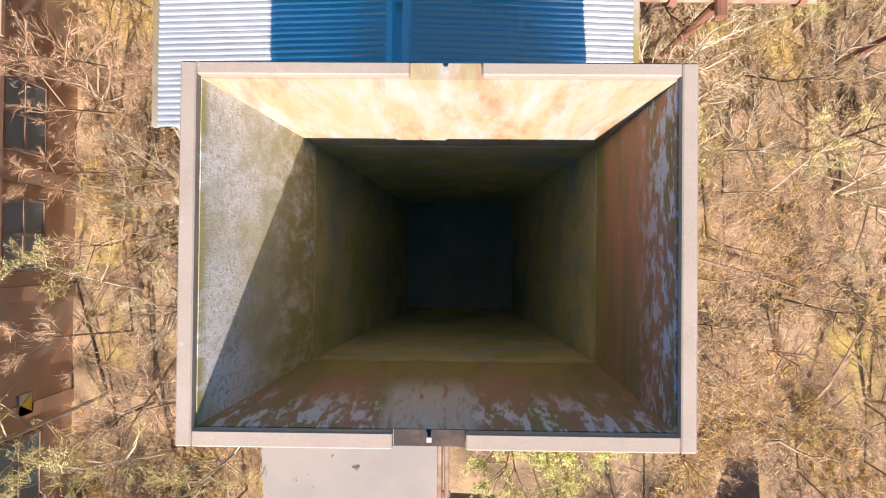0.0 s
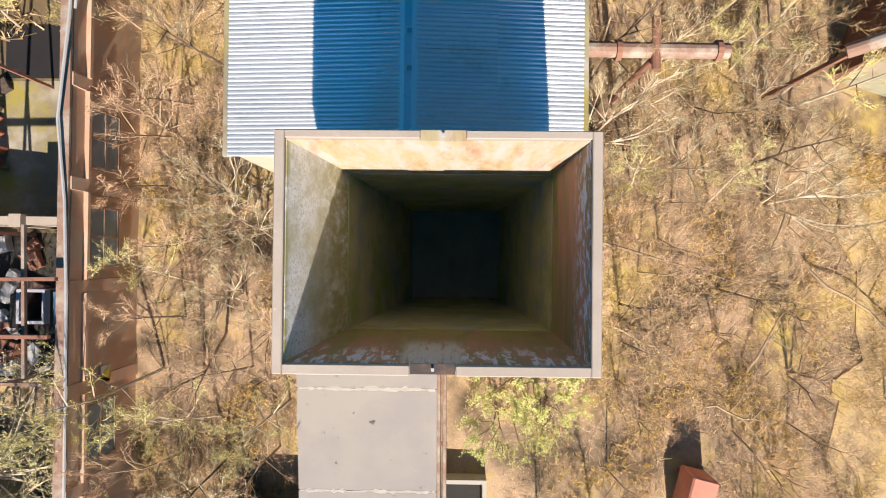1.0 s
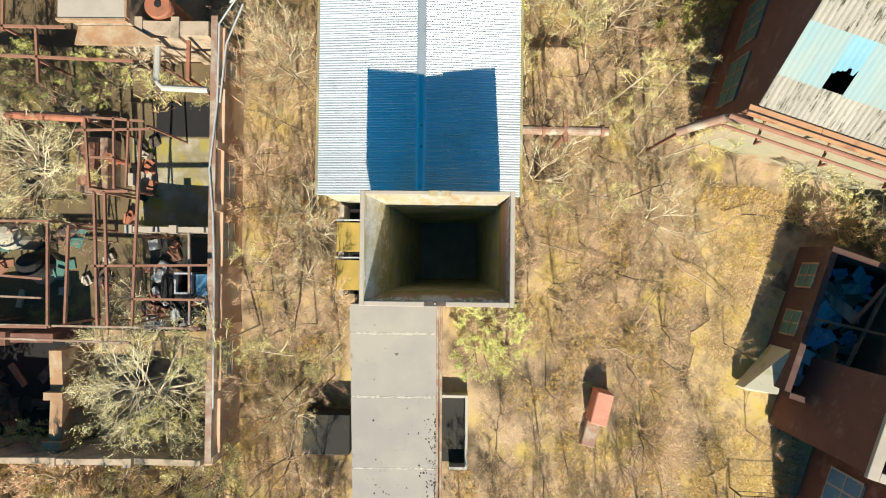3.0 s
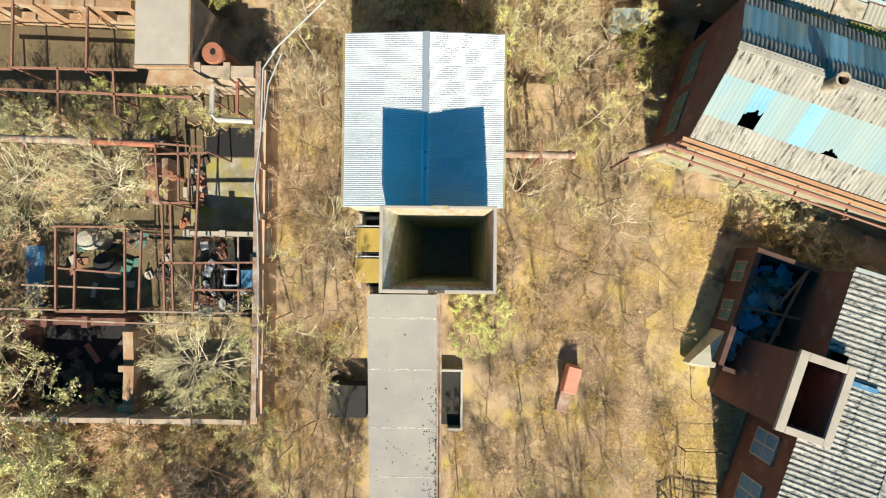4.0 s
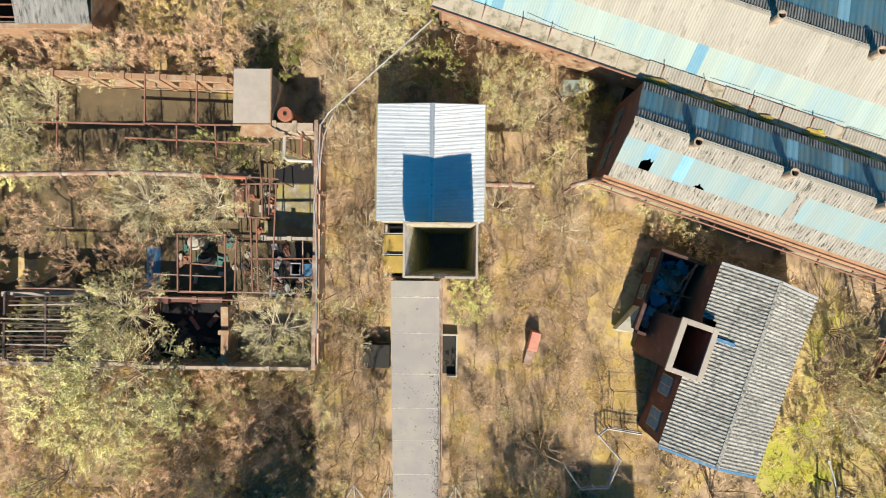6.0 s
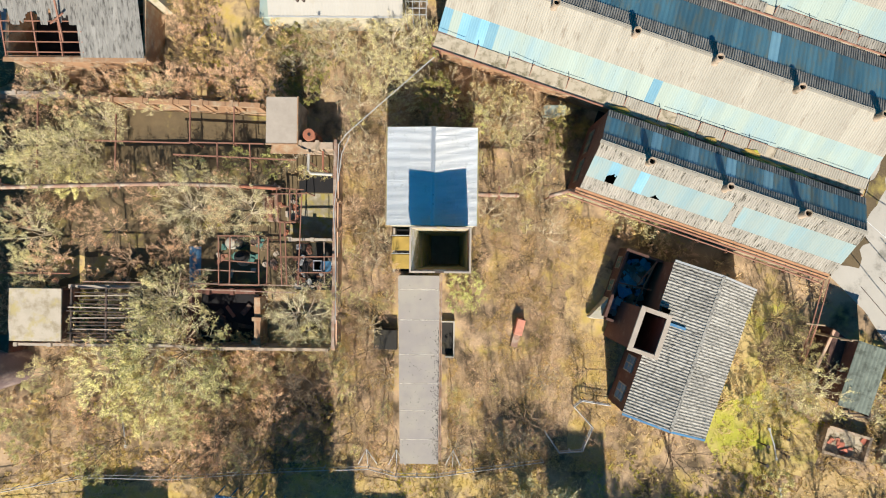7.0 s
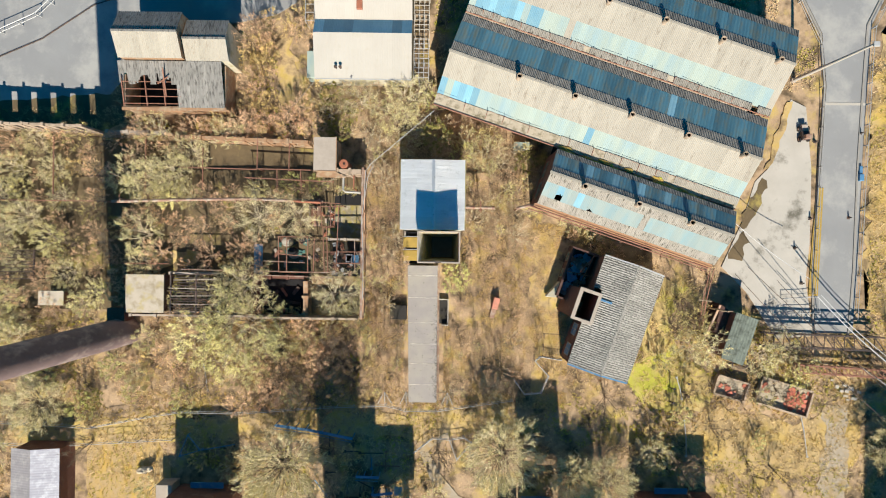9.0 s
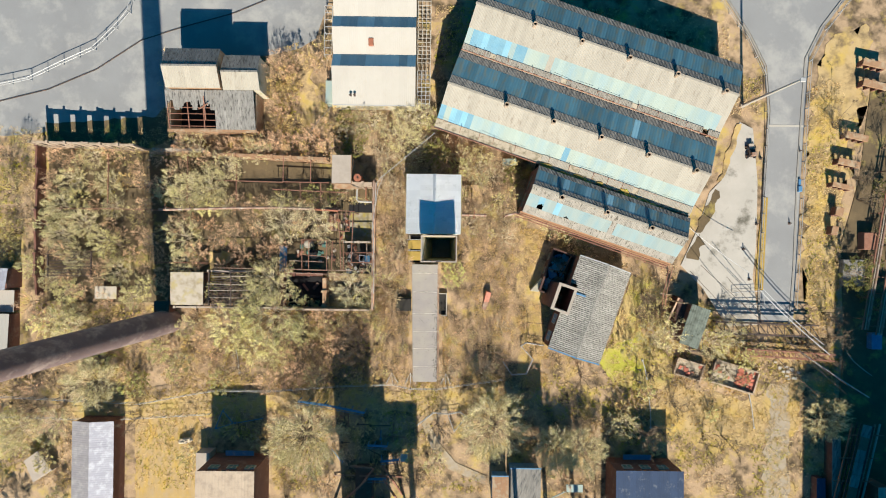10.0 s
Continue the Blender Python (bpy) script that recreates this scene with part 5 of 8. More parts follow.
frame_thing("steel_frame", "rusty gantry frame with cross bars over machinery", [(-18.4, 7.1, -18.1, 3.4), (-16.9, 7.1, -16.8, 3.4), (-18.9, 6.4, -15.0, 6.5), (-18.4, 7.1, -15.3, 6.9), (-18.1, 5.0, -16.8, 5.0), (-16.1, 7.0, -16.2, 3.5)], [(-18.4, 7.0), (-16.9, 3.5), (-15.2, 6.7), (-18.1, 3.5)], 5.2, M["rust"], 0.14, 0.18)
frame_thing("steel_frame", "long pale beams crossing the roofless rooms", [(-40.0, -3.6, -12.3, -3.8), (-28.0, -4.3, -16.0, -4.6), (-27.1, -2.1, -20.7, -2.3), (-13.0, 1.2, -12.9, -3.6)], [(-38.0, -3.6), (-26.0, -3.7), (-13.5, -3.8)], 4.7, M["pipe_pink"], 0.14, 0.18)
frame_thing("steel_frame", "rusted roof beams on posts in the north rooms", [(-28.6, 17.3, -28.6, 12.4), (-23.6, 16.6, -23.6, 12.0), (-28.8, 12.3, -20.2, 12.2), (-30.5, 10.9, -16.5, 10.4), (-41, 12.4, -28.6, 12.2), (-21.8, 12.2, -21.6, 9.2), (-25.5, 12.3, -25.4, 9.4)], [(-28.6, 12.4), (-23.6, 12.2), (-30.2, 10.9), (-22, 10.6), (-40.5, 12.4)], 4.0, M["rust"], 0.18, 0.22)
frame_thing("steel_frame", "bent rusty beams among trees", [(-70, 6.9, -52, 6.9), (-60.5, 17, -60.5, 8), (-46, 16.8, -46, 8.5), (-52, -2.8, -42, -2.8), (-37, 15.5, -37, 9)], [(-69.5, 6.9), (-60.5, 8), (-52.5, 6.9), (-46, 8.6), (-46, 16.6)], 3.6, M["rust"], 0.18, 0.22)
# pipe bridge with trestles
pb = thing("pipe_bridge", "long faded pipe carried on trestles", "pipeline")
bm = bmesh.new()
tube(bm, [(-51, 6.8, 4.5), (-41, 7.2, 4.5), (-30, 7.5, 4.5), (-18.0, 7.2, 4.5)], 0.24, 12)
part("pipe", bm, M["pipe_pink"], pb)
for x in (-50, -45.5, -41, -36.5, -32, -27.5, -23, -19):
    bm = bmesh.new()
    beam(bm, (x, 7.0 + 0.3, -0.2), (x, 7.3, 4.3), 0.12, 0.12)
    beam(bm, (x, 6.8, 4.2), (x, 7.9, 4.2), 0.14, 0.1)
    part("trestle", bm, M["rust"], pb)
    bm = bmesh.new()
    tube(bm, [(x + 0.3, 7.05 + 0.011 * (x + 51), 4.5), (x + 0.45, 7.05 + 0.011 * (x + 51), 4.5)], 0.32, 12)
    part("flange", bm, M["pipe_pink"], pb)
# red end of the pipe
bm = bmesh.new()
tube(bm, [(-22.6, 7.25, 4.9), (-18.2, 7.05, 4.9)], 0.2, 12)
part("red_pipe", bm, M["rust_orange"], pb, "red oxide painted pipe")

# machinery and scrap
def scrap(seed, n, x0, y0, x1, y1, z, mats, s0=0.2, s1=0.7, label="heap of rusty scrap steel and debris"):
    rnd = random.Random(seed)
    for i in range(n):
        bm = bmesh.new()
        a, b, c = rnd.uniform(s0, s1), rnd.uniform(s0, s1) * 0.6, rnd.uniform(0.1, 0.4)
        box(bm, -a, -b, -0.05, a, b, c)
        if rnd.random() < 0.5:
            tube(bm, [(-a, 0, c), (a * 0.4, b, c + 0.3)], 0.06, 6)
            box(bm, -a * 0.3, -b * 1.2, c, a * 0.3, b * 0.2, c + 0.15)
        bevel(bm, 0.015)
        mt = rnd.choice(mats)
        one("scrap_piece", bm, M[mt], label, "scrap", group="scrap", m=pose(rnd.uniform(x0, x1), rnd.uniform(y0, y1), z, 0, 0, rnd.uniform(0, 180)))


scrap(1, 38, -17.0, -4.0, -12.6, 1.0, 0.12, ["rust", "dark_steel", "steel", "concrete", "black"])
scrap(2, 12, -18.8, 2.2, -17.0, 7.0, 0.12, ["rust", "rust_orange", "dark_steel", "concrete", "dark_steel"], 0.12, 0.45, "rusty machine part lying on the floor")
scrap(3, 20, -26.5, -3.5, -19.5, 1.5, 0.0, ["rust", "dark_steel", "concrete", "teal"], 0.2, 0.7)
scrap(4, 14, -28, -10, -22, -5.5, 0.1, ["dark_steel", "rust", "soil"], 0.3, 0.9)
mach = thing("pump_set", "rust-brown pump set with a red valve", "machine", (-20.0, 5.2, 0.0))
bm = bmesh.new()
box(bm, -0.9, -1.6, -0.1, 0.9, 1.6, 1.6)
bevel(bm, 0.05)
part("body", bm, M["pipe_pink"], mach)
bm = bmesh.new()
tube(bm, [(0, -1.2, 1.9), (0, 1.2, 1.9)], 0.5, 14)
part("motor", bm, M["rust"], mach)
bm = bmesh.new()
tube(bm, [(1.3, 0.3, 1.5), (1.3, 0.3, 2.3)], 0.3, 14)
tube(bm, [(1.3, 0.3, -0.1), (1.3, 0.3, 1.5)], 0.15, 10)
part("valve", bm, M["rust_orange"], mach, "red valve wheel housing")
# black tank with a cap, pale tank beside it
tk = thing("storage_tank", "black tarred tank with a pale foot", "tank", (-23.4, -0.6, 0))
bm = bmesh.new()
tube(bm, [(0, 0, -0.1), (0, 0, 1.6), (0, 0, 2.0), (0, 0, 2.15)], [0.75, 0.75, 0.6, 0.2], 18)
part("shell", bm, M["black"], tk)
bm = bmesh.new()
tube(bm, [(0, -0.2, -0.05), (0, -0.2, 0.35)], 0.95, 18)
part("plinth", bm, M["pink_strip"], tk)
tk = thing("storage_tank", "pale cream tank standing in a steel frame", "tank", (-24.3, 1.0, 0))
bm = bmesh.new()
tube(bm, [(0, 0, -0.1), (0, 0, 2.2), (0, 0, 2.6), (0, 0, 2.7)], [0.75, 0.75, 0.55, 0.2], 18)
part("shell", bm, M["cream_sheet"], tk)
bm = bmesh.new()
tube(bm, [(0.3, 0.2, 2.7), (1.1, 0.6, 2.9)], 0.12, 8)
part("outlet_pipe", bm, M["pipe_pink"], tk)
# blue-rimmed hopper with a tarpaulin
hp = thing("hopper", "open blue-rimmed steel hopper with a blue sheet hanging beside it", "hopper", (-14.2, -1.5, 0))
bm = bmesh.new()
for b in ((-0.5, -0.6, 0.5, -0.5), (-0.5, 0.5, 0.5, 0.6), (-0.5, -0.496, -0.4, 0.496), (0.4, -0.496, 0.5, 0.496)):
    box(bm, b[0], b[1], 2.3, b[2], b[3], 2.6)
part("rim", bm, M["lilac_roof"], hp, "pale blue rim")
bm = bmesh.new()
for b in ((-0.45, -0.55, 0.45, -0.5), (-0.45, 0.5, 0.45, 0.55), (-0.45, -0.496, -0.4, 0.496), (0.4, -0.496, 0.45, 0.496)):
    box(bm, b[0], b[1], 0.0, b[2], b[3], 2.296)
part("body", bm, M["dark_steel"], hp)
bm = bmesh.new()
g = [[bm.verts.new((0.55 + 0.28 * i, -0.7 + 0.3 * j, 2.2 - 0.25 * i + 0.12 * noise.noise((i * 1.3, j * 0.9, 2)))) for i in range(4)] for j in range(5)]
for a, b in zip(g, g[1:]):
    for i in range(3):
        bm.faces.new((a[i], a[i + 1], b[i + 1], b[i]))
part("tarpaulin", bm, M["blue_paint"], hp, "crumpled bright blue tarpaulin")

# concrete hut with its drum and white U-shaped pipe
hut = thing("concrete_hut", "flat-roofed concrete hut with a pink brick edge", "hut")
for nm, b in (("wall_south", (-19.2, 12.0, -16.2, 12.3)), ("wall_north", (-19.2, 16.6, -16.2, 16.9)), ("wall_west", (-19.2, 12.304, -18.9, 16.596)), ("wall_east", (-16.5, 12.304, -16.2, 16.596))):
    bm = bmesh.new()
    box(bm, b[0], b[1], -0.3, b[2], b[3], 5.8)
    part(nm, bm, M["pink_strip"], hut)
bm = bmesh.new()
box(bm, -19.45, 11.85, 5.804, -16.0, 17.05, 6.05)
bevel(bm, 0.03)
part("roof", bm, M["concrete"], hut, "grey-beige flat roof")
for x0, y0, x1, y1 in ((-19.5, 11.78, -15.95, 11.9), (-16.02, 11.95, -15.9, 17.1)):
    bm = bmesh.new()
    box(bm, x0, y0, 5.7, x1, y1, 6.1)
    part("edge_course", bm, M["brick_pale"], hut)
bm = bmesh.new()
hexa(bm, ((-19.3, 11.0, 4.6), (-14.6, 11.0, 4.6), (-16.3, 11.97, 4.6), (-19.1, 11.97, 4.6)), ((-19.3, 11.0, 4.8), (-14.6, 11.0, 4.8), (-16.3, 11.97, 4.8), (-19.1, 11.97, 4.8)))
part("ledge", bm, M["brick_pale"], hut, "pink brick ledge")
plat = wall_run("link_wall", [(-16.0, 12.0), (-12.1, 12.0)], 4.6, M["pink_strip"], "pink rendered link wall beside the hut", 0.75, 2.0, 0.1, 21)
dr = thing("drum", "pink-red drum end with a dark bung", "drum", (-15.0, 13.2, 0))
bm = bmesh.new()
tube(bm, [(0, 0, -0.1), (0, 0, 4.6), (0, 0, 4.72)], [0.72, 0.72, 0.66], 22)
part("shell", bm, M["rust_orange"], dr)
bm = bmesh.new()
tube(bm, [(0.05, 0, 4.71), (0.05, 0, 4.8)], 0.18, 12)
part("bung", bm, M["black"], dr)
up = thing("white_pipe", "white lagged pipe in a U shape", "pipe")
bm = bmesh.new()
tube(bm, [(-15.0, 11.3, 4.5), (-15.05, 9.2, 4.5), (-14.7, 8.85, 4.5), (-12.3, 8.75, 4.5)], 0.17, 10)
part("pipe", bm, M["white_roof"], up)
for x, y in ((-15.03, 10.2), (-12.6, 8.76)):
    bm = bmesh.new()
    beam(bm, (x, y, -0.2), (x, y, 4.35), 0.1, 0.1)
    part("post", bm, M["rust"], up)
bm = bmesh.new()
beam(bm, (-13.4, 11.4, 4.4), (-13.4, 9.3, 4.4), 0.18, 0.18)
beam(bm, (-13.4, 9.4, -0.2), (-13.4, 9.4, 4.3), 0.14, 0.14)
one("red_beam", bm, M["rust_orange"], "red steel beam on a post", "beam")

# ---- chimney ----
ch = thing("chimney", "very tall round brick chimney, purple-brown and sooty", "chimney", (-50.2, -13.7, 0))
bm = bmesh.new()
HC, NC, RC = 58.0, 72, 40
rg = []
for i in range(NC + 1):
    z = -0.3 + HC * i / NC
    r = 2.28 + (1.72 - 2.28) * i / NC + (0.012 if i % 6 == 0 else 0)
    rg.append([bm.verts.new((r * math.cos(2 * math.pi * k / RC), r * math.sin(2 * math.pi * k / RC), z)) for k in range(RC)])
for a, b in zip(rg, rg[1:]):
    for k in range(RC):
        bm.faces.new((a[k], a[(k + 1) % RC], b[(k + 1) % RC], b[k]))
part("shaft", bm, M["chimney"], ch, smooth=True)
bm = bmesh.new()
tube(bm, [(0, 0, HC - 1.2), (0, 0, HC - 0.4), (0, 0, HC)], [1.9, 2.05, 2.0], 40)
part("crown_ring", bm, M["concrete"], ch)
bm = bmesh.new()
box(bm, -1.6, 1.6, -0.3, 1.2, 4.0, 3.2)
part("flue_base", bm, M["brick"], ch)

# ---- white saw-toothed store, north ----
store = thing("white_store", "white-roofed store with three stepped saw-tooth roofs", "building")
wx0, wx1 = -19.7, -4.7
for ye, yr, yv in ((26.6, 33.0, 35.5), (35.6, 40.0, 42.4), (42.5, 47.2, 49.6)):
    slope(store, (wx0, ye, 5.2), (wx1, ye, 5.2), (wx0, yr, 7.0), [(1.0, M["white_roof"])], 0.38, 0.012, 1.5)
    slope(store, (wx0, yv, 5.3), (wx1, yv, 5.3), (wx0, yr, 7.0), [(1.0, M["blue_sheet"])], 0.25, 0.03, 1.5)
    for nm, x0, x1 in (("gable_west", wx0 + 0.1, wx0 + 0.35), ("gable_east", wx1 - 0.35, wx1 - 0.1)):
        bm = bmesh.new()
        gable(bm, [(ye + 0.05, -0.3), (yv, -0.3), (yv, 5.2), (yr, 6.9), (ye + 0.05, 5.1)], x0, x1)
        part(nm, bm, M["render_wall"], store)
for y0 in (26.7, 49.3):
    bm = bmesh.new()
    box(bm, wx0 + 0.36, y0, -0.3, wx1 - 0.36, y0 + 0.25, 5.1)
    part("wall", bm, M["render_wall"], store)
bm = bmesh.new()
box(bm, -13.2, 36.9, 5.85, -12.3, 38.2, 6.5)
bevel(bm, 0.03)
part("roof_hatch", bm, M["rust_orange"], store, "red-brown roof hatch")
for x in (-16.3, -15.6):
    bm = bmesh.new()
    tube(bm, [(x, 28.0, 5.4), (x, 28.0, 6.3)], 0.16, 10)
    tube(bm, [(x, 28.0, 6.3), (x, 28.0, 6.42)], 0.24, 10)
    part("roof_vent", bm, M["dark_steel"], store)
bm = bmesh.new()
beam(bm, (wx0, 26.45, 5.15), (wx1, 26.45, 5.15), 0.16, 0.14)
part("gutter", bm, M["steel"], store)


def rack(x0, y0, x1, y1, top, label, material, nx=3, ny=8):
    r = thing("pipe_rack", label, "rack")
    for i in range(nx + 1):
        x = x0 + (x1 - x0) * i / nx
        bm = bmesh.new()
        beam(bm, (x, y0, top), (x, y1, top), 0.1, 0.14)
        part("beam", bm, material, r)
        for y in (y0, (y0 + y1) / 2, y1):
            bm = bmesh.new()
            beam(bm, (x, y, -0.1), (x, y, top - 0.07), 0.1, 0.1)
            part("post", bm, material, r)
    for j in range(ny + 1):
        y = y0 + (y1 - y0) * j / ny
        bm = bmesh.new()
        beam(bm, (x0, y, top + 0.12), (x1, y, top + 0.12), 0.08, 0.1)
        part("cross_bar", bm, material, r)
    return r


rack(-4.3, 27.0, -2.0, 33.0, 4.4, "pale steel rack frame beside the store", M["steel"], 3, 8)
rack(-4.3, 34.5, -2.0, 40.5, 4.6, "pale steel rack frame with boards on it", M["white_roof"], 3, 8)
rack(-4.3, 42.0, -2.0, 49.0, 4.6, "pale steel rack frame with boards on it", M["white_roof"], 3, 9)
rack(-21.6, 36.0, -20.2, 45.0, 3.6, "pale steel rack frame by the yard", M["steel"], 1, 7)
bm = bmesh.new()
box(bm, -21.4, 27.2, -0.2, -19.9, 31.5, 2.6)
bevel(bm, 0.05)
one("lean_to", bm, M["cyan_sheet"], "pale blue lean-to box against the store", "lean-to")

# ---- ruined gabled building with a broken lean-to roof ----
ruin = thing("ruined_workshop", "gabled workshop with a grey roof and broken lean-to", "building")


def gabled(parent, x0, x1, y0, yr, y1, ze, zr, ms, mn, mw, pitch=0.3):
    slope(parent, (x0, y0, ze), (x1, y0, ze), (x0, yr, zr), [(1.0, ms)], pitch, 0.05, 1.0)
    slope(parent, (x0, y1, ze), (x1, y1, ze), (x0, yr, zr), [(1.0, mn)], pitch, 0.05, 1.0)
    bm = bmesh.new()
    beam(bm, (x0, yr, zr + 0.06), (x1, yr, zr + 0.06), 0.3, 0.1)
    part("ridge_cap", bm, mn, parent)
    for nm, a, b in (("gable_west", x0 + 0.1, x0 + 0.35), ("gable_east", x1 - 0.35, x1 - 0.1)):
        bm = bmesh.new()
        gable(bm, [(y0 + 0.1, -0.3), (y1 - 0.1, -0.3), (y1 - 0.1, ze - 0.08), (yr, zr - 0.1), (y0 + 0.1, ze - 0.08)], a, b)
        part(nm, bm, mw, parent)
    for nm, a, b in (("wall_south", y0 + 0.1, y0 + 0.35), ("wall_north", y1 - 0.35, y1 - 0.1)):
        bm = bmesh.new()
        box(bm, x0 + 0.354, a, -0.3, x1 - 0.354, b, ze - 0.1)
        part(nm, bm, mw, parent)


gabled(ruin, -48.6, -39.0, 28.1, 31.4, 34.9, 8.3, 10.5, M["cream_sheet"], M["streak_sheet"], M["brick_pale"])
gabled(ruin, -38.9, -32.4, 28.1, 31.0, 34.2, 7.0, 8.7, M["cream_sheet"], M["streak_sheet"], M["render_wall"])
slope(ruin, (-49.4, 21.4, 5.0), (-33.6, 21.4, 5.0), (-49.4, 28.0, 6.9), [(0.5, M["streak_sheet"]), (0.5, M["streak_sheet"])], 0.33, 0.06, 0.8,
      skip=lambda c, ri: ri == 0 and c < 11, jag=lambda c, ri: (c + 1 if ri == 1 and c < 11 and c % 4 != 2 else 0))
for x in (-49.2, -45.6, -42.8, -39.8):
    bm = bmesh.new()
    beam(bm, (x, 21.5, 4.9), (x, 28.0, 6.75), 0.14, 0.2)
    part("rafter", bm, M["rust"], ruin, "rust-red bared rafter")
for k in range(4):
    y = 21.9 + k * 1.05
    bm = bmesh.new()
    beam(bm, (-49.2, y, 5.0 + 0.288 * (y - 21.4)), (-40.2, y, 5.0 + 0.288 * (y - 21.4)), 0.1, 0.12)
    part("purlin", bm, M["rust"], ruin)
bm = bmesh.new()
beam(bm, (-42.5, 23.0, 5.4), (-42.2, 26.8, 7.6), 0.16, 0.16)
beam(bm, (-43.6, 24.8, 6.0), (-41.6, 25.6, 7.0), 0.14, 0.14)
part("bent_prop", bm, M["rust"], ruin)
for nm, b in (("lean_wall_south", (-49.5, 21.3, -33.5, 21.6)), ("lean_wall_west", (-49.4, 21.604, -49.1, 28.0)), ("lean_wall_east", (-33.9, 21.604, -33.6, 28.0))):
    bm = bmesh.new()
    box(bm, b[0], b[1], -0.3, b[2], b[3], 4.8)
    part(nm, bm, M["brick_pale"], ruin)
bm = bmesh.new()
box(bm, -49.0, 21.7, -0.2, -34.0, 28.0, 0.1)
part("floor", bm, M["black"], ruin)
bm = bmesh.new()
beam(bm, (-49.6, 21.15, 4.86), (-33.4, 21.15, 4.86), 0.5, 0.12)
part("eave_board", bm, M["brick_pale"], ruin)


# ---- buildings along the south edge ----
def simple_block(name, label, x0, y0, x1, y1, z, roof, wall, pitch=0.3, fall=0.4, width=1.2):
    b = thing(name, label, "building")
    slope(b, (x0, y1, z), (x1, y1, z), (x0, y0, z + fall), [(1.0, roof)], pitch, 0.04, width)
    for nm, q, zz in (("wall_north", (x0 + 0.15, y1 - 0.4, x1 - 0.15, y1 - 0.12), z - 0.05), ("wall_west", (x0 + 0.15, y0 + 0.2, x0 + 0.43, y1 - 0.404), z - 0.02), ("wall_east", (x1 - 0.43, y0 + 0.2, x1 - 0.15, y1 - 0.404), z - 0.02), ("wall_south", (x0 + 0.434, y0 + 0.2, x1 - 0.434, y0 + 0.5), z + fall - 0.06)):
        bm = bmesh.new()
        g = ground_z((x0 + x1) / 2, 0) - 0.4
        box(bm, q[0], q[1], g, q[2], q[3], zz)
        part(nm, bm, wall, b)
    return b


ls = thing("pale_shed", "gabled shed with a pale lilac-grey sheet roof", "shed")
# the west slope takes a darker tone than the east one
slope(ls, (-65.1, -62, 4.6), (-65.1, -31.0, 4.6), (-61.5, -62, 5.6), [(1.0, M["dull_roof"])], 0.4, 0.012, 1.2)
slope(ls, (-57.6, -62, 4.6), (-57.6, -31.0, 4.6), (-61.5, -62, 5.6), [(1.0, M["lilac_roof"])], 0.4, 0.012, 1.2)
bm = bmesh.new()
gable_y(bm, [(-64.9, -0.3), (-57.8, -0.3), (-57.8, 4.5), (-61.5, 5.5), (-64.9, 4.5)], -31.5, -31.2)
part("wall_north", bm, M["brick"], ls)
for x0, x1 in ((-64.9, -64.6), (-58.1, -57.8)):
    bm = bmesh.new()
    box(bm, x0, -62, -0.3, x1, -31.504, 4.4)
    part("wall", bm, M["brick"], ls)
pb1 = simple_block("brick_block", "tall brick block with a flat cream roof", -41.2, -58, -31.0, -38.1, 10.2, M["pale_roof"], M["brick"], 0.6, 0.3, 1.7)
qb1 = simple_block("brick_block", "tall brick block with a slate-blue sheet roof", 31.6, -58, 43.6, -38.2, 8.0, M["blue_roof"], M["brick"], 0.4, 0.5, 1.2)
for b, x0, y, z in ((pb1, -40.5, -38.12, 9.6), (qb1, 32.4, -38.22, 7.4)):
    for i in range(3):
        bm = bmesh.new()
        box(bm, x0 + 1.0 + i * 3.2, y - 0.1, z - 2.4, x0 + 2.6 + i * 3.2, y + 0.1, z - 0.8)
        glazing(part("window", bm, M["teal"], b), x0 + 1.0 + i * 3.2, x0 + 2.6 + i * 3.2, y - 0.09, y + 0.13, z - 2.4, z - 0.8, M["white_roof"], 2)
    bm = bmesh.new()
    beam(bm, (x0 + 2.0, y + 0.7, 2.6), (x0 + 7.2, y + 0.7, 2.6), 0.9, 0.2)
    part("canopy", bm, M["blue_paint"], b, "weathered blue canopy")
bm = bmesh.new()
box(bm, -43.6, -44, -0.3, -41.1, -37.2, 3.2)
bevel(bm, 0.04)
one("lean_to", bm, M["concrete"], "low concrete lean-to against the brick block", "lean-to")
kb1 = simple_block("small_hut", "small hut with an orange roof and blue fascia", 10.4, -48, 13.4, -41.2, 3.2, M["brick_pale"], M["blue_paint"], 0.6, 0.2, 1.0)
kb2 = simple_block("slatted_hut", "hut with a dark slatted roof and blue fascia", 13.7, -48, 19.2, -39.6, 3.8, M["dark_sheet"], M["blue_paint"], 0.9, 0.3, 0.9)
for x0, x1, y, z in ((10.2, 13.5, -41.05, 3.2), (13.6, 19.3, -39.45, 3.8)):
    bm = bmesh.new()
    beam(bm, (x0, y, z), (x1, y, z), 0.2, 0.3)
    part("fascia_board", bm, M["blue_paint"], kb1 if x0 < 12 else kb2, "bright blue fascia board")
bm = bmesh.new()
tube(bm, [(20.5, -45.5, 3.2), (24.5, -43.4, 3.4)], 0.12, 8)
tube(bm, [(24.5, -43.4, 1.0), (24.5, -43.4, 3.4)], 0.1, 8)
tube(bm, [(20.5, -45.5, 0.0), (20.5, -45.5, 3.2)], 0.1, 8)
box(bm, 24.0, -43.8, 3.4, 27.0, -42.4, 3.6)
one("conveyor_end", bm, M["cyan_sheet"], "pale blue-green conveyor end on legs", "conveyor")
bm = bmesh.new()
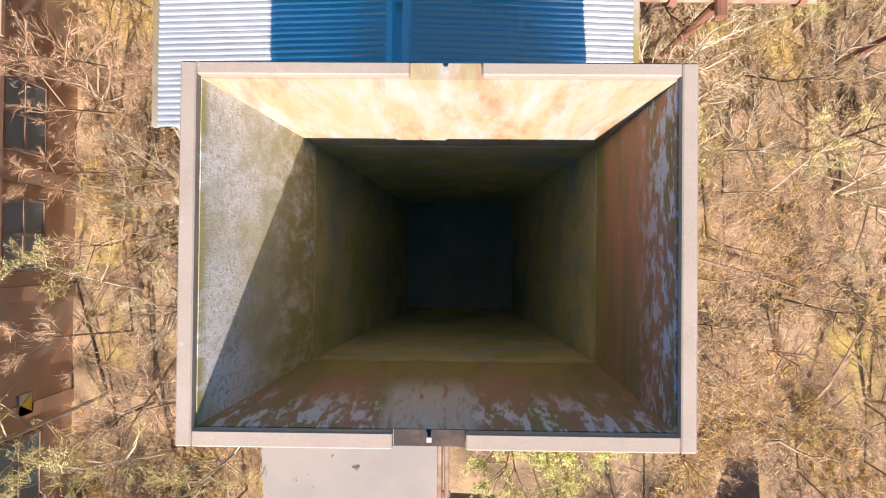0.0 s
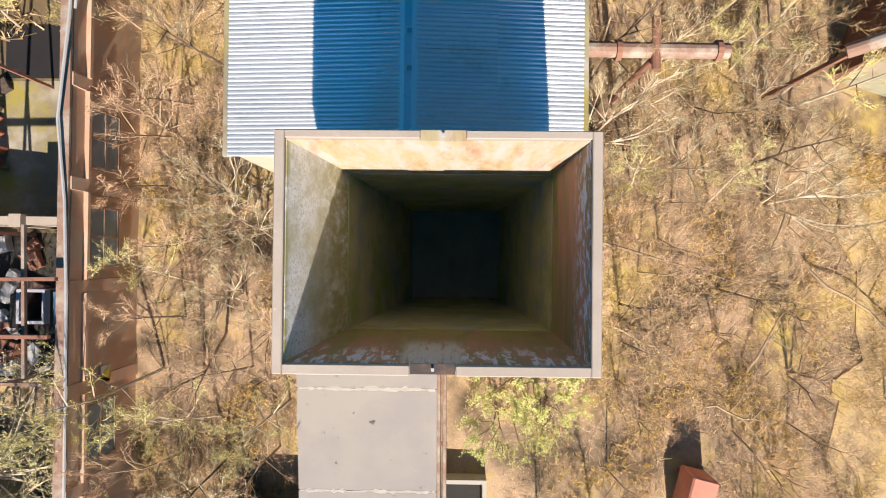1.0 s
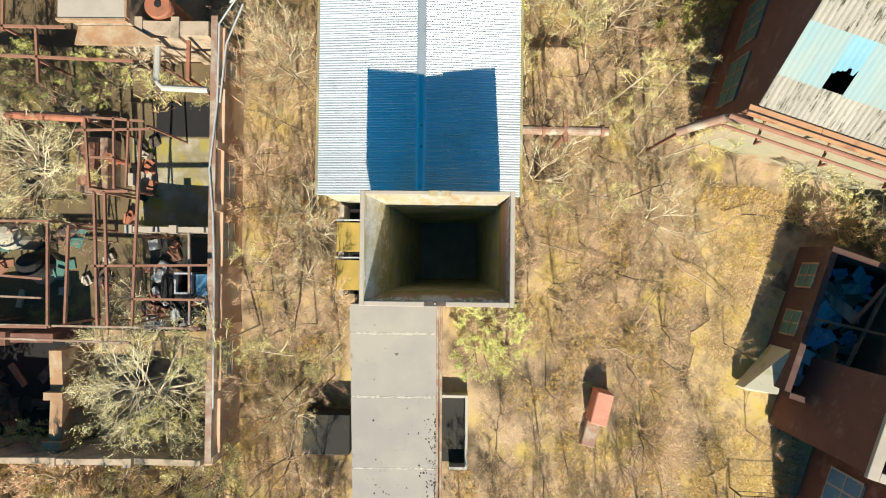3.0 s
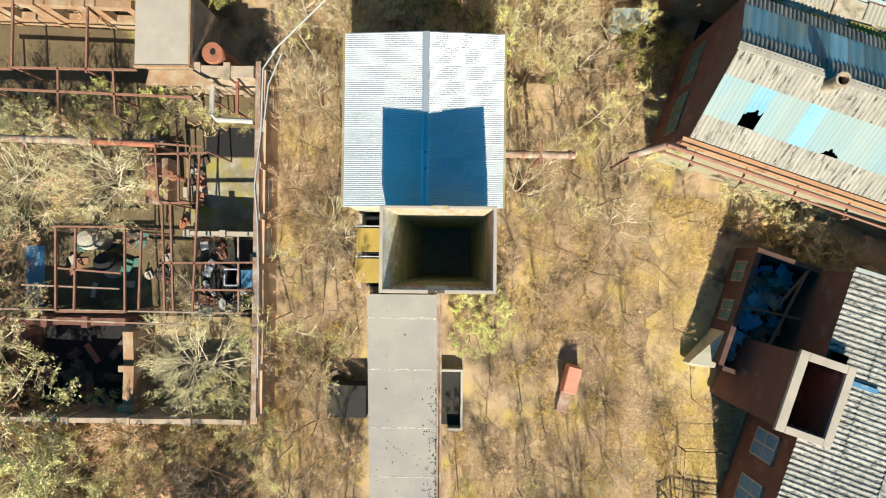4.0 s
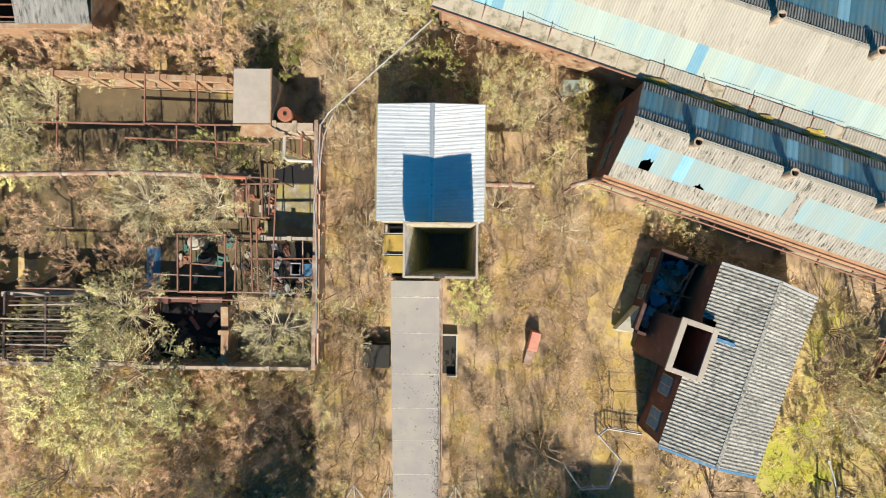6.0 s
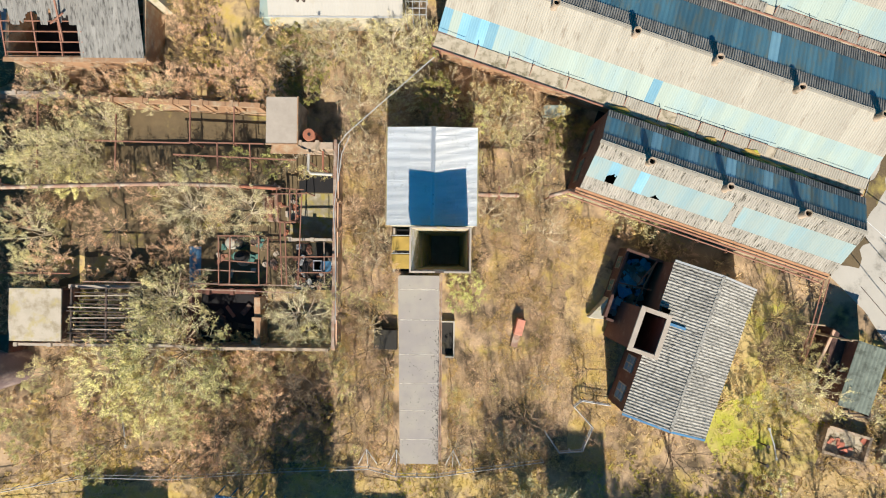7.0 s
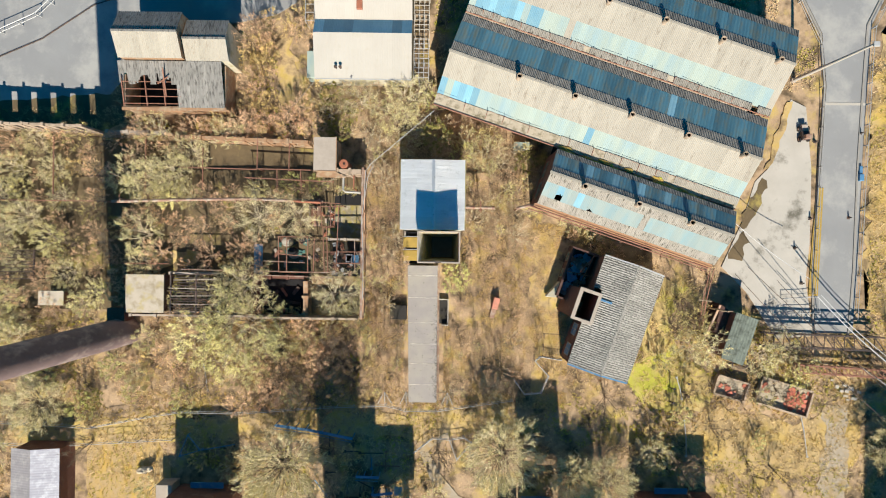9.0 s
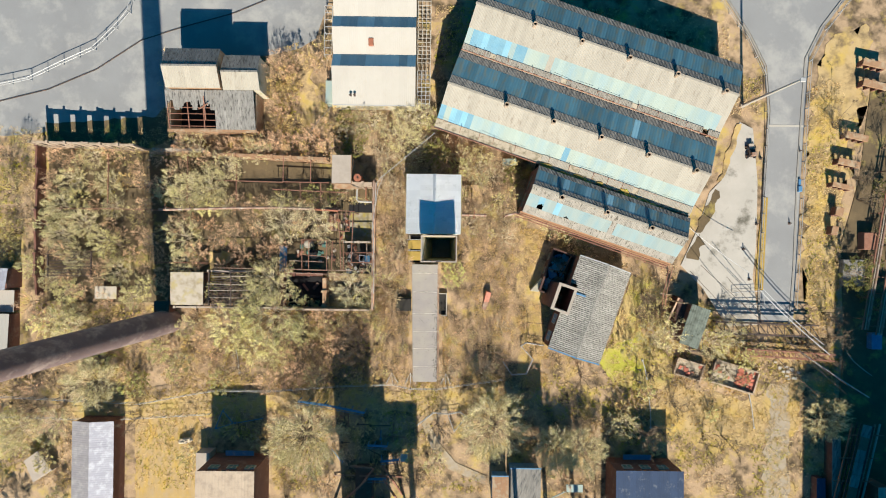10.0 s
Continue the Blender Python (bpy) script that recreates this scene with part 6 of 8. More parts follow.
g0 = [(-75.2, -39.2), (-72.6, -37.3), (-69.9, -40.9), (-73.4, -43.2)]
hexa(bm, [(x, y, -0.3) for x, y in g0], [(x, y, 2.2) for x, y in g0])
bevel(bm, 0.05)
one("concrete_block", bm, M["concrete"], "low concrete block half in scrub", "block")

# headframe remains south of the fence: steel legs, blue walkways, dark rooms
hf = thing("headframe", "rusted steel headframe with blue walkways", "headframe")
for x0, y0, x1, y1, z0, z1 in ((-15.5, -46, -11, -39, 0, 6), (-6.2, -46, -9.5, -38.5, 0, 6), (-15.5, -39, -11, -39, 5, 6), (-20, -50, -12, -40, 0, 9), (-5, -50, -9, -40, 0, 9), (-14, -41.5, -6, -41.5, 3, 3)):
    bm = bmesh.new()
    beam(bm, (x0, y0, z0), (x1, y1, z1), 0.3, 0.36)
    part("leg", bm, M["rust"], hf)
for x0, y0, x1, y1, z in ((-20.6, -28.4, -13.2, -29.8, 3.2), (-25.4, -27.8, -20.7, -28.4, 3.3), (-12.6, -36.0, -9.0, -36.1, 2.6), (-10.0, -39.0, -6.8, -38.6, 2.4), (-12.4, -42.2, -9.2, -42.2, 2.6)):
    bm = bmesh.new()
    beam(bm, (x0, y0, z), (x1, y1, z), 0.42, 0.1)
    for s in (-0.25, 0.25):
        tube(bm, [(x0, y0 + s, z + 0.9), (x1, y1 + s, z + 0.9)], 0.04, 6)
    for k in range(4):
        q = k / 3
        beam(bm, (x0 + (x1 - x0) * q, y0 + (y1 - y0) * q, -0.1), (x0 + (x1 - x0) * q, y0 + (y1 - y0) * q, z), 0.12, 0.12)
    part("walkway", bm, M["blue_paint"], hf, "blue steel walkway")
bm = bmesh.new()
box(bm, -14.8, -48, -0.2, -11.6, -40.2, 2.4)
bevel(bm, 0.04)
part("engine_base", bm, M["brick"], hf)
bm = bmesh.new()
box(bm, -6.5, -39.0, 2.2, -5.2, -37.6, 2.4)
part("platform", bm, M["steel"], hf)
# unseen tall block, its steps fitted to the shadow south of the fence
wh = thing("winding_house", "unseen tall block with a side gallery, shaped to cast its shadow", "building")
for nm, q in (("shaft_tower", (-16.4, -64, -0.3, -8.0, -53, 24)), ("head_room", (-16.8, -64, 24.01, -10.2, -54, 33)), ("side_gallery", (-7.99, -58, 16.8, -2.0, -53.0, 20.5)), ("gallery_leg", (-4.0, -57.5, -0.3, -3.0, -56.5, 16.79))):
    bm = bmesh.new()
    box(bm, *q)
    bevel(bm, 0.1)
    part(nm, bm, M["brick"], wh)
# second unseen block, raised on legs to place a separate rectangular shadow
wt = thing("winding_tower", "unseen raised block on legs, shaped to cast its shadow", "building")
bm = bmesh.new()
box(bm, 15.0, -60, 22, 21.8, -56, 29)
bevel(bm, 0.1)
part("head_house", bm, M["brick"], wt)
for x in (15.4, 21.4, 26.6):
    for y in (-59.7, -56.3):
        bm = bmesh.new()
        beam(bm, (x, y, -0.3), (x, y, 21.996 if x < 25 else 19.496), 0.5, 0.5)
        part("leg", bm, M["rust"], wt)
bm = bmesh.new()
box(bm, 21.81, -60, 19.5, 27.0, -56, 22.5)
bevel(bm, 0.1)
part("side_gallery", bm, M["brick"], wt)
# added out of view, sized so its shadow darkens the east edge
shade_block = thing("preparation_plant", "unseen tall dark block south of the site, added to shade the east edge", "building")
for nm, q in (("screen_house", (71.0, -80, 0.2, 110, -53, 27.5)), ("bunker_tower", (78, -80, 27.51, 112, -54, 43))):
    bm = bmesh.new()
    box(bm, *q)
    bevel(bm, 0.1)
    part(nm, bm, M["dark_steel"], shade_block)
simple_block("west_shed", "brick shed with a grey sheet roof at the compound edge", -100, -8.0, -77.4, -4.2, 4.2, M["lilac_roof"], M["brick"], 0.4, 0.8, 1.3)
simple_block("west_shed", "low shed with a white sheet roof at the compound edge", -100, -20.5, -77.5, -12.4, 3.2, M["white_roof"], M["brick"], 0.4, 0.6, 1.3)
simple_block("west_shed", "narrow white-roofed passage between two sheds", -100, -12.2, -77.6, -8.2, 1.8, M["white_roof"], M["brick"], 0.4, 0.2, 1.3)
# rusting frames and tanks on the dark ground at the east edge
for x0, y0, x1, y1 in ((79.5, -13.5, 84.5, 18), (82.0, -14.5, 86.0, 10)):
    t = thing("pipe_rack", "long rusty pipe rack on dark ground", "pipe rack")
    L = math.hypot(x1 - x0, y1 - y0)
    for o, r, mt in ((-0.5, 0.16, "rust"), (0.0, 0.1, "concrete"), (0.45, 0.2, "pipe_pink")):
        bm = bmesh.new()
        tube(bm, [(x0 + o, y0, 3.4), (x1 + o, y1, 3.4)], r, 8)
        part("pipe", bm, M[mt], t)
    for k in range(8):
        q = (k + 0.5) / 8
        x, y = x0 + (x1 - x0) * q, y0 + (y1 - y0) * q
        bm = bmesh.new()
        for o in (-0.8, 0.8):
            beam(bm, (x + o, y, 0.4), (x + o, y, 3.2), 0.14, 0.14)
        beam(bm, (x - 1.1, y, 3.12), (x + 1.1, y, 3.12), 0.16, 0.16)
        part("trestle", bm, M["rust"], t)
for x, y, w, d, h, mt in ((78.3, -3.0, 4.2, 5.0, 1.2, "dark_sheet"), (82.4, -15.8, 2.0, 3.0, 1.5, "blue_paint"), (81.0, 3.0, 2.6, 3.2, 2.0, "rust")):
    bm = bmesh.new()
    box(bm, x - w / 2, y - d / 2, 0.4, x + w / 2, y + d / 2, 0.6 + h)
    bevel(bm, 0.08)
    one("settling_tank", bm, M[mt], "low weathered steel settling tank on dark ground", "tank", group="settling tanks")


# ---- fences ----
def fence(label, pts, h=1.8, gap=2.4, rails=3, post=0.045, material=None, mesh_mat=None, thick=0.045):
    f = thing("fence", label, "fence")
    material = material or M["steel"]
    pm = None
    for (x0, y0), (x1, y1) in zip(pts, pts[1:]):
        L = math.hypot(x1 - x0, y1 - y0)
        n = max(1, round(L / gap))
        for i in range(n + 1):
            x, y = x0 + (x1 - x0) * i / n, y0 + (y1 - y0) * i / n
            if pm is None:
                bm = bmesh.new()
                beam(bm, (0, 0, -0.2), (0, 0, h + 0.05), post * 2, post * 2)
                ob = part("post", bm, material, f)
                pm = ob.data
            else:
                ob = new("post", pm)
                ob.parent = f
            ob.matrix_basis = pose(x, y, ground_z(x, y), random.uniform(-2, 2), random.uniform(-2, 2), 0)
        for k in range(rails):
            z = h * (k + 1) / rails
            rail_bm = bmesh.new()
            tube(rail_bm, [(x0, y0, ground_z(x0, y0) + z), ((x0 + x1) / 2, (y0 + y1) / 2, ground_z((x0 + x1) / 2, y0) + z - 0.04), (x1, y1, ground_z(x1, y1) + z)], thick * (0.75 if k < rails - 1 else 1.2), 4)
            part("rail", rail_bm, mesh_mat or material, f)
    return f


fence("galvanised fence curving along the south side of the site", [(-81, -28), (-66, -28.6), (-55, -29), (-47, -27.4), (-40.5, -26.3), (-31, -26.4), (-18.4, -25.3), (-7.8, -24.8), (-4.6, -25.6), (0.2, -25.6), (4.5, -24.9), (9.3, -24.2), (12.5, -23.7)], 2.0, 2.6, 2, 0.04, None, None, 0.045)
fence("second line of galvanised fence beside the path", [(-81, -31.6), (-60.3, -31.9), (-50, -31.2), (-41.5, -30.6)], 1.8, 2.6, 2, 0.04, None, None, 0.045)
fence("pale steel enclosure rails by the duct end", [(20.0, -17.4), (16.7, -16.9), (15.8, -17.6), (18.0, -20.0), (16.8, -22.8), (14.1, -23.0), (12.5, -20.7)], 1.3, 1.6, 2, 0.06, None, None, 0.07)
fence("bent pale steel rails at the path head", [(-3.6, -32.6), (-0.6, -30.2), (2.2, -30.4), (4.5, -30.0), (5.8, -30.9), (3.4, -33.6), (2.2, -30.5)], 1.2, 1.8, 2, 0.06, None, None, 0.06)
fence("galvanised fence along the yard edge", [(-84, 29.6), (-77, 31.2), (-71, 34.2), (-65, 37), (-61, 41), (-58.5, 44), (-57.5, 49)], 2.0, 3.2, 2, 0.06, None, None, 0.06)
bm = bmesh.new()
tube(bm, [(-86, 26.5, 0.22), (-74, 29.6, 0.22), (-65, 33.5, 0.22), (-56.5, 39.2, 0.22), (-48, 42, 0.22), (-39, 44.6, 0.22), (-30, 48.5, 0.22)], 0.11, 6)
one("ground_cable", bm, M["dark_steel"], "thick dark cable lying across the asphalt yard", "cable")
fence("roadside wire fence on steel posts", [(60.9, -6), (61.4, 8), (61.9, 24), (61.4, 34), (58, 41), (53, 48)], 1.2, 3.4, 2, 0.06)
fence("roadside wire fence on steel posts", [(67.9, -10), (68.6, 4), (69.2, 18), (69.6, 28), (70.2, 37), (73.2, 43), (78.2, 49.5)], 1.2, 3.4, 2, 0.06)
fence("short rails on the apron", [(55.5, -7), (61, -6.6), (61.3, -9.2), (56, -9.4)], 1.2, 1.8, 2)
fence("tubular rails west of the brick stack", [(20.0, -13.3), (17.2, -13.2), (17.0, -16.8), (20.4, -17.2)], 1.4, 2.0, 2, 0.03, M["dark_steel"], None, 0.026)
for x0, x1 in ((-5.9, -3.9), (-9.5, -7.2), (0.8, 2.6)):
    bm = bmesh.new()
    tube(bm, [(x0, -25.0, 0), ((x0 + x1) / 2, -22.7, 1.6), (x1, -25.0, 0)], 0.07, 6)
    tube(bm, [((x0 + x1) / 2, -22.7, 1.6), ((x0 + x1) / 2, -25.2, 0)], 0.04, 6)
    one("fence_brace", bm, M["steel"], "raking steel brace behind the fence", "brace", group="fence braces")
bm = bmesh.new()
for p, q in (((-41, -33.5), (-39.6, -30.0)), ((-39.6, -30.0), (-37.6, -32.4)), ((-37.6, -32.4), (-41, -33.5)), ((-37.4, -32.4), (-32.0, -31.4))):
    tube(bm, [(*p, 1.2), (*q, 1.2)], 0.08, 6)
    tube(bm, [(*p, 0.0), (*p, 1.2)], 0.06, 6)
one("blue_barrier", bm, M["blue_paint"], "blue tubular steel barrier", "barrier")

# ---- masts, gantries and small things to the east ----
mast = thing("light_mast", "tall pale steel light mast beside the road", "mast", (57.3, 28.2, 0.5))
bm = bmesh.new()
tube(bm, [(0, 0, 0), (0.55, 0.1, 9), (1.1, 0.2, 18.0)], [0.3, 0.24, 0.17], 12)
part("pole", bm, M["white_roof"], mast)
bm = bmesh.new()
tube(bm, [(-0.02, 0, -0.2), (0, 0, 0.5)], [0.5, 0.42], 12)
part("foot", bm, M["concrete"], mast)
bm = bmesh.new()
box(bm, 0.85, -0.15, 17.9, 1.7, 0.55, 18.15)
bevel(bm, 0.05)
part("lamp_head", bm, M["steel"], mast)


def truss(name, label, p, q, z, h, d, material, legs=True, n=10):
    t = thing(name, label, "gantry")
    p, q = Vector((*p, 0)), Vector((*q, 0))
    u = (q - p).normalized()
    s = Vector((-u.y, u.x, 0)) * d / 2
    L = (q - p).length
    for a in (s, -s):
        for zz in (z, z + h):
            bm = bmesh.new()
            beam(bm, p + a + Vector((0, 0, zz)), q + a + Vector((0, 0, zz)), 0.2, 0.2)
            part("chord", bm, material, t)
    for i in range(n):
        a, b = p + u * L * i / n, p + u * L * (i + 1) / n
        bm = bmesh.new()
        beam(bm, a + s + Vector((0, 0, z + h)), b - s + Vector((0, 0, z + h)), 0.13, 0.13)
        beam(bm, a + s + Vector((0, 0, z)), b + s + Vector((0, 0, z + h)), 0.08, 0.08)
        beam(bm, a - s + Vector((0, 0, z + h)), a + s + Vector((0, 0, z + h)), 0.1, 0.1)
        part("brace", bm, material, t)
    if legs:
        for k in (0.04, 0.5, 0.96):
            for a in (s, -s):
                bm = bmesh.new()
                b = p + u * L * k + a
                beam(bm, (b.x, b.y, ground_z(b.x, b.y) - 0.2), (b.x, b.y, z - 0.07), 0.16, 0.16)
                part("leg", bm, material, t)
    return t


truss("lattice_gantry", "dark lattice steel gantry over the road end", (51.2, -13.4), (70.2, -13.9), 2.6, 1.2, 2.1, M["dark_steel"], True, 12)
truss("lattice_gantry", "rusty lattice gantry beside the ruined sheds", (57.0, -18.0), (74.0, -18.9), 1.8, 0.9, 1.2, M["rust"], True, 16)
for p, q in (((44.5, -3.0, 8), (70, -26, 5)), ((46.5, -2.0, 8), (72, -22, 5)), ((52, -4, 6), (78, -28, 5)), ((55, -9, 6), (80, -27, 5))):
    bm = bmesh.new()
    a, b = Vector(p), Vector(q)
    tube(bm, [a + (b - a) * k / 8 - Vector((0, 0, 2.0 * math.sin(math.pi * k / 8))) for k in range(9)], 0.045, 4)
    one("overhead_wire", bm, M["dark_steel"], "slack overhead wire between factory and gantry", "wire", group="overhead wires")
bm = bmesh.new()
tube(bm, [(-1.0, 20.8, 8.5), (-5.6, 17.0, 7.6), (-10.9, 12.9, 5.6)], 0.05, 6)
one("overhead_cable", bm, M["steel"], "pale cable from the factory corner to the compound wall", "cable")
post = thing("utility_pole", "wooden utility pole with a cross arm and wires", "pole", (43.6, -8.8, 0.5))
bm = bmesh.new()
tube(bm, [(0, 0, 0), (0.05, 0.05, 7.5)], [0.16, 0.11], 8)
part("pole", bm, M["bark"], post)
bm = bmesh.new()
beam(bm, (-0.9, 0.05, 7.0), (0.9, 0.05, 7.0), 0.12, 0.12)
part("cross_arm", bm, M["bark"], post)
eh = simple_block("brick_hut", "brick hut with a green-grey mossy sheet roof", 0, -7.4, 3.6, 0, 4.4, M["mossy_sheet"], M["brick"], 0.5, 0.1, 1.0)
eh.matrix_basis = pose(46.0, -9.0, 1.0, 0, 0, SKEW)
bm = bmesh.new()
hexa(bm, [(44.2, -7.6, 0.3), (46.2, -8.9, 0.3), (45.0, -13.6, 0.3), (43.2, -12.2, 0.3)], [(44.5, -7.9, 3.4), (46.0, -9.0, 3.4), (44.9, -13.2, 3.4), (43.6, -12.2, 3.4)])
one("brick_pier", bm, M["brick_shaded"], "dark leaning brick wall beside the hut", "wall")
rnd = random.Random(12)
rs = thing("ruined_shed", "roofless sheds with broken red tiles", "ruin")
for cx, cy, w, d, rot in ((47.2, -21.5, 5.2, 3.0, -16), (55.8, -22.8, 8.4, 4.2, -16)):
    for u, v, lx, ly in ((0, -d / 2, w, 0.3), (0, d / 2, w, 0.3), (-w / 2, 0, 0.3, d - 0.31), (w / 2, 0, 0.3, d - 0.31)):
        bm = bmesh.new()
        box(bm, u - lx / 2, v - ly / 2, 0.3, u + lx / 2, v + ly / 2, 1.7 + rnd.uniform(-0.3, 0.2))
        part("wall", bm, M["pink_strip"], rs, m=pose(cx, cy, 0, 0, 0, rot))
    bm = bmesh.new()
    box(bm, -w / 2 + 0.16, -d / 2 + 0.16, 0.3, w / 2 - 0.16, d / 2 - 0.16, 0.9)
    part("rubble_floor", bm, M["cream_strip"], rs, m=pose(cx, cy, 0, 0, 0, rot))
    for i in range(46 if w > 6 else 7):
        bm = bmesh.new()
        s = rnd.uniform(0.2, 0.5)
        box(bm, -s, -s * 0.7, 0, s, s * 0.7, 0.05)
        u, v = rnd.uniform(-w / 2 + 0.4, w / 2 - 0.3) , rnd.uniform(-d / 2 + 0.4, d / 2 - 0.4)
        if w > 6 and rnd.random() < 0.85:
            u = 0.8 + abs(u) * 0.8
        part("broken_tile", bm, M["red_tile"], rs, m=pose(cx, cy, 0, 0, 0, rot) @ pose(u, v, 0.92 + rnd.uniform(0, 0.2), rnd.uniform(-15, 15), rnd.uniform(-15, 15), rnd.uniform(0, 90)))
# red-brown concrete stands east of the road
for i, (x, y, w, d) in enumerate(((79.5, 36.8, 4.6, 1.2), (79.5, 32.9, 4.8, 1.3), (76.2, 23.0, 4.2, 1.2), (74.7, 18.0, 4.2, 1.2), (73.6, 13.6, 4.0, 0.9), (74.2, 8.6, 1.4, 1.6), (73.4, 5.0, 1.2, 1.6))):
    b = thing("concrete_stand", "red-brown concrete stand on legs", "stand", (x, y, 0.6), -12, group="concrete stands")
    bm = bmesh.new()
    box(bm, 0, -d / 2, 2.0, w, d / 2, 2.3)
    bevel(bm, 0.03)
    part("slab", bm, M["brick_pale"], b)
    for k in range(4):
        bm = bmesh.new()
        box(bm, 0.2 + k * (w - 0.7) / 3, -d / 2 + 0.05, -0.2, 0.5 + k * (w - 0.7) / 3, d / 2 - 0.05, 1.996)
        part("leg", bm, M["brick"], b)
# tractor-like machine on the apron
tr = thing("dumper", "small dark dumper truck parked on the apron", "dumper", (58.9, 19.6, 0.7), 4)
bm = bmesh.new()
box(bm, -0.6, -1.0, 0.45, 0.6, 0.4, 1.2)
bevel(bm, 0.06)
part("body", bm, M["dark_steel"], tr)
bm = bmesh.new()
box(bm, -0.5, 0.45, 0.6, 0.5, 1.5, 1.0)
bevel(bm, 0.05)
part("skip", bm, M["concrete"], tr)
bm = bmesh.new()
box(bm, -0.5, -0.9, 1.25, 0.5, -0.2, 2.0)
bevel(bm, 0.08)
part("cab", bm, M["pipe_pink"], tr)
for x in (-0.7, 0.7):
    for y in (-0.8, 0.9):
        bm = bmesh.new()
        tube(bm, [(x - 0.14, y, 0.4), (x + 0.14, y, 0.4)], 0.42, 16)
        wheel = part("tyre", bm, M["black"], tr)
        bm = bmesh.new()
        tube(bm, [(x - 0.17, y, 0.4), (x + 0.17, y, 0.4)], 0.2, 12)
        part("rim", bm, M["pipe_pink"], wheel)
bm = bmesh.new()
box(bm, 68.0, 12.2, 0.7, 68.7, 13.3, 1.4)
box(bm, 68.1, 13.35, 0.7, 68.6, 14.6, 1.2)
bevel(bm, 0.05)
one("water_barrier", bm, M["blue_paint"], "blue and white plastic barrier by the kerb", "barrier")
for x, y in ((61.0, 18.5), (60.2, 6.0), (58.8, -4.5), (57.7, 1.2), (66.5, 6.2), (68.4, 20)):
    bm = bmesh.new()
    tube(bm, [(0, 0, 0), (0, 0, 0.9)], [0.14, 0.1], 10)
    box(bm, -0.25, -0.25, 0, 0.25, 0.25, 0.08)
    one("bollard", bm, M["dark_steel"], "short dark bollard on a square foot", "bollard", group="bollards", m=pose(x, y, ground_z(x, y) + 0.1))
# long dark conveyor at the south-east
cv = truss("conveyor", "long dark covered conveyor on trestles", (78.2, -30.5), (71.5, -60), 4.0, 1.0, 2.4, M["dark_steel"], True, 14)
for i in range(13):
    bm = bmesh.new()
    k, k2 = i / 13, (i + 0.97) / 13
    beam(bm, (78.2 - 6.7 * k, -30.5 - 29.5 * k, 5.2 + 0.02 * (i % 3)), (78.2 - 6.7 * k2, -30.5 - 29.5 * k2, 5.2 + 0.02 * (i % 2)), 1.7, 0.08)
    part("cover_sheet", bm, M["rust" if i % 4 == 1 else "dark_sheet"], cv)
for o, mt in ((-2.2, "rust"), (2.0, "pipe_pink"), (2.9, "white_roof")):
    bm = bmesh.new()
    tube(bm, [(78.2 + o, -30.5, 4.2), (71.5 + o, -60, 4.2)], 0.18, 8)
    part("side_pipe", bm, M[mt], cv)
for x0, y0, x1, y1, z, mt, lab in ((79.6, -41.5, 82.2, -56, 6.0, "white_roof", "white sheet roof over the conveyor drive"), (73.0, -33.5, 74.6, -48, 3.2, "dark_sheet", "dark sheet roof of a low gallery"), (70.4, -41.0, 72.0, -50, 2.8, "blue_roof", "blue sheet roof of a pump hut")):
    simple_block("drive_house", lab, x0, y1, x1, y0, z, M[mt], M["brick"], 0.4, 0.3, 1.0)
for i in range(7):
    bm = bmesh.new()
    y = -32.5 - i * 4.2
    x = 78.2 - 6.7 * (-30.5 - y) / 29.5
    beam(bm, (x - 3.4, y, 4.6), (x + 3.8, y, 4.6), 0.18, 0.2)
    part("cross_beam", bm, M["rust"], cv)
# red tank in the scrub east of the stack
rt = thing("rusty_tank", "rusty red oblong tank lying in the grass", "tank", (9.35, -8.4, 0), -14)
bm = bmesh.new()
box(bm, -0.48, -0.95, 0.1, 0.48, 0.95, 1.5)
bevel(bm, 0.06)
part("shell", bm, M["salmon"], rt)
bm = bmesh.new()
box(bm, -0.4, -2.5, -0.1, 0.4, -0.98, 0.5)
bevel(bm, 0.05)
part("skirt", bm, M["pipe_pink"], rt)
for y in (-0.7, 0.7):
    bm = bmesh.new()
    box(bm, -0.55, y - 0.08, -0.15, 0.55, y + 0.08, 0.14)
    part("foot", bm, M["rust"], rt)
# pits on both sides of the duct
pit = thing("brick_pit", "small walled pit with a pale rim beside the duct", "pit")
for b in ((0.25, -8.0, 1.75, -7.85), (1.6, -12.0, 1.75, -8.004), (0.7, -12.15, 1.75, -12.004)):
    bm = bmesh.new()
    box(bm, b[0], b[1], -0.2, b[2], b[3], 0.75)
    part("rim", bm, M["white_roof"], pit)
bm = bmesh.new()
box(bm, 0.2, -11.9, -0.2, 1.55, -8.1, 0.06)
part("floor", bm, M["soil"], pit)
bm = bmesh.new()
box(bm, -7.7, -11.2, -0.2, -5.0, -8.9, 1.4)
bevel(bm, 0.04)
one("concrete_box", bm, M["soil"], "low dark mossy concrete box against the duct", "box")
# pipe stubs east of the fan house
pe = thing("pipe_stub", "rusty pipe stub with a flanged tee", "pipe")
bm = bmesh.new()
tube(bm, [(3.7, 6.65, 5.2), (8.6, 6.6, 5.2)], 0.24, 12)
part("pipe", bm, M["pipe_pink"], pe)
for x in (5.2, 8.2):
    bm = bmesh.new()
    tube(bm, [(x, 6.62, 5.2), (x + 0.16, 6.62, 5.2)], 0.32, 12)
    part("flange", bm, M["rust"], pe)
bm = bmesh.new()
tube(bm, [(6.4, 6.0, 5.3), (6.4, 7.6, 5.3)], 0.14, 10)
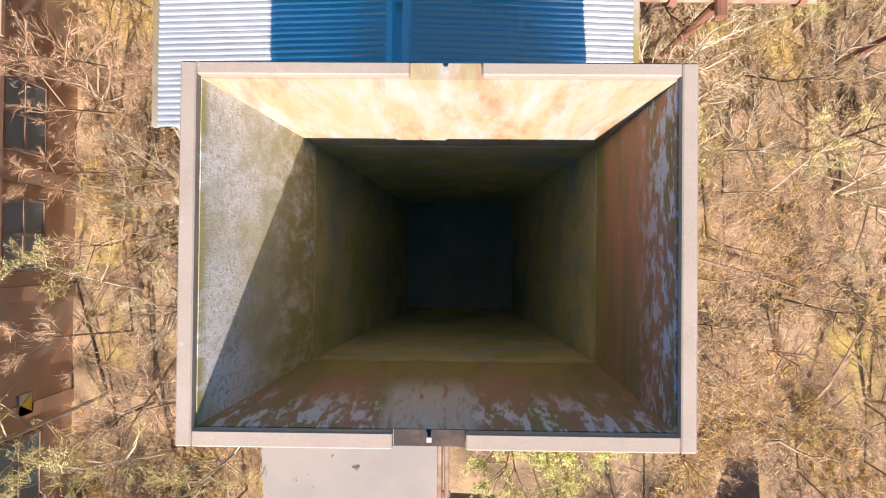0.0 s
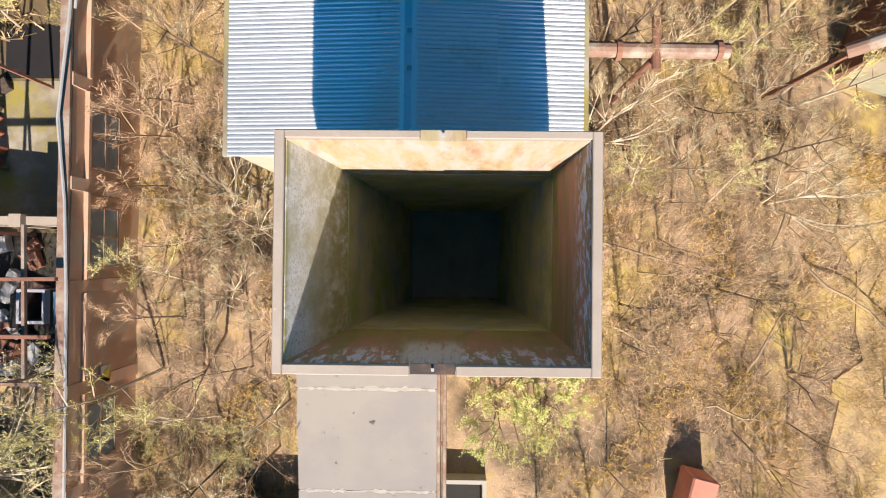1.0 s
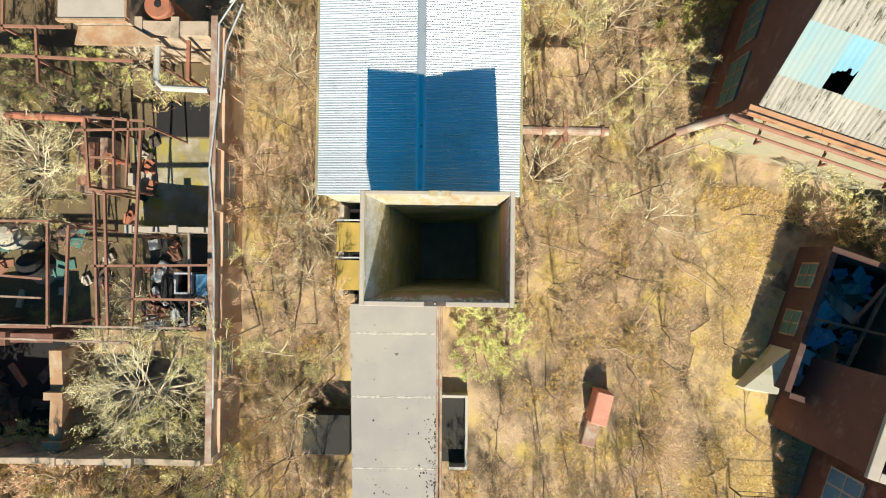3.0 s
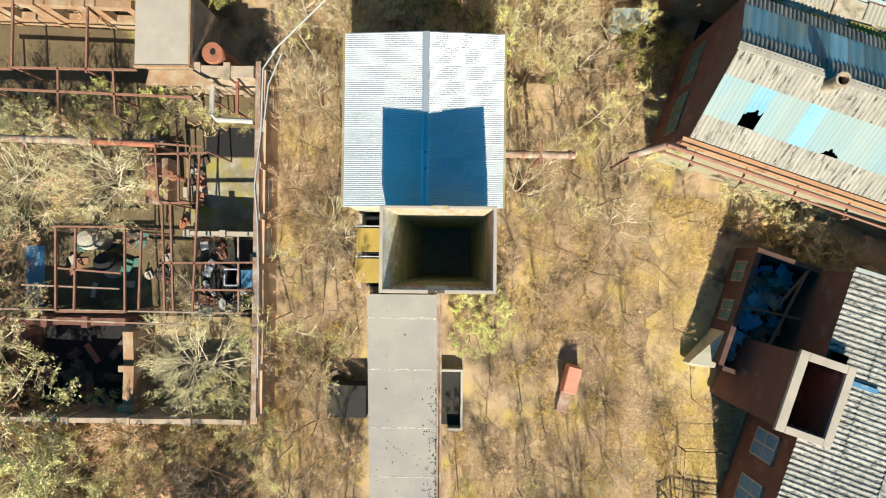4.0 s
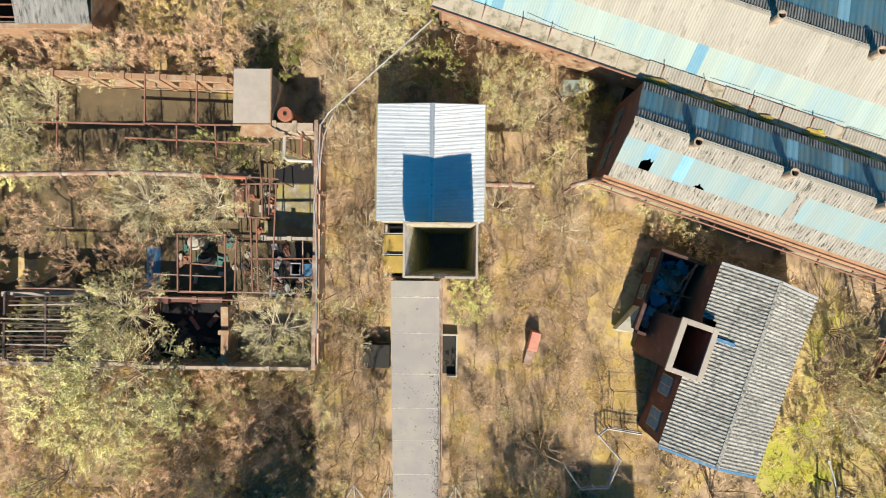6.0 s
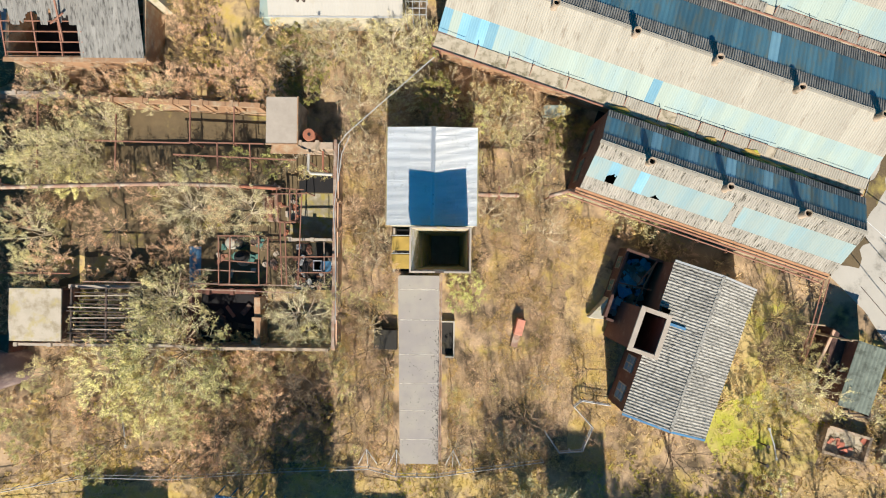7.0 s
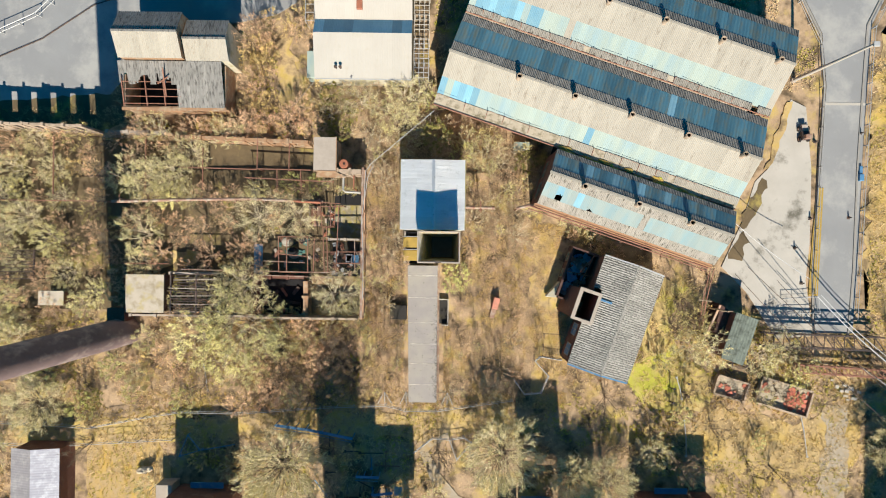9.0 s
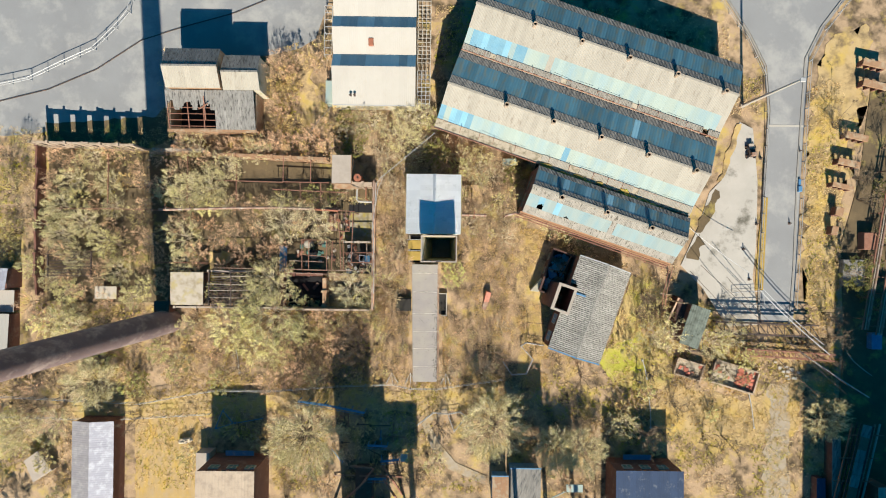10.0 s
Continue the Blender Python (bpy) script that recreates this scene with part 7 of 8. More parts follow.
tube(bm, [(6.4, 6.4, -0.1), (6.4, 6.4, 5.2)], 0.12, 10)
part("tee", bm, M["rust"], pe)
pe = thing("pipe_run", "pale pink pipe running to the factory eave", "pipe")
bm = bmesh.new()
tube(bm, [(12.0, 6.5, 5.4), (14.0, 7.0, 6.6), (14.6, 6.6, 7.8)], 0.22, 12)
part("pipe", bm, M["pipe_pink"], pe)
bm = bmesh.new()
beam(bm, (12.2, 6.5, -0.1), (12.2, 6.5, 5.2), 0.14, 0.14)
part("post", bm, M["rust"], pe)
bm = bmesh.new()
box(bm, 11.9, 16.5, -0.1, 14.4, 17.6, 1.9)
bevel(bm, 0.04)
one("flat_shelter", bm, M["cyan_sheet"], "low shelter with a pale blue-white top", "shelter")
bm = bmesh.new()
beam(bm, (-20.8, 27, 0.3), (-25.2, 21.8, 0.3), 0.14, 0.14)
one("fallen_pole", bm, M["concrete"], "pale fallen pole in the grass", "pole")


# ---- from the plan's tilted grid to level ground ----
def settle(ob):
    """Each thing keeps its shape; its place moves from the plan's grid, which leans by a degree, to the level one."""
    pts = [o.matrix_world @ Vector(c) for o in (ob, *ob.children_recursive) if o.type == "MESH" for c in o.bound_box]
    if not pts:
        return
    x0, x1 = min(p.x for p in pts), max(p.x for p in pts)
    y0, y1 = min(p.y for p in pts), max(p.y for p in pts)
    zt = min(max(p.z for p in pts), 13.0) if ob.name != "chimney" else 0.0
    cx, cy = (x0 + x1) / 2, (y0 + y1) / 2
    if ob.name.startswith(("yard", "road", "fan_")) or ob.name == "factory":
        dz = 0.0
    else:
        dz = -0.016 * cx - 0.0243 * cy + 1.3 * smooth_step(15, 46, cx) - ground_z(cx, cy)
    ob.location.x += 0.016 * (zt - 20) + cx * dz / 119
    ob.location.y += 0.0243 * (zt - 20) + cy * dz / 119


bpy.context.view_layer.update()
for ob in [o for o in scene.objects if o.parent is None and o.type in ("MESH", "EMPTY") and o.name not in ("ground", "fan_stack")]:
    settle(ob)
bpy.context.view_layer.update()


# ---- fields, tracks and small things set out on the level ground ----
turf("field", [(-61, -32.6), (-45.5, -32.0), (-43.4, -37), (-43.8, -60), (-57, -60), (-57.2, -34)], M["field"], "field of mown golden-tan grass", 0.05, 0.5)
turf("track", [(62.6, -24.9), (66.2, -24.6), (66.6, -32), (65.6, -60), (61.0, -60), (62.0, -36)], M["path"], "rutted track of grey rubble and dirt", 0.06, 1.4)
bm = bmesh.new()
for k, (a, b, c) in enumerate(((0.9, 0.55, 0.7), (0.7, 0.5, 0.5), (0.6, 0.4, 0.35))):
    st = bmesh.ops.create_icosphere(bm, subdivisions=2, radius=1.0)["verts"]
    for v in st:
        f = 1 + 0.4 * noise.noise(v.co * 1.6 + Vector((k * 7, 0, 0)))
        v.co = Vector((v.co.x * a * f - 0.6 + 0.7 * k, v.co.y * b * f + 0.25 * (k - 1), v.co.z * c * f + 0.55 + 0.25 * k))
one("tree_stump", bm, M["bark_pale"], "pale uprooted tree stump lying in the field", "stump", m=pose(-47.2, -36.6, 0.0))
bm = bmesh.new()
wob = random.Random(31)
for k in range(16):
    x, y = wob.gauss(0, 1.0), wob.gauss(0, 0.6)
    box(bm, x - wob.uniform(0.1, 0.5), y - wob.uniform(0.1, 0.3), 0.0, x + wob.uniform(0.1, 0.5), y + wob.uniform(0.1, 0.3), wob.uniform(0.1, 0.5))
one("sheeting_heap", bm, M["white_roof"], "heap of crumpled white sheeting by the gantry", "heap", m=pose(66.2, -22.0, 0.62, 0, 0, -8))
for x0, y0, x1, y1, z, mt, lab in ((58.4, -25.2, 59.8, -33.0, 0.85, "steel", "pale pole lying beside the track"), (38.5, -20.5, 39.4, -24.0, 0.8, "steel", "pale pole lying in the grass"), (39.8, -27.5, 40.2, -33.2, 0.9, "steel", "thin pale pole lying by the brick block"), (-38.2, -19.5, -37.6, -23.8, 0.35, "steel", "pale pole leaning in the scrub")):
    bm = bmesh.new()
    tube(bm, [(x0, y0, z), ((x0 + x1) / 2 + 0.1, (y0 + y1) / 2, z + 0.06), (x1, y1, z - 0.05)], [0.09, 0.09, 0.07], 6)
    box(bm, x0 - 0.15, y0 - 0.15, z - 0.5, x0 + 0.15, y0 + 0.15, z + 0.1)
    box(bm, x1 - 0.15, y1 - 0.15, z - 0.5, x1 + 0.15, y1 + 0.15, z + 0.02)
    one("fallen_pole", bm, M[mt], lab, "pole")
for x, y in ((37.5, -22.2), (40.0, -21.2), (40.0, -23.2), (37.4, -24.4), (37.9, -27.5)):
    bm = bmesh.new()
    beam(bm, (0, 0, -0.3), (0.05, 0.02, 1.9), 0.16, 0.16)
    box(bm, -0.16, -0.16, 1.88, 0.22, 0.2, 1.96)
    one("gate_post", bm, M["dark_steel"], "short dark steel gate post in the grass", "post", group="gate posts", m=pose(x, y, ground_z(x, y), 0, 4, x * 40))
for (x0, y0, z0), (x1, y1, z1), r in (((57.4, -6.6, 7.0), (71.6, -18.4, 4.6), 0.09), ((58.0, -6.4, 7.0), (70.4, -16.6, 4.8), 0.06), ((56.0, -4.0, 7.4), (44.0, 4.5, 8.0), 0.05), ((66.5, -17.8, 3.4), (80.0, -26.5, 3.0), 0.1), ((75.5, -18.2, 3.4), (80.5, -22.5, 3.0), 0.05)):
    bm = bmesh.new()
    a, b = Vector((x0, y0, z0)), Vector((x1, y1, z1))
    tube(bm, [a + (b - a) * k / 8 - Vector((0, 0, 1.0 * math.sin(math.pi * k / 8))) for k in range(9)], r, 5)
    one("pale_cable", bm, M["steel"], "pale sagging cable across the apron", "cable", group="pale cables")
# twin steel pole with rungs, coping and stair frame at the brick hut
tw = thing("ladder_mast", "leaning twin-pole steel mast with rungs and a cross arm", "mast")
for o in (-0.28, 0.28):
    bm = bmesh.new()
    tube(bm, [(42.4 + o, -12.7, 0.4), (40.7 + o, -7.6, 6.0), (41.4 + o, -2.6, 7.0)], [0.09, 0.08, 0.06], 7)
    part("pole", bm, M["rust"], tw)
for k in range(11):
    q = (k + 0.5) / 11
    bm = bmesh.new()
    tube(bm, [(42.1 - 1.7 * q, -12.7 + 5.1 * q, 0.4 + 5.6 * q), (42.7 - 1.7 * q, -12.7 + 5.1 * q, 0.4 + 5.6 * q)], 0.035, 5)
    part("rung", bm, M["rust"], tw)
bm = bmesh.new()
beam(bm, (39.7, -7.5, 6.05), (41.8, -7.7, 6.05), 0.14, 0.14)
part("cross_arm", bm, M["bark"], tw)
cp = thing("hut_coping", "pale timber coping along the leaning brick wall", "coping")
bm = bmesh.new()
beam(bm, (43.9, -8.4, 4.2), (41.7, -13.2, 4.2), 0.3, 0.2)
part("beam", bm, M["brick_lightened"], cp)
for x, y in ((43.8, -8.6), (41.8, -13.0)):
    bm = bmesh.new()
    beam(bm, (x, y, 0.3), (x, y, 4.1), 0.2, 0.2)
    part("post", bm, M["brick_shaded"], cp)
sf = thing("stair_frame", "dark blue steel stair frame beside the brick hut", "steel frame")
for z in (0.9, 2.5):
    for p, q in (((46.7, -16.0), (49.1, -16.0)), ((49.1, -16.0), (49.1, -18.5)), ((49.1, -18.5), (46.7, -18.5)), ((46.7, -18.5), (46.7, -16.0)), ((46.7, -16.0), (49.1, -18.5))):
        bm = bmesh.new()
        beam(bm, (*p, z), (*q, z), 0.14, 0.16)
        part("rail", bm, M["dark_steel"], sf)
for p in ((46.7, -16.0), (49.1, -16.0), (49.1, -18.5), (46.7, -18.5)):
    bm = bmesh.new()
    beam(bm, (*p, 0.3), (*p, 2.42), 0.14, 0.14)
    part("post", bm, M["dark_steel"], sf)
# collapsed rails and debris in the shade south of the fence
deb = random.Random(44)
for i in range(22):
    bm = bmesh.new()
    L = deb.uniform(1.2, 4.0)
    beam(bm, (-L / 2, 0, 0.25), (L / 2, 0, 0.25 + deb.uniform(0, 0.5)), 0.14, 0.12)
    box(bm, -L / 2 - 0.2, -0.2, 0.0, -L / 2 + 0.2, 0.2, 0.22)
    x, y = deb.uniform(-19, -8), deb.uniform(-43, -31)
    one("steel_debris", bm, M[deb.choice(["rust", "dark_steel", "dark_steel", "pipe_pink", "blue_paint"])], "rusty steel section lying in the shade", "debris", group="steel debris", m=pose(x, y, 0.0, 0, 0, deb.choice((0, 90, 88, 3, deb.uniform(0, 180)))))


# ---- vegetation ----
def strip_mesh(name, verts, faces, material):
    me = bpy.data.meshes.new(name)
    v = np.asarray(verts, dtype=np.float32).reshape(-1, 3)
    n = len(faces[0])
    f = np.asarray(faces, dtype=np.int32)
    me.vertices.add(len(v))
    me.vertices.foreach_set("co", v.ravel())
    me.loops.add(f.size)
    me.loops.foreach_set("vertex_index", f.ravel())
    me.polygons.add(len(f))
    me.polygons.foreach_set("loop_start", np.arange(0, f.size, n, dtype=np.int32))
    me.update()
    me.validate()
    me.materials.append(material)
    return me


def ribbons(p, q, w0, w1, rng):
    """Flat twigs from p that taper to a point at q, each turned roughly sunward so that it renders brighter."""
    n = len(p)
    d = q - p
    d /= np.linalg.norm(d, axis=1, keepdims=True) + 1e-9
    s = np.cross(d, rng.normal(size=(n, 3)) * 0.45 + np.array([0.05, -0.5, 0.85]))
    s /= np.linalg.norm(s, axis=1, keepdims=True) + 1e-9
    w = (w0 + w1) / 2
    v = np.stack([p - s * w / 2, p + s * w / 2, q], axis=1).reshape(-1, 3)
    return v, np.arange(3 * n).reshape(-1, 3)


def leaves(c, size, rng, slim=0.55, along=None):
    """Small three-cornered leaves round the points c; slim ones are buds and twiglets that lie along their twig."""
    n = len(c)
    nn = rng.normal(size=(n, 3)) * 0.7 + np.array([0.05, -0.5, 0.8])     # leaves set facing the sun, which brightens the crowns
    nn /= np.linalg.norm(nn, axis=1, keepdims=True)
    a = np.cross(nn, rng.normal(size=(n, 3)))
    if along is not None:
        a = a / (np.linalg.norm(a, axis=1, keepdims=True) + 1e-9) * 0.8 + along
        nn = np.cross(np.cross(a, nn), a)
        nn /= np.linalg.norm(nn, axis=1, keepdims=True) + 1e-9
    a /= np.linalg.norm(a, axis=1, keepdims=True) + 1e-9
    b = np.cross(nn, a)
    s = size * rng.uniform(0.6, 1.4, size=(n, 1))
    v = np.stack([c - a * s - b * s * slim * 0.5, c + b * s * slim, c + a * s - b * s * slim * 0.5], axis=1).reshape(-1, 3)
    return v, np.arange(3 * n).reshape(-1, 3)


def grow(rng, start, direction, length, n, spread, lift, droop=0.0):
    """n shoots along a limb: their starts and ends."""
    k = rng.uniform(0.25, 1.0, size=(n, 1))
    p = start + direction * length * k
    d = direction + rng.normal(size=(n, 3)) * spread + np.array([0, 0, lift])
    d /= np.linalg.norm(d, axis=1, keepdims=True)
    return p, d, (1.15 - 0.6 * k)


def twiggery(root, rng, P, Q, D, twigs, twig_w, twig_m, lift):
    """Shoots from P to Q, each with side twigs; returns the starts and ends of the twigs."""
    v1, f1 = ribbons(P, Q, twig_w * 1.7, twig_w * 0.9, rng)
    rep = np.repeat(np.arange(len(P)), twigs)
    k = rng.uniform(0.15, 1.0, size=(len(rep), 1))
    p = P[rep] + (Q[rep] - P[rep]) * k
    ln = np.linalg.norm(Q[rep] - P[rep], axis=1, keepdims=True)
    d = D[rep] + rng.normal(size=(len(rep), 3)) * 0.6 + np.array([0, 0, lift * 0.6])
    d /= np.linalg.norm(d, axis=1, keepdims=True)
    q = p + d * np.clip(ln * rng.uniform(0.35, 0.9, size=(len(rep), 1)), 0.12, 0.7)
    v2, f2 = ribbons(p, q, twig_w * 0.9, twig_w * 0.5, rng)
    me = strip_mesh("branchwork", np.concatenate([v1, v2]), np.concatenate([f1, f2 + len(v1)]), twig_m)
    t = tagged(new("branchwork", me), kind="stuff")
    t.parent = root
    return rep, p, q


def crown_of(root, rng, c, height, leaf_size, leaf_m, slim):
    along = None
    if slim < 0.5:
        along = c - np.array([0, 0, 0.3 * height])
        along /= np.linalg.norm(along, axis=1, keepdims=True) + 1e-9
    v, f = leaves(c, leaf_size, rng, slim, along)
    o = tagged(new("crown", strip_mesh("crown", v, f, leaf_m)), kind="stuff")
    o.parent = root


def make_tree(name, label, category, seed, height, radius, stems, limbs, shoots, twigs, leaf_n, leaf_size, bark, twig_m, leaf_m, twig_w=0.016, lift=0.25, stem_lean=0.12, start=0.25, slim=0.55):
    """A slender tree: upright stems with limbs, a mass of fine twigs and a few buds."""
    rng = np.random.default_rng(seed)
    root = thing(name, label, category)
    bm = bmesh.new()
    P, Q, L2 = [], [], []
    for s in range(stems):
        lean = rng.normal(size=2) * stem_lean
        base = np.array([rng.normal() * 0.12 * (stems > 1), rng.normal() * 0.12 * (stems > 1), 0.0])
        h = height * rng.uniform(0.8, 1.05)
        tip = base + np.array([lean[0] * h, lean[1] * h, h])
        mid = (base + tip) / 2 + np.append(rng.normal(size=2) * 0.03 * h, 0)
        r0 = 0.006 * height + 0.012 / stems
        stem = tube(bm, [base - (0, 0, 0.2), base + (mid - base) * 0.5, mid, (mid + tip) / 2, tip], [r0 * 1.25, r0, r0 * 0.75, r0 * 0.4, 0.008], 5)
        if s == 0:
            root_ring = stem[0]
        else:
            bm.faces.new((root_ring[s % 5], stem[0][0], stem[0][1]))     # stems share one stool under the ground
        stem_v = [v for r in stem for v in r]
        nl = max(3, limbs // stems)
        for i in range(nl):
            k = start + (1 - start) * (i + rng.uniform(0, 1)) / nl
            b = base + (mid - base) * min(k * 2, 1) + (tip - mid) * max(k * 2 - 1, 0)
            az = i * 2.4 + rng.uniform(-0.5, 0.5)
            up = rng.uniform(0.25, 0.9) + 0.5 * k
            d = np.array([math.cos(az), math.sin(az), up])
            d /= np.linalg.norm(d)
            ln = radius * (1.25 - 0.75 * k) * rng.uniform(0.7, 1.2)
            e = b + d * ln + np.array([0, 0, 0.08 * ln])
            rl = r0 * 0.62 * (1.1 - 0.6 * k)
            m = b + d * ln * 0.5 + rng.normal(size=3) * 0.04 * ln
            limb = tube(bm, [b, m, e], [rl, rl * 0.6, 0.006], 3, caps=False)
            near = min(stem_v, key=lambda v: (v.co - limb[0][0].co).length_squared)
            bm.faces.new((near, limb[0][0], limb[0][1]))     # the root of the limb
            p, dd, kk = grow(rng, b, d, ln, shoots, 0.55, lift)
            q = p + dd * (ln * 0.5 * kk * rng.uniform(0.5, 1.1, size=(shoots, 1)))
            P.append(p)
            Q.append(q)
            L2.append(dd)
    part("trunk", bm, bark, root)
    P, Q, L2 = np.concatenate(P), np.concatenate(Q), np.concatenate(L2)
    rep, p, q = twiggery(root, rng, P, Q, L2, twigs, twig_w, twig_m, lift)
    if leaf_n:
        wt = np.exp(3.2 * q[:, 2] / height + 2.0 * np.hypot(q[:, 0], q[:, 1]) / radius)     # buds crowd the outside
        idx = rng.choice(len(q), leaf_n, p=wt / wt.sum())
        c = p[idx] + (q[idx] - p[idx]) * rng.uniform(0.2, 1.05, size=(leaf_n, 1)) + rng.normal(size=(leaf_n, 3)) * leaf_size * 0.8
        crown_of(root, rng, c, height, leaf_size, leaf_m, slim)
    root["radius"] = radius
    return root


def make_dome(name, label, category, seed, height, radius, stems, limbs, shoots, twigs, leaf_n, leaf_size, bark, twig_m, leaf_m, twig_w=0.016, lift=0.2, stem_lean=0.2, slim=0.5, clump=1.5, ragged=0.32, wander=0.05):
    """A round-headed tree: bowed limbs that radiate to an uneven dome, with leaves in separate clumps at their ends."""
    rng = np.random.default_rng(seed)
    root = thing(name, label, category)
    bm = bmesh.new()
    P, Q, D = [], [], []
    r0 = 0.011 * height + 0.02
    rings_, bases = [], []
    for s in range(stems):
        az = 2 * math.pi * (s + rng.uniform(-0.3, 0.3)) / stems
        out = stem_lean * radius * rng.uniform(0.3, 1.0) * (stems > 1)
        top = np.array([math.cos(az) * out, math.sin(az) * out, height * rng.uniform(0.42, 0.6)])
        foot = top * np.array([0.15, 0.15, 0.0])
        st = tube(bm, [foot - (0, 0, 0.2), foot * 0.6 + top * 0.4, top], [r0 * 1.2 / stems ** 0.35, r0 / stems ** 0.35, r0 * 0.6 / stems ** 0.35], 5)
        if s:
            bm.faces.new((rings_[0][0][s % 5], st[0][0], st[0][1]))     # stems share one stool under the ground
        rings_.append(st)
        bases.append((foot, top))
    for i in range(limbs):
        z = 0.02 + 0.98 * (i + 0.5) / limbs
        az = i * 2.39996 + rng.uniform(-0.25, 0.25)
        u = np.array([math.cos(az) * math.sqrt(1 - z * z), math.sin(az) * math.sqrt(1 - z * z), z])
        g = 0.9 + ragged * noise.noise((u[0] * 2.2 + seed, u[1] * 2.2, u[2] * 2.2)) + rng.uniform(-0.12, 0.1)
        end = u * g * np.array([radius * 1.08, radius * 1.08, height * 0.5]) + np.array([0, 0, height * 0.5])
        s = max(range(stems), key=lambda k: float(np.dot(bases[k][1][:2], u[:2])) + rng.uniform(0, 0.3 * radius))
        foot, top = bases[s]
        b = foot + (top - foot) * (0.55 + 0.45 * z)
        w = end - b
        ln = float(np.linalg.norm(w))
        bow = np.array([w[0], w[1], 0]) * 0.16 - np.array([0, 0, 0.05 * ln]) * (1 - z) + rng.normal(size=3) * wander * ln
        m1, m2 = b + w * 0.36 + bow * 0.8, b + w * 0.7 + bow * 0.7 + rng.normal(size=3) * wander * 0.7 * ln
        rl = r0 * 0.5 * rng.uniform(0.6, 1.0)
        limb = tube(bm, [b, m1, m2, end], [rl, rl * 0.7, rl * 0.42, 0.008], 3, caps=False)
        near = min((v for r in rings_[s] for v in r), key=lambda v: (v.co - limb[0][0].co).length_squared)
        bm.faces.new((near, limb[0][0], limb[0][1]))     # the root of the limb
        k = rng.uniform(0.3, 1.0, size=(shoots, 1)) ** 0.8
        pp = np.where(k < 0.7, m1 + (m2 - m1) * (k - 0.36) / 0.34, m2 + (end - m2) * (k - 0.7) / 0.3)
        dd = w / ln + rng.normal(size=(shoots, 3)) * (0.45 + 3 * wander) + np.array([0, 0, lift]) + u * 0.3
        dd /= np.linalg.norm(dd, axis=1, keepdims=True)
        P.append(pp)
        Q.append(pp + dd * (ln * 0.34 * (1.25 - 0.65 * k) * rng.uniform(0.5, 1.1, size=(shoots, 1))))
        D.append(dd)
    part("trunk", bm, bark, root)
    P, Q, D = np.concatenate(P), np.concatenate(Q), np.concatenate(D)
    rep, p, q = twiggery(root, rng, P, Q, D, twigs, twig_w, twig_m, lift)
    if leaf_n:
        f = 2.6 / radius
        full = np.array([max(0.04, 0.45 + 1.3 * noise.noise((x * f + seed, y * f, z * f)) + 0.7 * noise.noise((x * f * 2.5, y * f * 2.5 + seed, z * f))) for x, y, z in Q]) ** clump
        wt = full[rep] * np.exp(1.6 * q[:, 2] / height + 1.2 * np.hypot(q[:, 0], q[:, 1]) / radius)     # leaves gather in clumps on the outside
        idx = rng.choice(len(q), leaf_n, p=wt / wt.sum())
        c = p[idx] + (q[idx] - p[idx]) * rng.uniform(0.3, 1.1, size=(leaf_n, 1)) + rng.normal(size=(leaf_n, 3)) * leaf_size * 0.9
        crown_of(root, rng, c, height, leaf_size, leaf_m, slim)
    root["radius"] = radius
    return root


KINDS = {}


def kind(key, n, maker, *args, **kw):
    KINDS[key] = [maker(args[0], args[1], args[2], 100 * len(KINDS) + i, *args[3:], **kw) for i in range(n)]


B = M
kind("birch", 5, make_tree, "birch_sapling", "slender leafless birch with fine brown twigs", "tree", 6.0, 1.8, 1, 12, 8, 10, 700, 0.09, B["bark_dark"], B["twig"], B["twig"], twig_w=0.012, slim=0.06)
kind("birch_pink", 4, make_tree, "birch_sapling", "slender leafless birch with pinkish twigs", "tree", 5.4, 1.7, 1, 12, 8, 10, 700, 0.09, B["bark"], B["twig_pink"], B["twig_pink"], twig_w=0.012, slim=0.06)
kind("birch_olive", 3, make_tree, "birch_sapling", "slender birch with an olive-yellow haze of twigs", "tree", 5.6, 1.8, 1, 12, 8, 9, 2400, 0.042, B["bark_pale"], B["twig_green"], B["bud_grey"], twig_w=0.017, slim=0.2)
kind("scrub", 4, make_dome, "scrub_tree", "bushy scrub tree with pale twigs and straw buds", "tree", 4.4, 1.9, 3, 22, 8, 8, 1900, 0.045, B["bark_pale"], B["twig_pale"], B["twig_pale"], stem_lean=0.35, twig_w=0.014, slim=0.14)
kind("scrub_tan", 3, make_dome, "scrub_tree", "bushy leafless scrub tree with pinkish-brown twigs", "tree", 4.4, 1.9, 3, 20, 8, 9, 900, 0.07, B["bark"], B["twig_pink"], B["twig_pink"], stem_lean=0.35, twig_w=0.012, slim=0.1)
kind("willow", 3, make_dome, "willow_bush", "willow bush in yellow-green spring leaf", "bush", 4.0, 2.1, 5, 26, 8, 6, 7000, 0.042, B["bark"], B["twig_green"], B["bud_bright"], stem_lean=0.4, slim=0.5, clump=0.6)
kind("hawthorn", 3, make_dome, "hawthorn_tree", "rounded hawthorn in grey-green young leaf", "tree", 4.6, 2.3, 3, 30, 8, 6, 5000, 0.05, B["bark_pale"], B["twig_pale"], B["bud_grey"], stem_lean=0.3, twig_w=0.024, slim=0.5, wander=0.1)
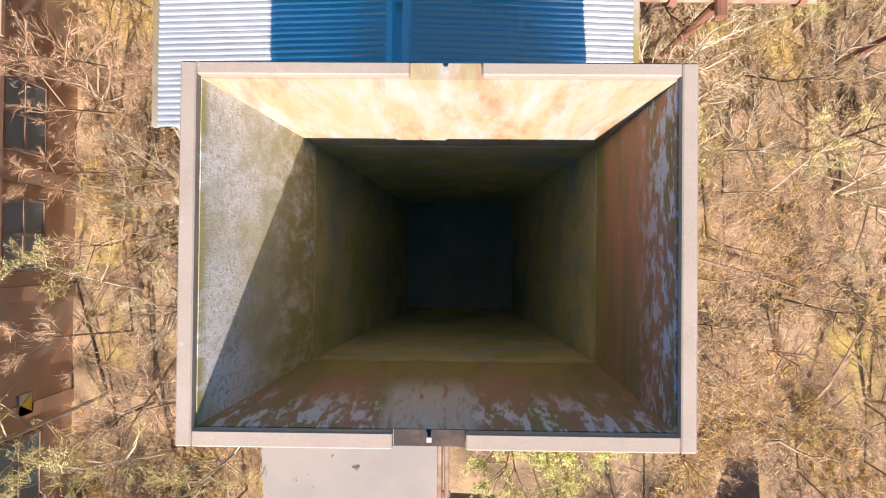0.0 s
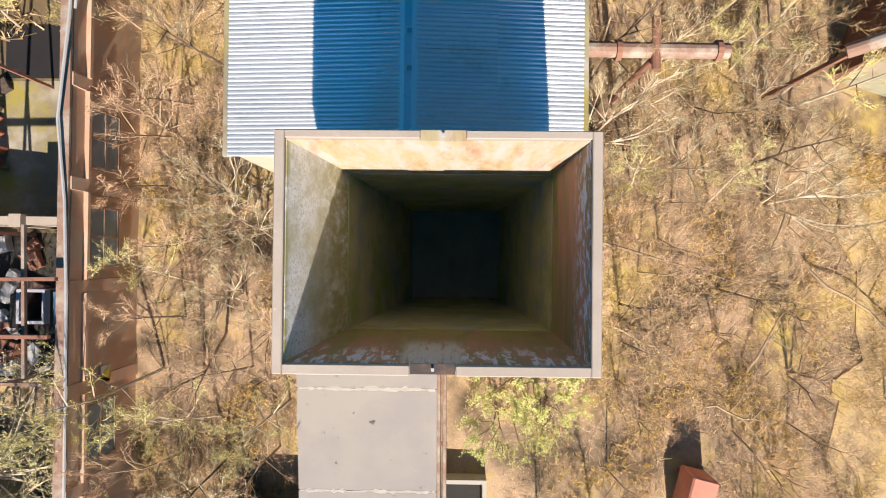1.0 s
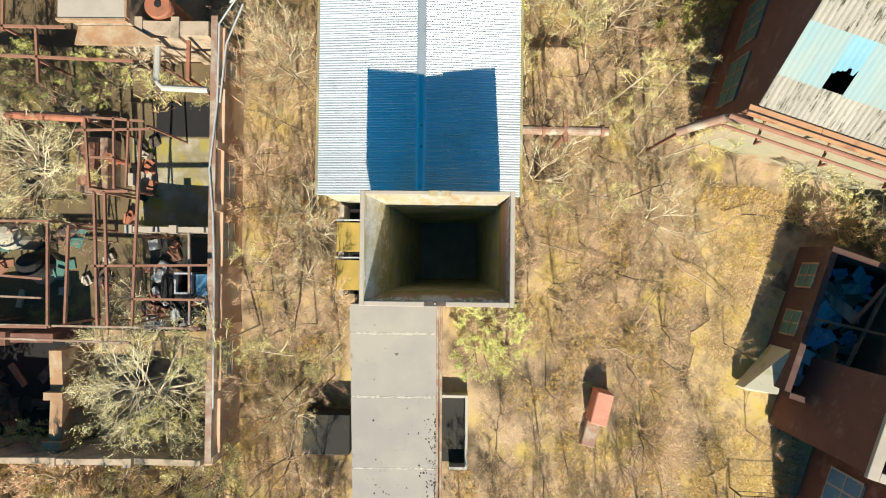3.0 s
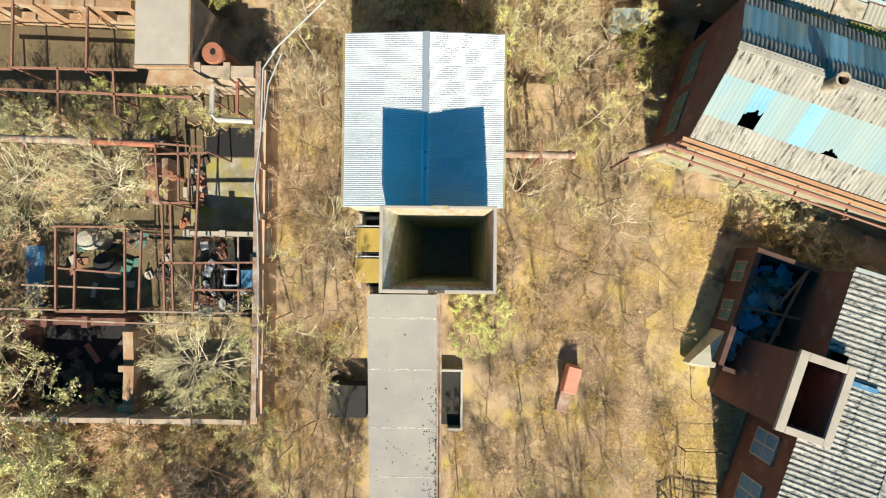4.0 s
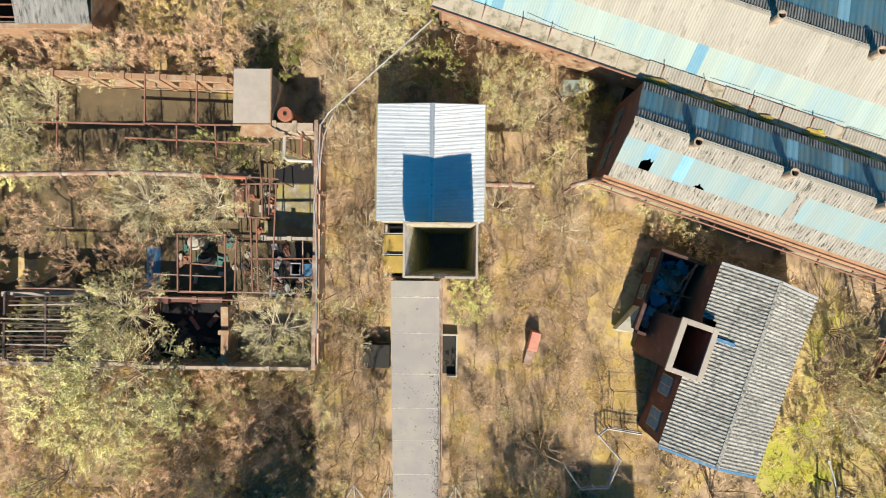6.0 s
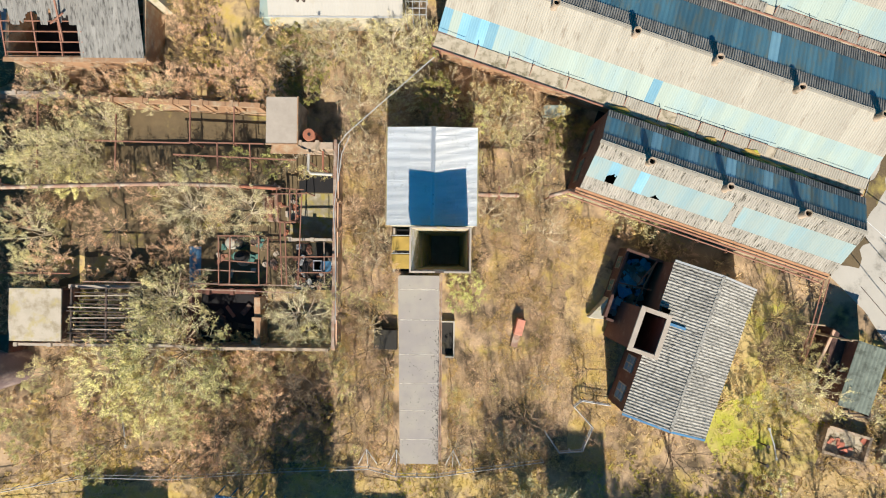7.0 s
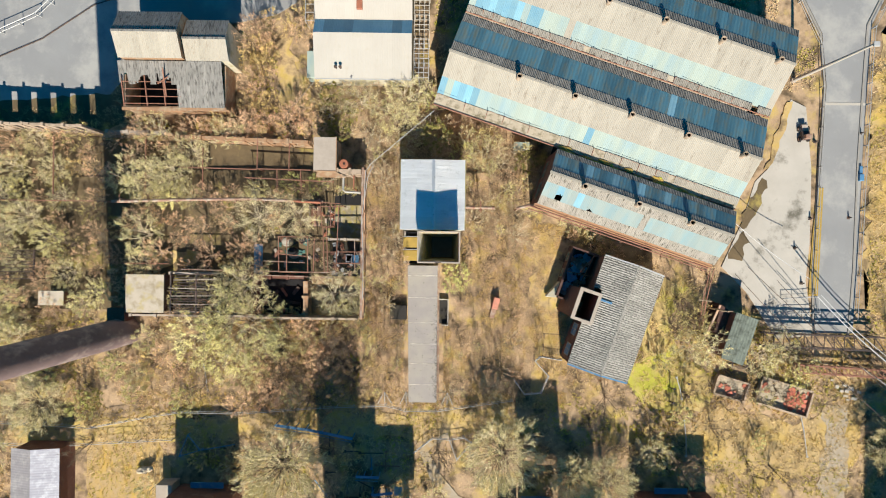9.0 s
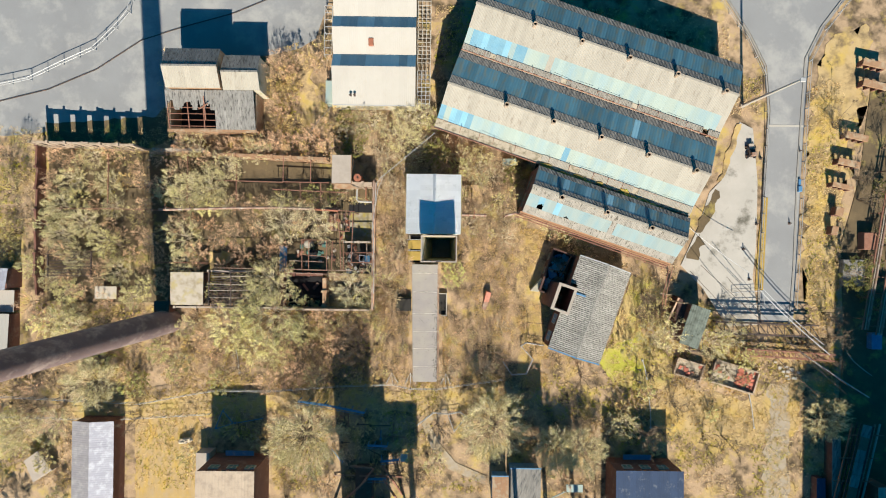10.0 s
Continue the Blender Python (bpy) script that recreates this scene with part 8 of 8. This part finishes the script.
kind("oak", 4, make_dome, "broad_tree", "broad tree with pale limbs and a haze of young leaf", "tree", 6.8, 4.2, 4, 60, 9, 6, 7000, 0.092, B["bark_pale"], B["twig_pale"], B["bud_grey"], twig_w=0.04, stem_lean=0.3, slim=0.44, wander=0.09)
kind("oak_gold", 3, make_dome, "broad_tree", "broad tree in fresh yellow-green leaf", "tree", 5.8, 4.2, 5, 56, 8, 5, 11000, 0.072, B["bark_pale"], B["twig_pale"], B["bud"], twig_w=0.045, stem_lean=0.35, slim=0.6, clump=0.9)
kind("oak_near", 3, make_dome, "broad_tree", "broad tree with pale radiating limbs and a haze of young leaf", "tree", 8.0, 4.2, 3, 44, 15, 7, 6500, 0.048, B["bark_pale"], B["twig_pale"], B["bud_grey"], twig_w=0.026, stem_lean=0.3, slim=0.55, wander=0.13, clump=1.2)
kind("oak_bare", 3, make_dome, "broad_tree", "round-headed leafless tree with a dense haze of pale twigs", "tree", 7.4, 4.2, 3, 80, 12, 6, 8000, 0.12, B["bark_dark"], B["twig_pale"], B["bud_grey"], twig_w=0.044, stem_lean=0.15, slim=0.24, clump=0.9, ragged=0.2)
kind("bare", 3, make_tree, "bare_tree", "leafless many-stemmed tree with dark twigs", "tree", 7.2, 2.6, 8, 32, 6, 7, 900, 0.12, B["bark_dark"], B["twig_dark"], B["twig_dark"], twig_w=0.036, stem_lean=0.26, slim=0.1)
kind("hazel", 3, make_dome, "hazel_tree", "many-stemmed leafless tree with a soft olive-brown haze of twigs", "tree", 5.0, 2.6, 6, 34, 8, 7, 3000, 0.09, B["bark_dark"], B["twig_green"], B["twig_dark"], twig_w=0.022, stem_lean=0.3, slim=0.12, ragged=0.2)
kind("ivy", 2, make_dome, "evergreen_bush", "dense dark green evergreen bush in scrub", "bush", 4.0, 2.0, 4, 26, 6, 5, 3600, 0.07, B["bark"], B["twig"], B["ever"], stem_lean=0.35, slim=0.7, clump=1.0)
kind("brush", 4, make_tree, "brushwood_heap", "low tangle of cut brown brushwood", "brushwood", 1.1, 1.7, 5, 22, 8, 5, 200, 0.04, B["bark_pale"], B["twig_pink"], B["bud_gold"], lift=-0.05, stem_lean=0.7, start=0.1, twig_w=0.015)
kind("fbirch", 4, make_dome, "birch_tree", "leafless birch with a haze of pinkish twigs", "tree", 5.4, 2.0, 1, 20, 7, 5, 1500, 0.09, B["bark"], B["twig_rose"], B["twig_rose"], twig_w=0.034, slim=0.25)
kind("fscrub", 4, make_dome, "scrub_bush", "rounded scrub bush with straw-coloured buds", "bush", 3.6, 2.1, 3, 20, 7, 5, 1600, 0.085, B["bark"], B["twig"], B["bud_gold"], stem_lean=0.35, twig_w=0.034, slim=0.35)
kind("fthorn", 4, make_dome, "thorn_tree", "rounded thorn tree in pale grey-green leaf", "tree", 4.6, 2.4, 3, 26, 7, 5, 4000, 0.085, B["bark_pale"], B["twig_pale"], B["bud_grey"], stem_lean=0.3, twig_w=0.036, slim=0.44)
kind("fwillow", 3, make_dome, "willow_bush", "willow bush in yellow-green spring leaf", "bush", 3.8, 2.2, 4, 22, 7, 4, 2800, 0.09, B["bark"], B["twig_green"], B["bud"], stem_lean=0.35, twig_w=0.038, slim=0.5)

RECTS = [(-39.0, 9.4, -20, 16.4), (54, 33, 79, 130), (-50, 35.6, -28, 38), (-110, -20.5, -76, -3.5), (-6.3, 2.2, 4.0, 14.0), (-6.0, -2.8, 3.2, 3.0), (-5.7, -24.9, 0.7, -2.0), (-20.6, 25.5, -1.5, 55), (-50, 20.5, -31.6, 35.8), (-20, 11, -11.5, 17.6), (-17.6, -4.8, -11.4, 1.6), (-65.8, -62, -57, -30.2),
         (-44.4, -60, -30.3, -36.6), (10, -50, 20.4, -38.8), (31, -60, 45, -36.8), (-28.6, -4.8, -20, 2.2), (8.2, -11.4, 10.4, -6.8), (-19.5, 1.6, -12.2, 8.2), (-28.6, -10.6, -21.1, -5.2), (0, -12.6, 2.0, -7.4),
         (60.4, -13, 69.2, 60), (45, -12, 61, 26), (-300, 22, -53.5, 130), (-53.6, 37, -21.5, 130), (40, 45, 100, 130), (-26, -70, -4, -51), (13, -70, 30, -53), (-53.2, -16.8, -47.4, -9.6), (-8.0, -11.6, -4.9, -8.4), (-27, 22.6, -21, 33.5)]
SKEWED = [(11.2, 9.6, 40.2, 22), (-8.6, 19.4, 40.2, 48.8), (23.8, -10.4, 34.8, 8.0), (18.2, -3.6, 26, 8.2), (46, 0, 49.6, 6.6)]
CS, SN_ = math.cos(radians(SKEW)), math.sin(radians(SKEW))
path_pts = [(1.5, -30), (-2, -32.5), (-0.2, -36.6), (3.1, -40.4), (9.5, -43)]


def free(x, y, r=0.3):
    for a, b, c, d in RECTS:
        if a - r < x < c + r and b - r < y < d + r:
            return False
    u, v = x * CS + y * SN_, -x * SN_ + y * CS
    for a, b, c, d in SKEWED:
        if a - r < u < c + r and b - r < v < d + r:
            return False
    return all(math.hypot(x - px, y - py) > 1.2 + r for px, py in path_pts)


CLEAR = [(-61.5, -50, -44.5, -32.5), (45.5, -42, 69, -26.5), (-70, -31.8, 1, -25.5), (70, 4, 76, 44)]
used = {}
rp = random.Random(77)


def plant(key, x, y, scale=1.0, group=""):
    var = KINDS[key]
    src = rp.choice(var)
    m = pose(x, y, ground_z(x, y) - 0.05, 0, 0, rp.uniform(0, 360))
    s = scale * rp.uniform(0.85, 1.15)
    if src.name not in used:
        used[src.name] = 1
        ob = src
        ob.matrix_basis = m
    else:
        ob = copy_thing(src, m)
    ob.matrix_basis = m @ Matrix.Diagonal((s, s, s * rp.uniform(0.9, 1.1), 1))
    return ob


placed = []


def fill(n, x0, y0, x1, y1, mix, gap, scale=(0.8, 1.15), clear=0.3, inside=None, drift_of=None):
    """Scatter n plants over a rectangle, keeping a gap between them."""
    keys, wts = [k for k, _ in mix], [w for _, w in mix]
    tries = made = 0
    while made < n and tries < n * 30:
        tries += 1
        x, y = rp.uniform(x0, x1), rp.uniform(y0, y1)
        if inside and not inside(x, y):
            continue
        if any(a < x < c and b < y < d for a, b, c, d in CLEAR) and rp.random() > 0.06:
            continue
        if not free(x, y, clear) or any((x - a) ** 2 + (y - b) ** 2 < gap * gap for a, b in placed):
            continue
        placed.append((x, y))
        key = rp.choices(keys, wts)[0]
        if drift_of and rp.random() < 0.75:     # like stands beside like
            key = drift_of[0] if noise.noise((x * 0.11, y * 0.13, 5.0)) > -0.1 else drift_of[1]
        plant(key, x, y, rp.uniform(*scale))
        made += 1


# trees that stand out, by place and size: kind, x, y, crown radius
STAND = [("oak", -46, 10, 4.4), ("oak", -42.5, 11.0, 3.6), ("hawthorn", -49.5, 10.5, 3.2), ("hawthorn", -34, 18.0, 2.6), ("hawthorn", -45.5, 18.4, 2.6), ("hazel", -57.5, 17.2, 3.0), ("oak", -65, 16.5, 3.2), ("oak", -68, 12, 3), ("oak", -66, 4, 3.2),
         ("oak_near", -28.6, 7.6 - 3, 4.0), ("oak_near", -22.8, 4.6, 3.4), ("hawthorn", -47, 1.5, 3.4), ("fbirch", -44.5, -1.5, 2.6), ("oak", -31, -6.5, 4.2), ("oak_gold", -31, -12.6, 6.8), ("oak_gold", -38.5, -14.2, 4.2), ("oak_gold", -34.5, -18.2, 3.8), ("oak_gold", -27, -16.5, 4.2), ("oak_gold", -29.5, -20.0, 3.2), ("oak_gold", -71, -14.5, 3.6), ("willow", -57.0, -26.2, 2.2), ("oak_near", -16.4, -7.6, 3.7),
         ("hazel", -59.5, -0.5, 3.4), ("oak_gold", -62.5, 0.5, 3.2), ("oak", -67.5, -3, 3.0), ("oak_gold", -76, -4, 3.0), ("oak_bare", -23.9, -34.2, 6.4), ("oak_bare", 10.0, -31.8, 6.2), ("oak_bare", 21.5, -36.0, 3.8), ("oak_bare", 26.6, -36.6, 5.0), ("oak", 34.4, -32.6, 3.2), ("oak_bare", 71.0, -30.0, 5.0), ("hawthorn", 54.0, -14.8, 3.3),
         ("hawthorn", 50.5, -16.4, 3.4), ("hawthorn", 39.2, -15.2, 2.8), ("hazel", 38.2, -7.6, 3.4), ("hazel", 40.2, -11.4, 3.2), ("hazel", 37.4, -11.8, 2.6), ("hawthorn", 42.9, -15.2, 3.2), ("ivy", 76.3, -3.5, 3.6), ("oak_bare", -63.0, -25.2, 4.4), ("oak", -68, -15.5, 4.0), ("ivy", -55.5, -25.2, 1.7), ("oak", -77, -34, 4.2), ("hawthorn", -71, -33, 3.2),
         ("bare", 50, -34, 2.2), ("bare", 53.6, -34.5, 2.2), ("bare", 27, -23.8, 3.0), ("bare", -24, -20.5, 3.0), ("scrub_tan", 10.0, -19.4, 3.0), ("scrub", 11.6, -14.6, 2.2), ("ivy", -0.8, 17.7, 2.4), ("oak_near", -6, 24, 3.6), ("hawthorn", -3.2, 25.2, 2.4), ("oak_near", -13, 23.2, 3.2),
         ("scrub", -9, 10.4, 2.4), ("birch_olive", 8.3, 11.5, 2.2), ("hawthorn", 6.8, 14.8, 3.0), ("ivy", 13.4, 13.8, 2.4), ("willow", 2.6, -4.2, 2.3), ("willow", 1.9, -5.9, 1.9), ("willow", 3.6, -5.6, 1.6), ("hawthorn", 24.6, 3.6, 2.4), ("hawthorn", 20.8, 4.6, 2.2), ("bare", 43, -3.6, 1.6), ("willow", -20, 9.8, 2.0), ("willow", -24, 10.2, 2.0),
         ("fbirch", -38, 2.0, 2.6), ("bare", 74, 24, 2.6), ("hazel", -80, 10, 3.4), ("hazel", -79, 2, 3.2), ("oak_gold", -69, -9, 3.2), ("hazel", -56, 5, 2.8), ("fbirch", -34.5, 6.0, 2.4), ("fbirch", -36.5, -1.8, 2.4), ("oak", -47.4, -3.4, 3.2), ("oak", -33.8, -8.4, 2.8), ("oak_gold", -55, -8.0, 2.6)]
for key, x, y, r in STAND:
    base = KINDS[key][0]["radius"] * 1.12
    placed.append((x, y))
    plant(key, x, y, r / base)

NEAR = [("birch", 3), ("birch_pink", 5), ("scrub_tan", 3), ("scrub", 2), ("birch_olive", 1.4)]
fill(56, -11.2, -24, -5.0, 14.5, NEAR, 1.35, (0.75, 1.15))
fill(36, -11.2, 14, 12, 24, [("birch", 2), ("birch_pink", 1.5), ("birch_olive", 2.5), ("scrub", 3), ("hawthorn", 2), ("willow", 1), ("ivy", 0.7)], 1.8, (0.75, 1.1))
fill(40, 3.6, 2.0, 13, 20, [("birch", 3), ("birch_pink", 1.5), ("scrub_tan", 1.5), ("scrub", 3), ("birch_olive", 4), ("willow", 0.6)], 1.4, (0.7, 1.1))
fill(24, 3.4, -4.0, 8.5, 4, [("birch", 3), ("birch_pink", 3), ("scrub_tan", 2), ("scrub", 1), ("brush", 2)], 1.3, (0.55, 0.85))
fill(30, 6, -14, 13, 6, [("brush", 5), ("scrub_tan", 1.5), ("birch_pink", 2), ("birch", 1.5)], 1.5, (0.45, 0.75))
fill(30, 0.8, -24, 13.5, -9, [("birch", 2), ("birch_pink", 2), ("scrub", 3), ("brush", 3), ("birch_olive", 1.6)], 1.6, (0.5, 0.85))
fill(11, -73.0, -10.0, -29.5, 17.8, [("oak", 3), ("oak_gold", 0.7)], 3.9, (0.5, 0.75), 0.2, lambda x, y: not (-58 < x < -48 or (-46 < x < -32 and -4 < y < 7)))
fill(12, -24, -10.5, -12.6, 18.0, [("birch_pink", 2), ("scrub", 3), ("birch_olive", 2)], 1.7, (0.7, 1.0), 0.2)
fill(66, -73.5, -10.5, -24, 18.4, [("fbirch", 6), ("fscrub", 1.6), ("fthorn", 2), ("fwillow", 0.6)], 2.5, (0.6, 0.95), 0.2, None, ("fbirch", "fbirch"))
fill(62, -84, -27, -12, -11, [("fscrub", 3), ("fbirch", 3), ("brush", 2), ("fthorn", 1), ("fwillow", 1.4), ("bare", 1.5)], 2.1, (0.6, 1.05))
fill(18, -62, -24, -18, -12, [("brush", 1)], 2.0, (1.1, 1.9))
fill(24, -30, -24, -6, -11, [("fbirch", 3), ("fscrub", 2), ("bare", 2)], 1.7, (0.7, 1.05))
fill(52, -84, -50, 45, -32, [("fscrub", 3), ("fbirch", 2), ("brush", 2), ("fthorn", 2), ("bare", 1.5)], 2.8, (0.6, 1.0))
fill(36, -40, 18, -20, 40, [("fbirch", 4), ("fscrub", 3)], 1.6, (0.75, 1.1))
fill(24, -20, 18, -6, 26, [("birch_pink", 3), ("birch", 2), ("scrub", 3), ("hawthorn", 0.6), ("ivy", 0.7)], 1.6, (0.75, 1.1))
fill(22, 34, -34, 60, -5, [("fscrub", 3), ("fthorn", 2), ("fwillow", 1), ("bare", 2)], 2.6, (0.5, 0.85))
fill(12, 69.5, -32, 76, 44, [("fscrub", 3), ("bare", 2)], 2.6, (0.4, 0.8))
fill(9, 77, -12, 84, 30, [("ivy", 3), ("bare", 2), ("fthorn", 1)], 3.0, (0.6, 0.9))
fill(9, 12.8, -22, 19.0, 3, [("birch", 3), ("birch_pink", 1), ("brush", 1.5)], 2.4, (0.5, 0.8))
fill(12, 20.5, -3, 28, 12, [("fscrub", 3), ("fwillow", 2), ("fbirch", 2)], 1.6, (0.5, 0.8))
fill(22, -90, -34, -74, 20, [("hazel", 3), ("fbirch", 3), ("fthorn", 1), ("fscrub", 2)], 2.8, (0.7, 1.0))
for var in KINDS.values():
    for ob in var:
        if ob.name not in used:
            for o in (*ob.children_recursive, ob):
                bpy.data.objects.remove(o)

# fallen pale trunks in the clearing
for i, (x0, y0, x1, y1) in enumerate(((5.6, 0.6, 13.2, -1.6), (13.5, -0.4, 17.2, -3.4), (5.4, 5.0, 8.8, 6.5), (9.6, -5.6, 12.4, -6.2), (11.2, -4.2, 12.6, -1.2), (-9.8, 0.4, -5.8, 1.2), (6.2, -2.6, 9.4, -4.4))):
    bm = bmesh.new()
    n = 7
    pts, rad = [], []
    for k in range(n):
        q = k / (n - 1)
        pts.append((x0 + (x1 - x0) * q + 0.18 * noise.noise((i, q * 3, 1)), y0 + (y1 - y0) * q + 0.35 * noise.noise((i, q * 3, 5)), 0.35 + 0.5 * math.sin(q * 2.5) * (i % 3)))
        rad.append(0.055 * (1 - 0.75 * q))
    tube(bm, pts, rad, 7)
    for k in (2, 3, 4, 5):
        p = Vector(pts[k])
        tube(bm, [p, p + Vector((0.5, (-1) ** k * 0.7, 0.2)), p + Vector((1.1, (-1) ** k * 1.1, 0.3))], [0.03, 0.02, 0.008], 5)
    one("fallen_tree", bm, M["bark"], "pale bleached fallen tree trunk", "log", group="fallen trees")


# grass and litter: too many to count
def tufts(name, label, n, x0, y0, x1, y1, h, w, material, seed, blades=5, inside=None):
    rng = np.random.default_rng(seed)
    pts = []
    while len(pts) < n:
        x, y = rng.uniform(x0, x1), rng.uniform(y0, y1)
        if free(x, y, 0.05) and (inside is None or inside(x, y)):
            pts.append((x, y, ground_z(x, y) - 0.05))
    c = np.repeat(np.array(pts), blades, axis=0)
    m = len(c)
    az = rng.uniform(0, 2 * np.pi, m)
    ln = h * rng.uniform(0.5, 1.3, m)
    out = ln * rng.uniform(0.3, 1.1, m)
    tip = c + np.stack([np.cos(az) * out, np.sin(az) * out, ln], axis=1)
    s = np.stack([-np.sin(az), np.cos(az), np.zeros(m)], axis=1) * w
    base = c + rng.normal(size=(m, 3)) * np.array([h * 0.35, h * 0.35, 0])
    v = np.stack([base - s, base + s, tip], axis=1).reshape(-1, 3)
    ob = new(name, strip_mesh(name, v, np.arange(3 * m).reshape(-1, 3), material))
    return tagged(ob, label, "grass", kind="stuff")


def gold(x, y):
    return noise.noise((x * 0.09, y * 0.09, 4.0)) > 0.12


def patchy(x, y):
    return noise.noise((x * 0.16, y * 0.16, 9.0)) + 0.5 * noise.noise((x * 0.5, y * 0.5, 2.0)) > -0.1


def outer(x, y):
    if -74 < x < -12 and -11 < y < 19:     # little grows on the dark floors of the ruins
        return noise.noise((x * 0.2, y * 0.2, 11.0)) > 0.3
    return not (-13 < x < 22 and -25 < y < 21)


def south_strip(x, y):
    """Open golden grass along the fence, round the brick house and on the verges."""
    n = 0.5 * noise.noise((x * 0.25, y * 0.25, 6.0))
    if x < 13 and -31.8 < y < -24.2:
        return n > -0.22
    if 33 < x < 72 and -33 < y < -13:
        return n > -0.05
    return 68.5 < x < 75 and n > 0.0


tufts("dry_grass", "matted dry straw-coloured grass and litter", 10500, -12, -26, 22, 22, 0.32, 0.012, M["grass"], 1, 6, lambda x, y: patchy(x, y) or x > 13)
tufts("dry_grass", "rough dry straw-coloured grass between ruins", 8000, -84, -46, 76, 46, 0.5, 0.05, M["grass"], 2, 5, lambda x, y: outer(x, y) and patchy(x, y))
tufts("green_grass", "patches of yellow-green spring grass", 5000, -84, -46, 76, 46, 0.4, 0.05, M["grass_green"], 3, 5, lambda x, y: outer(x, y) and gold(x, y))
tufts("green_grass", "golden mossy grass on open ground", 6500, -60, -33, 75, 40, 0.3, 0.045, M["grass_gold"], 4, 6, south_strip)
tufts("green_grass", "golden mossy grass between the birches", 5000, -12, -26, 14, 3, 0.2, 0.014, M["grass_gold"], 9, 6, lambda x, y: noise.noise((x * 0.45, y * 0.3, 4.0)) > 0.12)
tufts("green_grass", "golden moss and grass beside the brick stack", 5500, 14.0, -26, 20.8, 4, 0.22, 0.014, M["grass_gold"], 8, 6, lambda x, y: 0.5 * noise.noise((x * 0.25, y * 0.25, 6.0)) > -0.12 and x > 15.6 + 2.0 * noise.noise((x * 0.5, y * 0.5, 3.0)))
tufts("green_grass", "vivid yellow-green grass beyond the brick house", 1500, 30, -25, 41, -15, 0.14, 0.035, M["grass_green"], 6, 6, lambda x, y: math.hypot((x - 35.0) / 4.6, (y + 19.8) / 4.2) < 0.85 + 0.5 * noise.noise((x * 0.5, y * 0.5, 1.0)))


def litter(name, label, n, x0, y0, x1, y1, ln, w, top, material, seed, inside=None):
    """Fallen twigs and stalks lying about at random."""
    rng = np.random.default_rng(seed)
    pts = []
    while len(pts) < n:
        x, y = rng.uniform(x0, x1), rng.uniform(y0, y1)
        if free(x, y, 0.0) and (inside is None or inside(x, y)):
            pts.append((x, y, ground_z(x, y) + top * rng.uniform(0.05, 1) ** 2))
    p = np.array(pts)
    az = rng.uniform(0, 2 * np.pi, n)
    d = np.stack([np.cos(az), np.sin(az), rng.normal(size=n) * 0.25], axis=1) * (ln * rng.uniform(0.4, 1.4, size=(n, 1)))
    v, f = ribbons(p, p + d, w, w * 0.5, rng)
    return tagged(new(name, strip_mesh(name, v, f, material)), label, "litter", kind="stuff")


litter("twig_litter", "litter of fallen pinkish twigs and dead stalks", 78000, -12, -26, 22, 22, 0.27, 0.012, 0.5, M["twig_pink"], 11, lambda x, y: x < 14.5 or patchy(x * 1.7, y * 1.7))
# dark twigs that also supply the fine shadows among the stalks
litter("twig_litter", "litter of dark twigs, doubling as fine shadows", 16000, -12, -26, 14.5, 22, 0.34, 0.016, 0.5, M["twig_dark"], 15)
litter("twig_litter", "litter of pale dead stalks and grass", 40000, -12, -26, 22, 22, 0.26, 0.013, 0.4, M["grass"], 12, lambda x, y: patchy(x, y) or x > 13.4)
litter("twig_litter", "rough litter of dead stalks about the ruins", 18000, -84, -46, 76, 46, 0.9, 0.06, 0.5, M["twig"], 13, outer)
litter("twig_litter", "rough litter of pale dead grass about the ruins", 18000, -84, -46, 76, 46, 0.9, 0.06, 0.4, M["grass"], 14, lambda x, y: outer(x, y) and patchy(x, y))
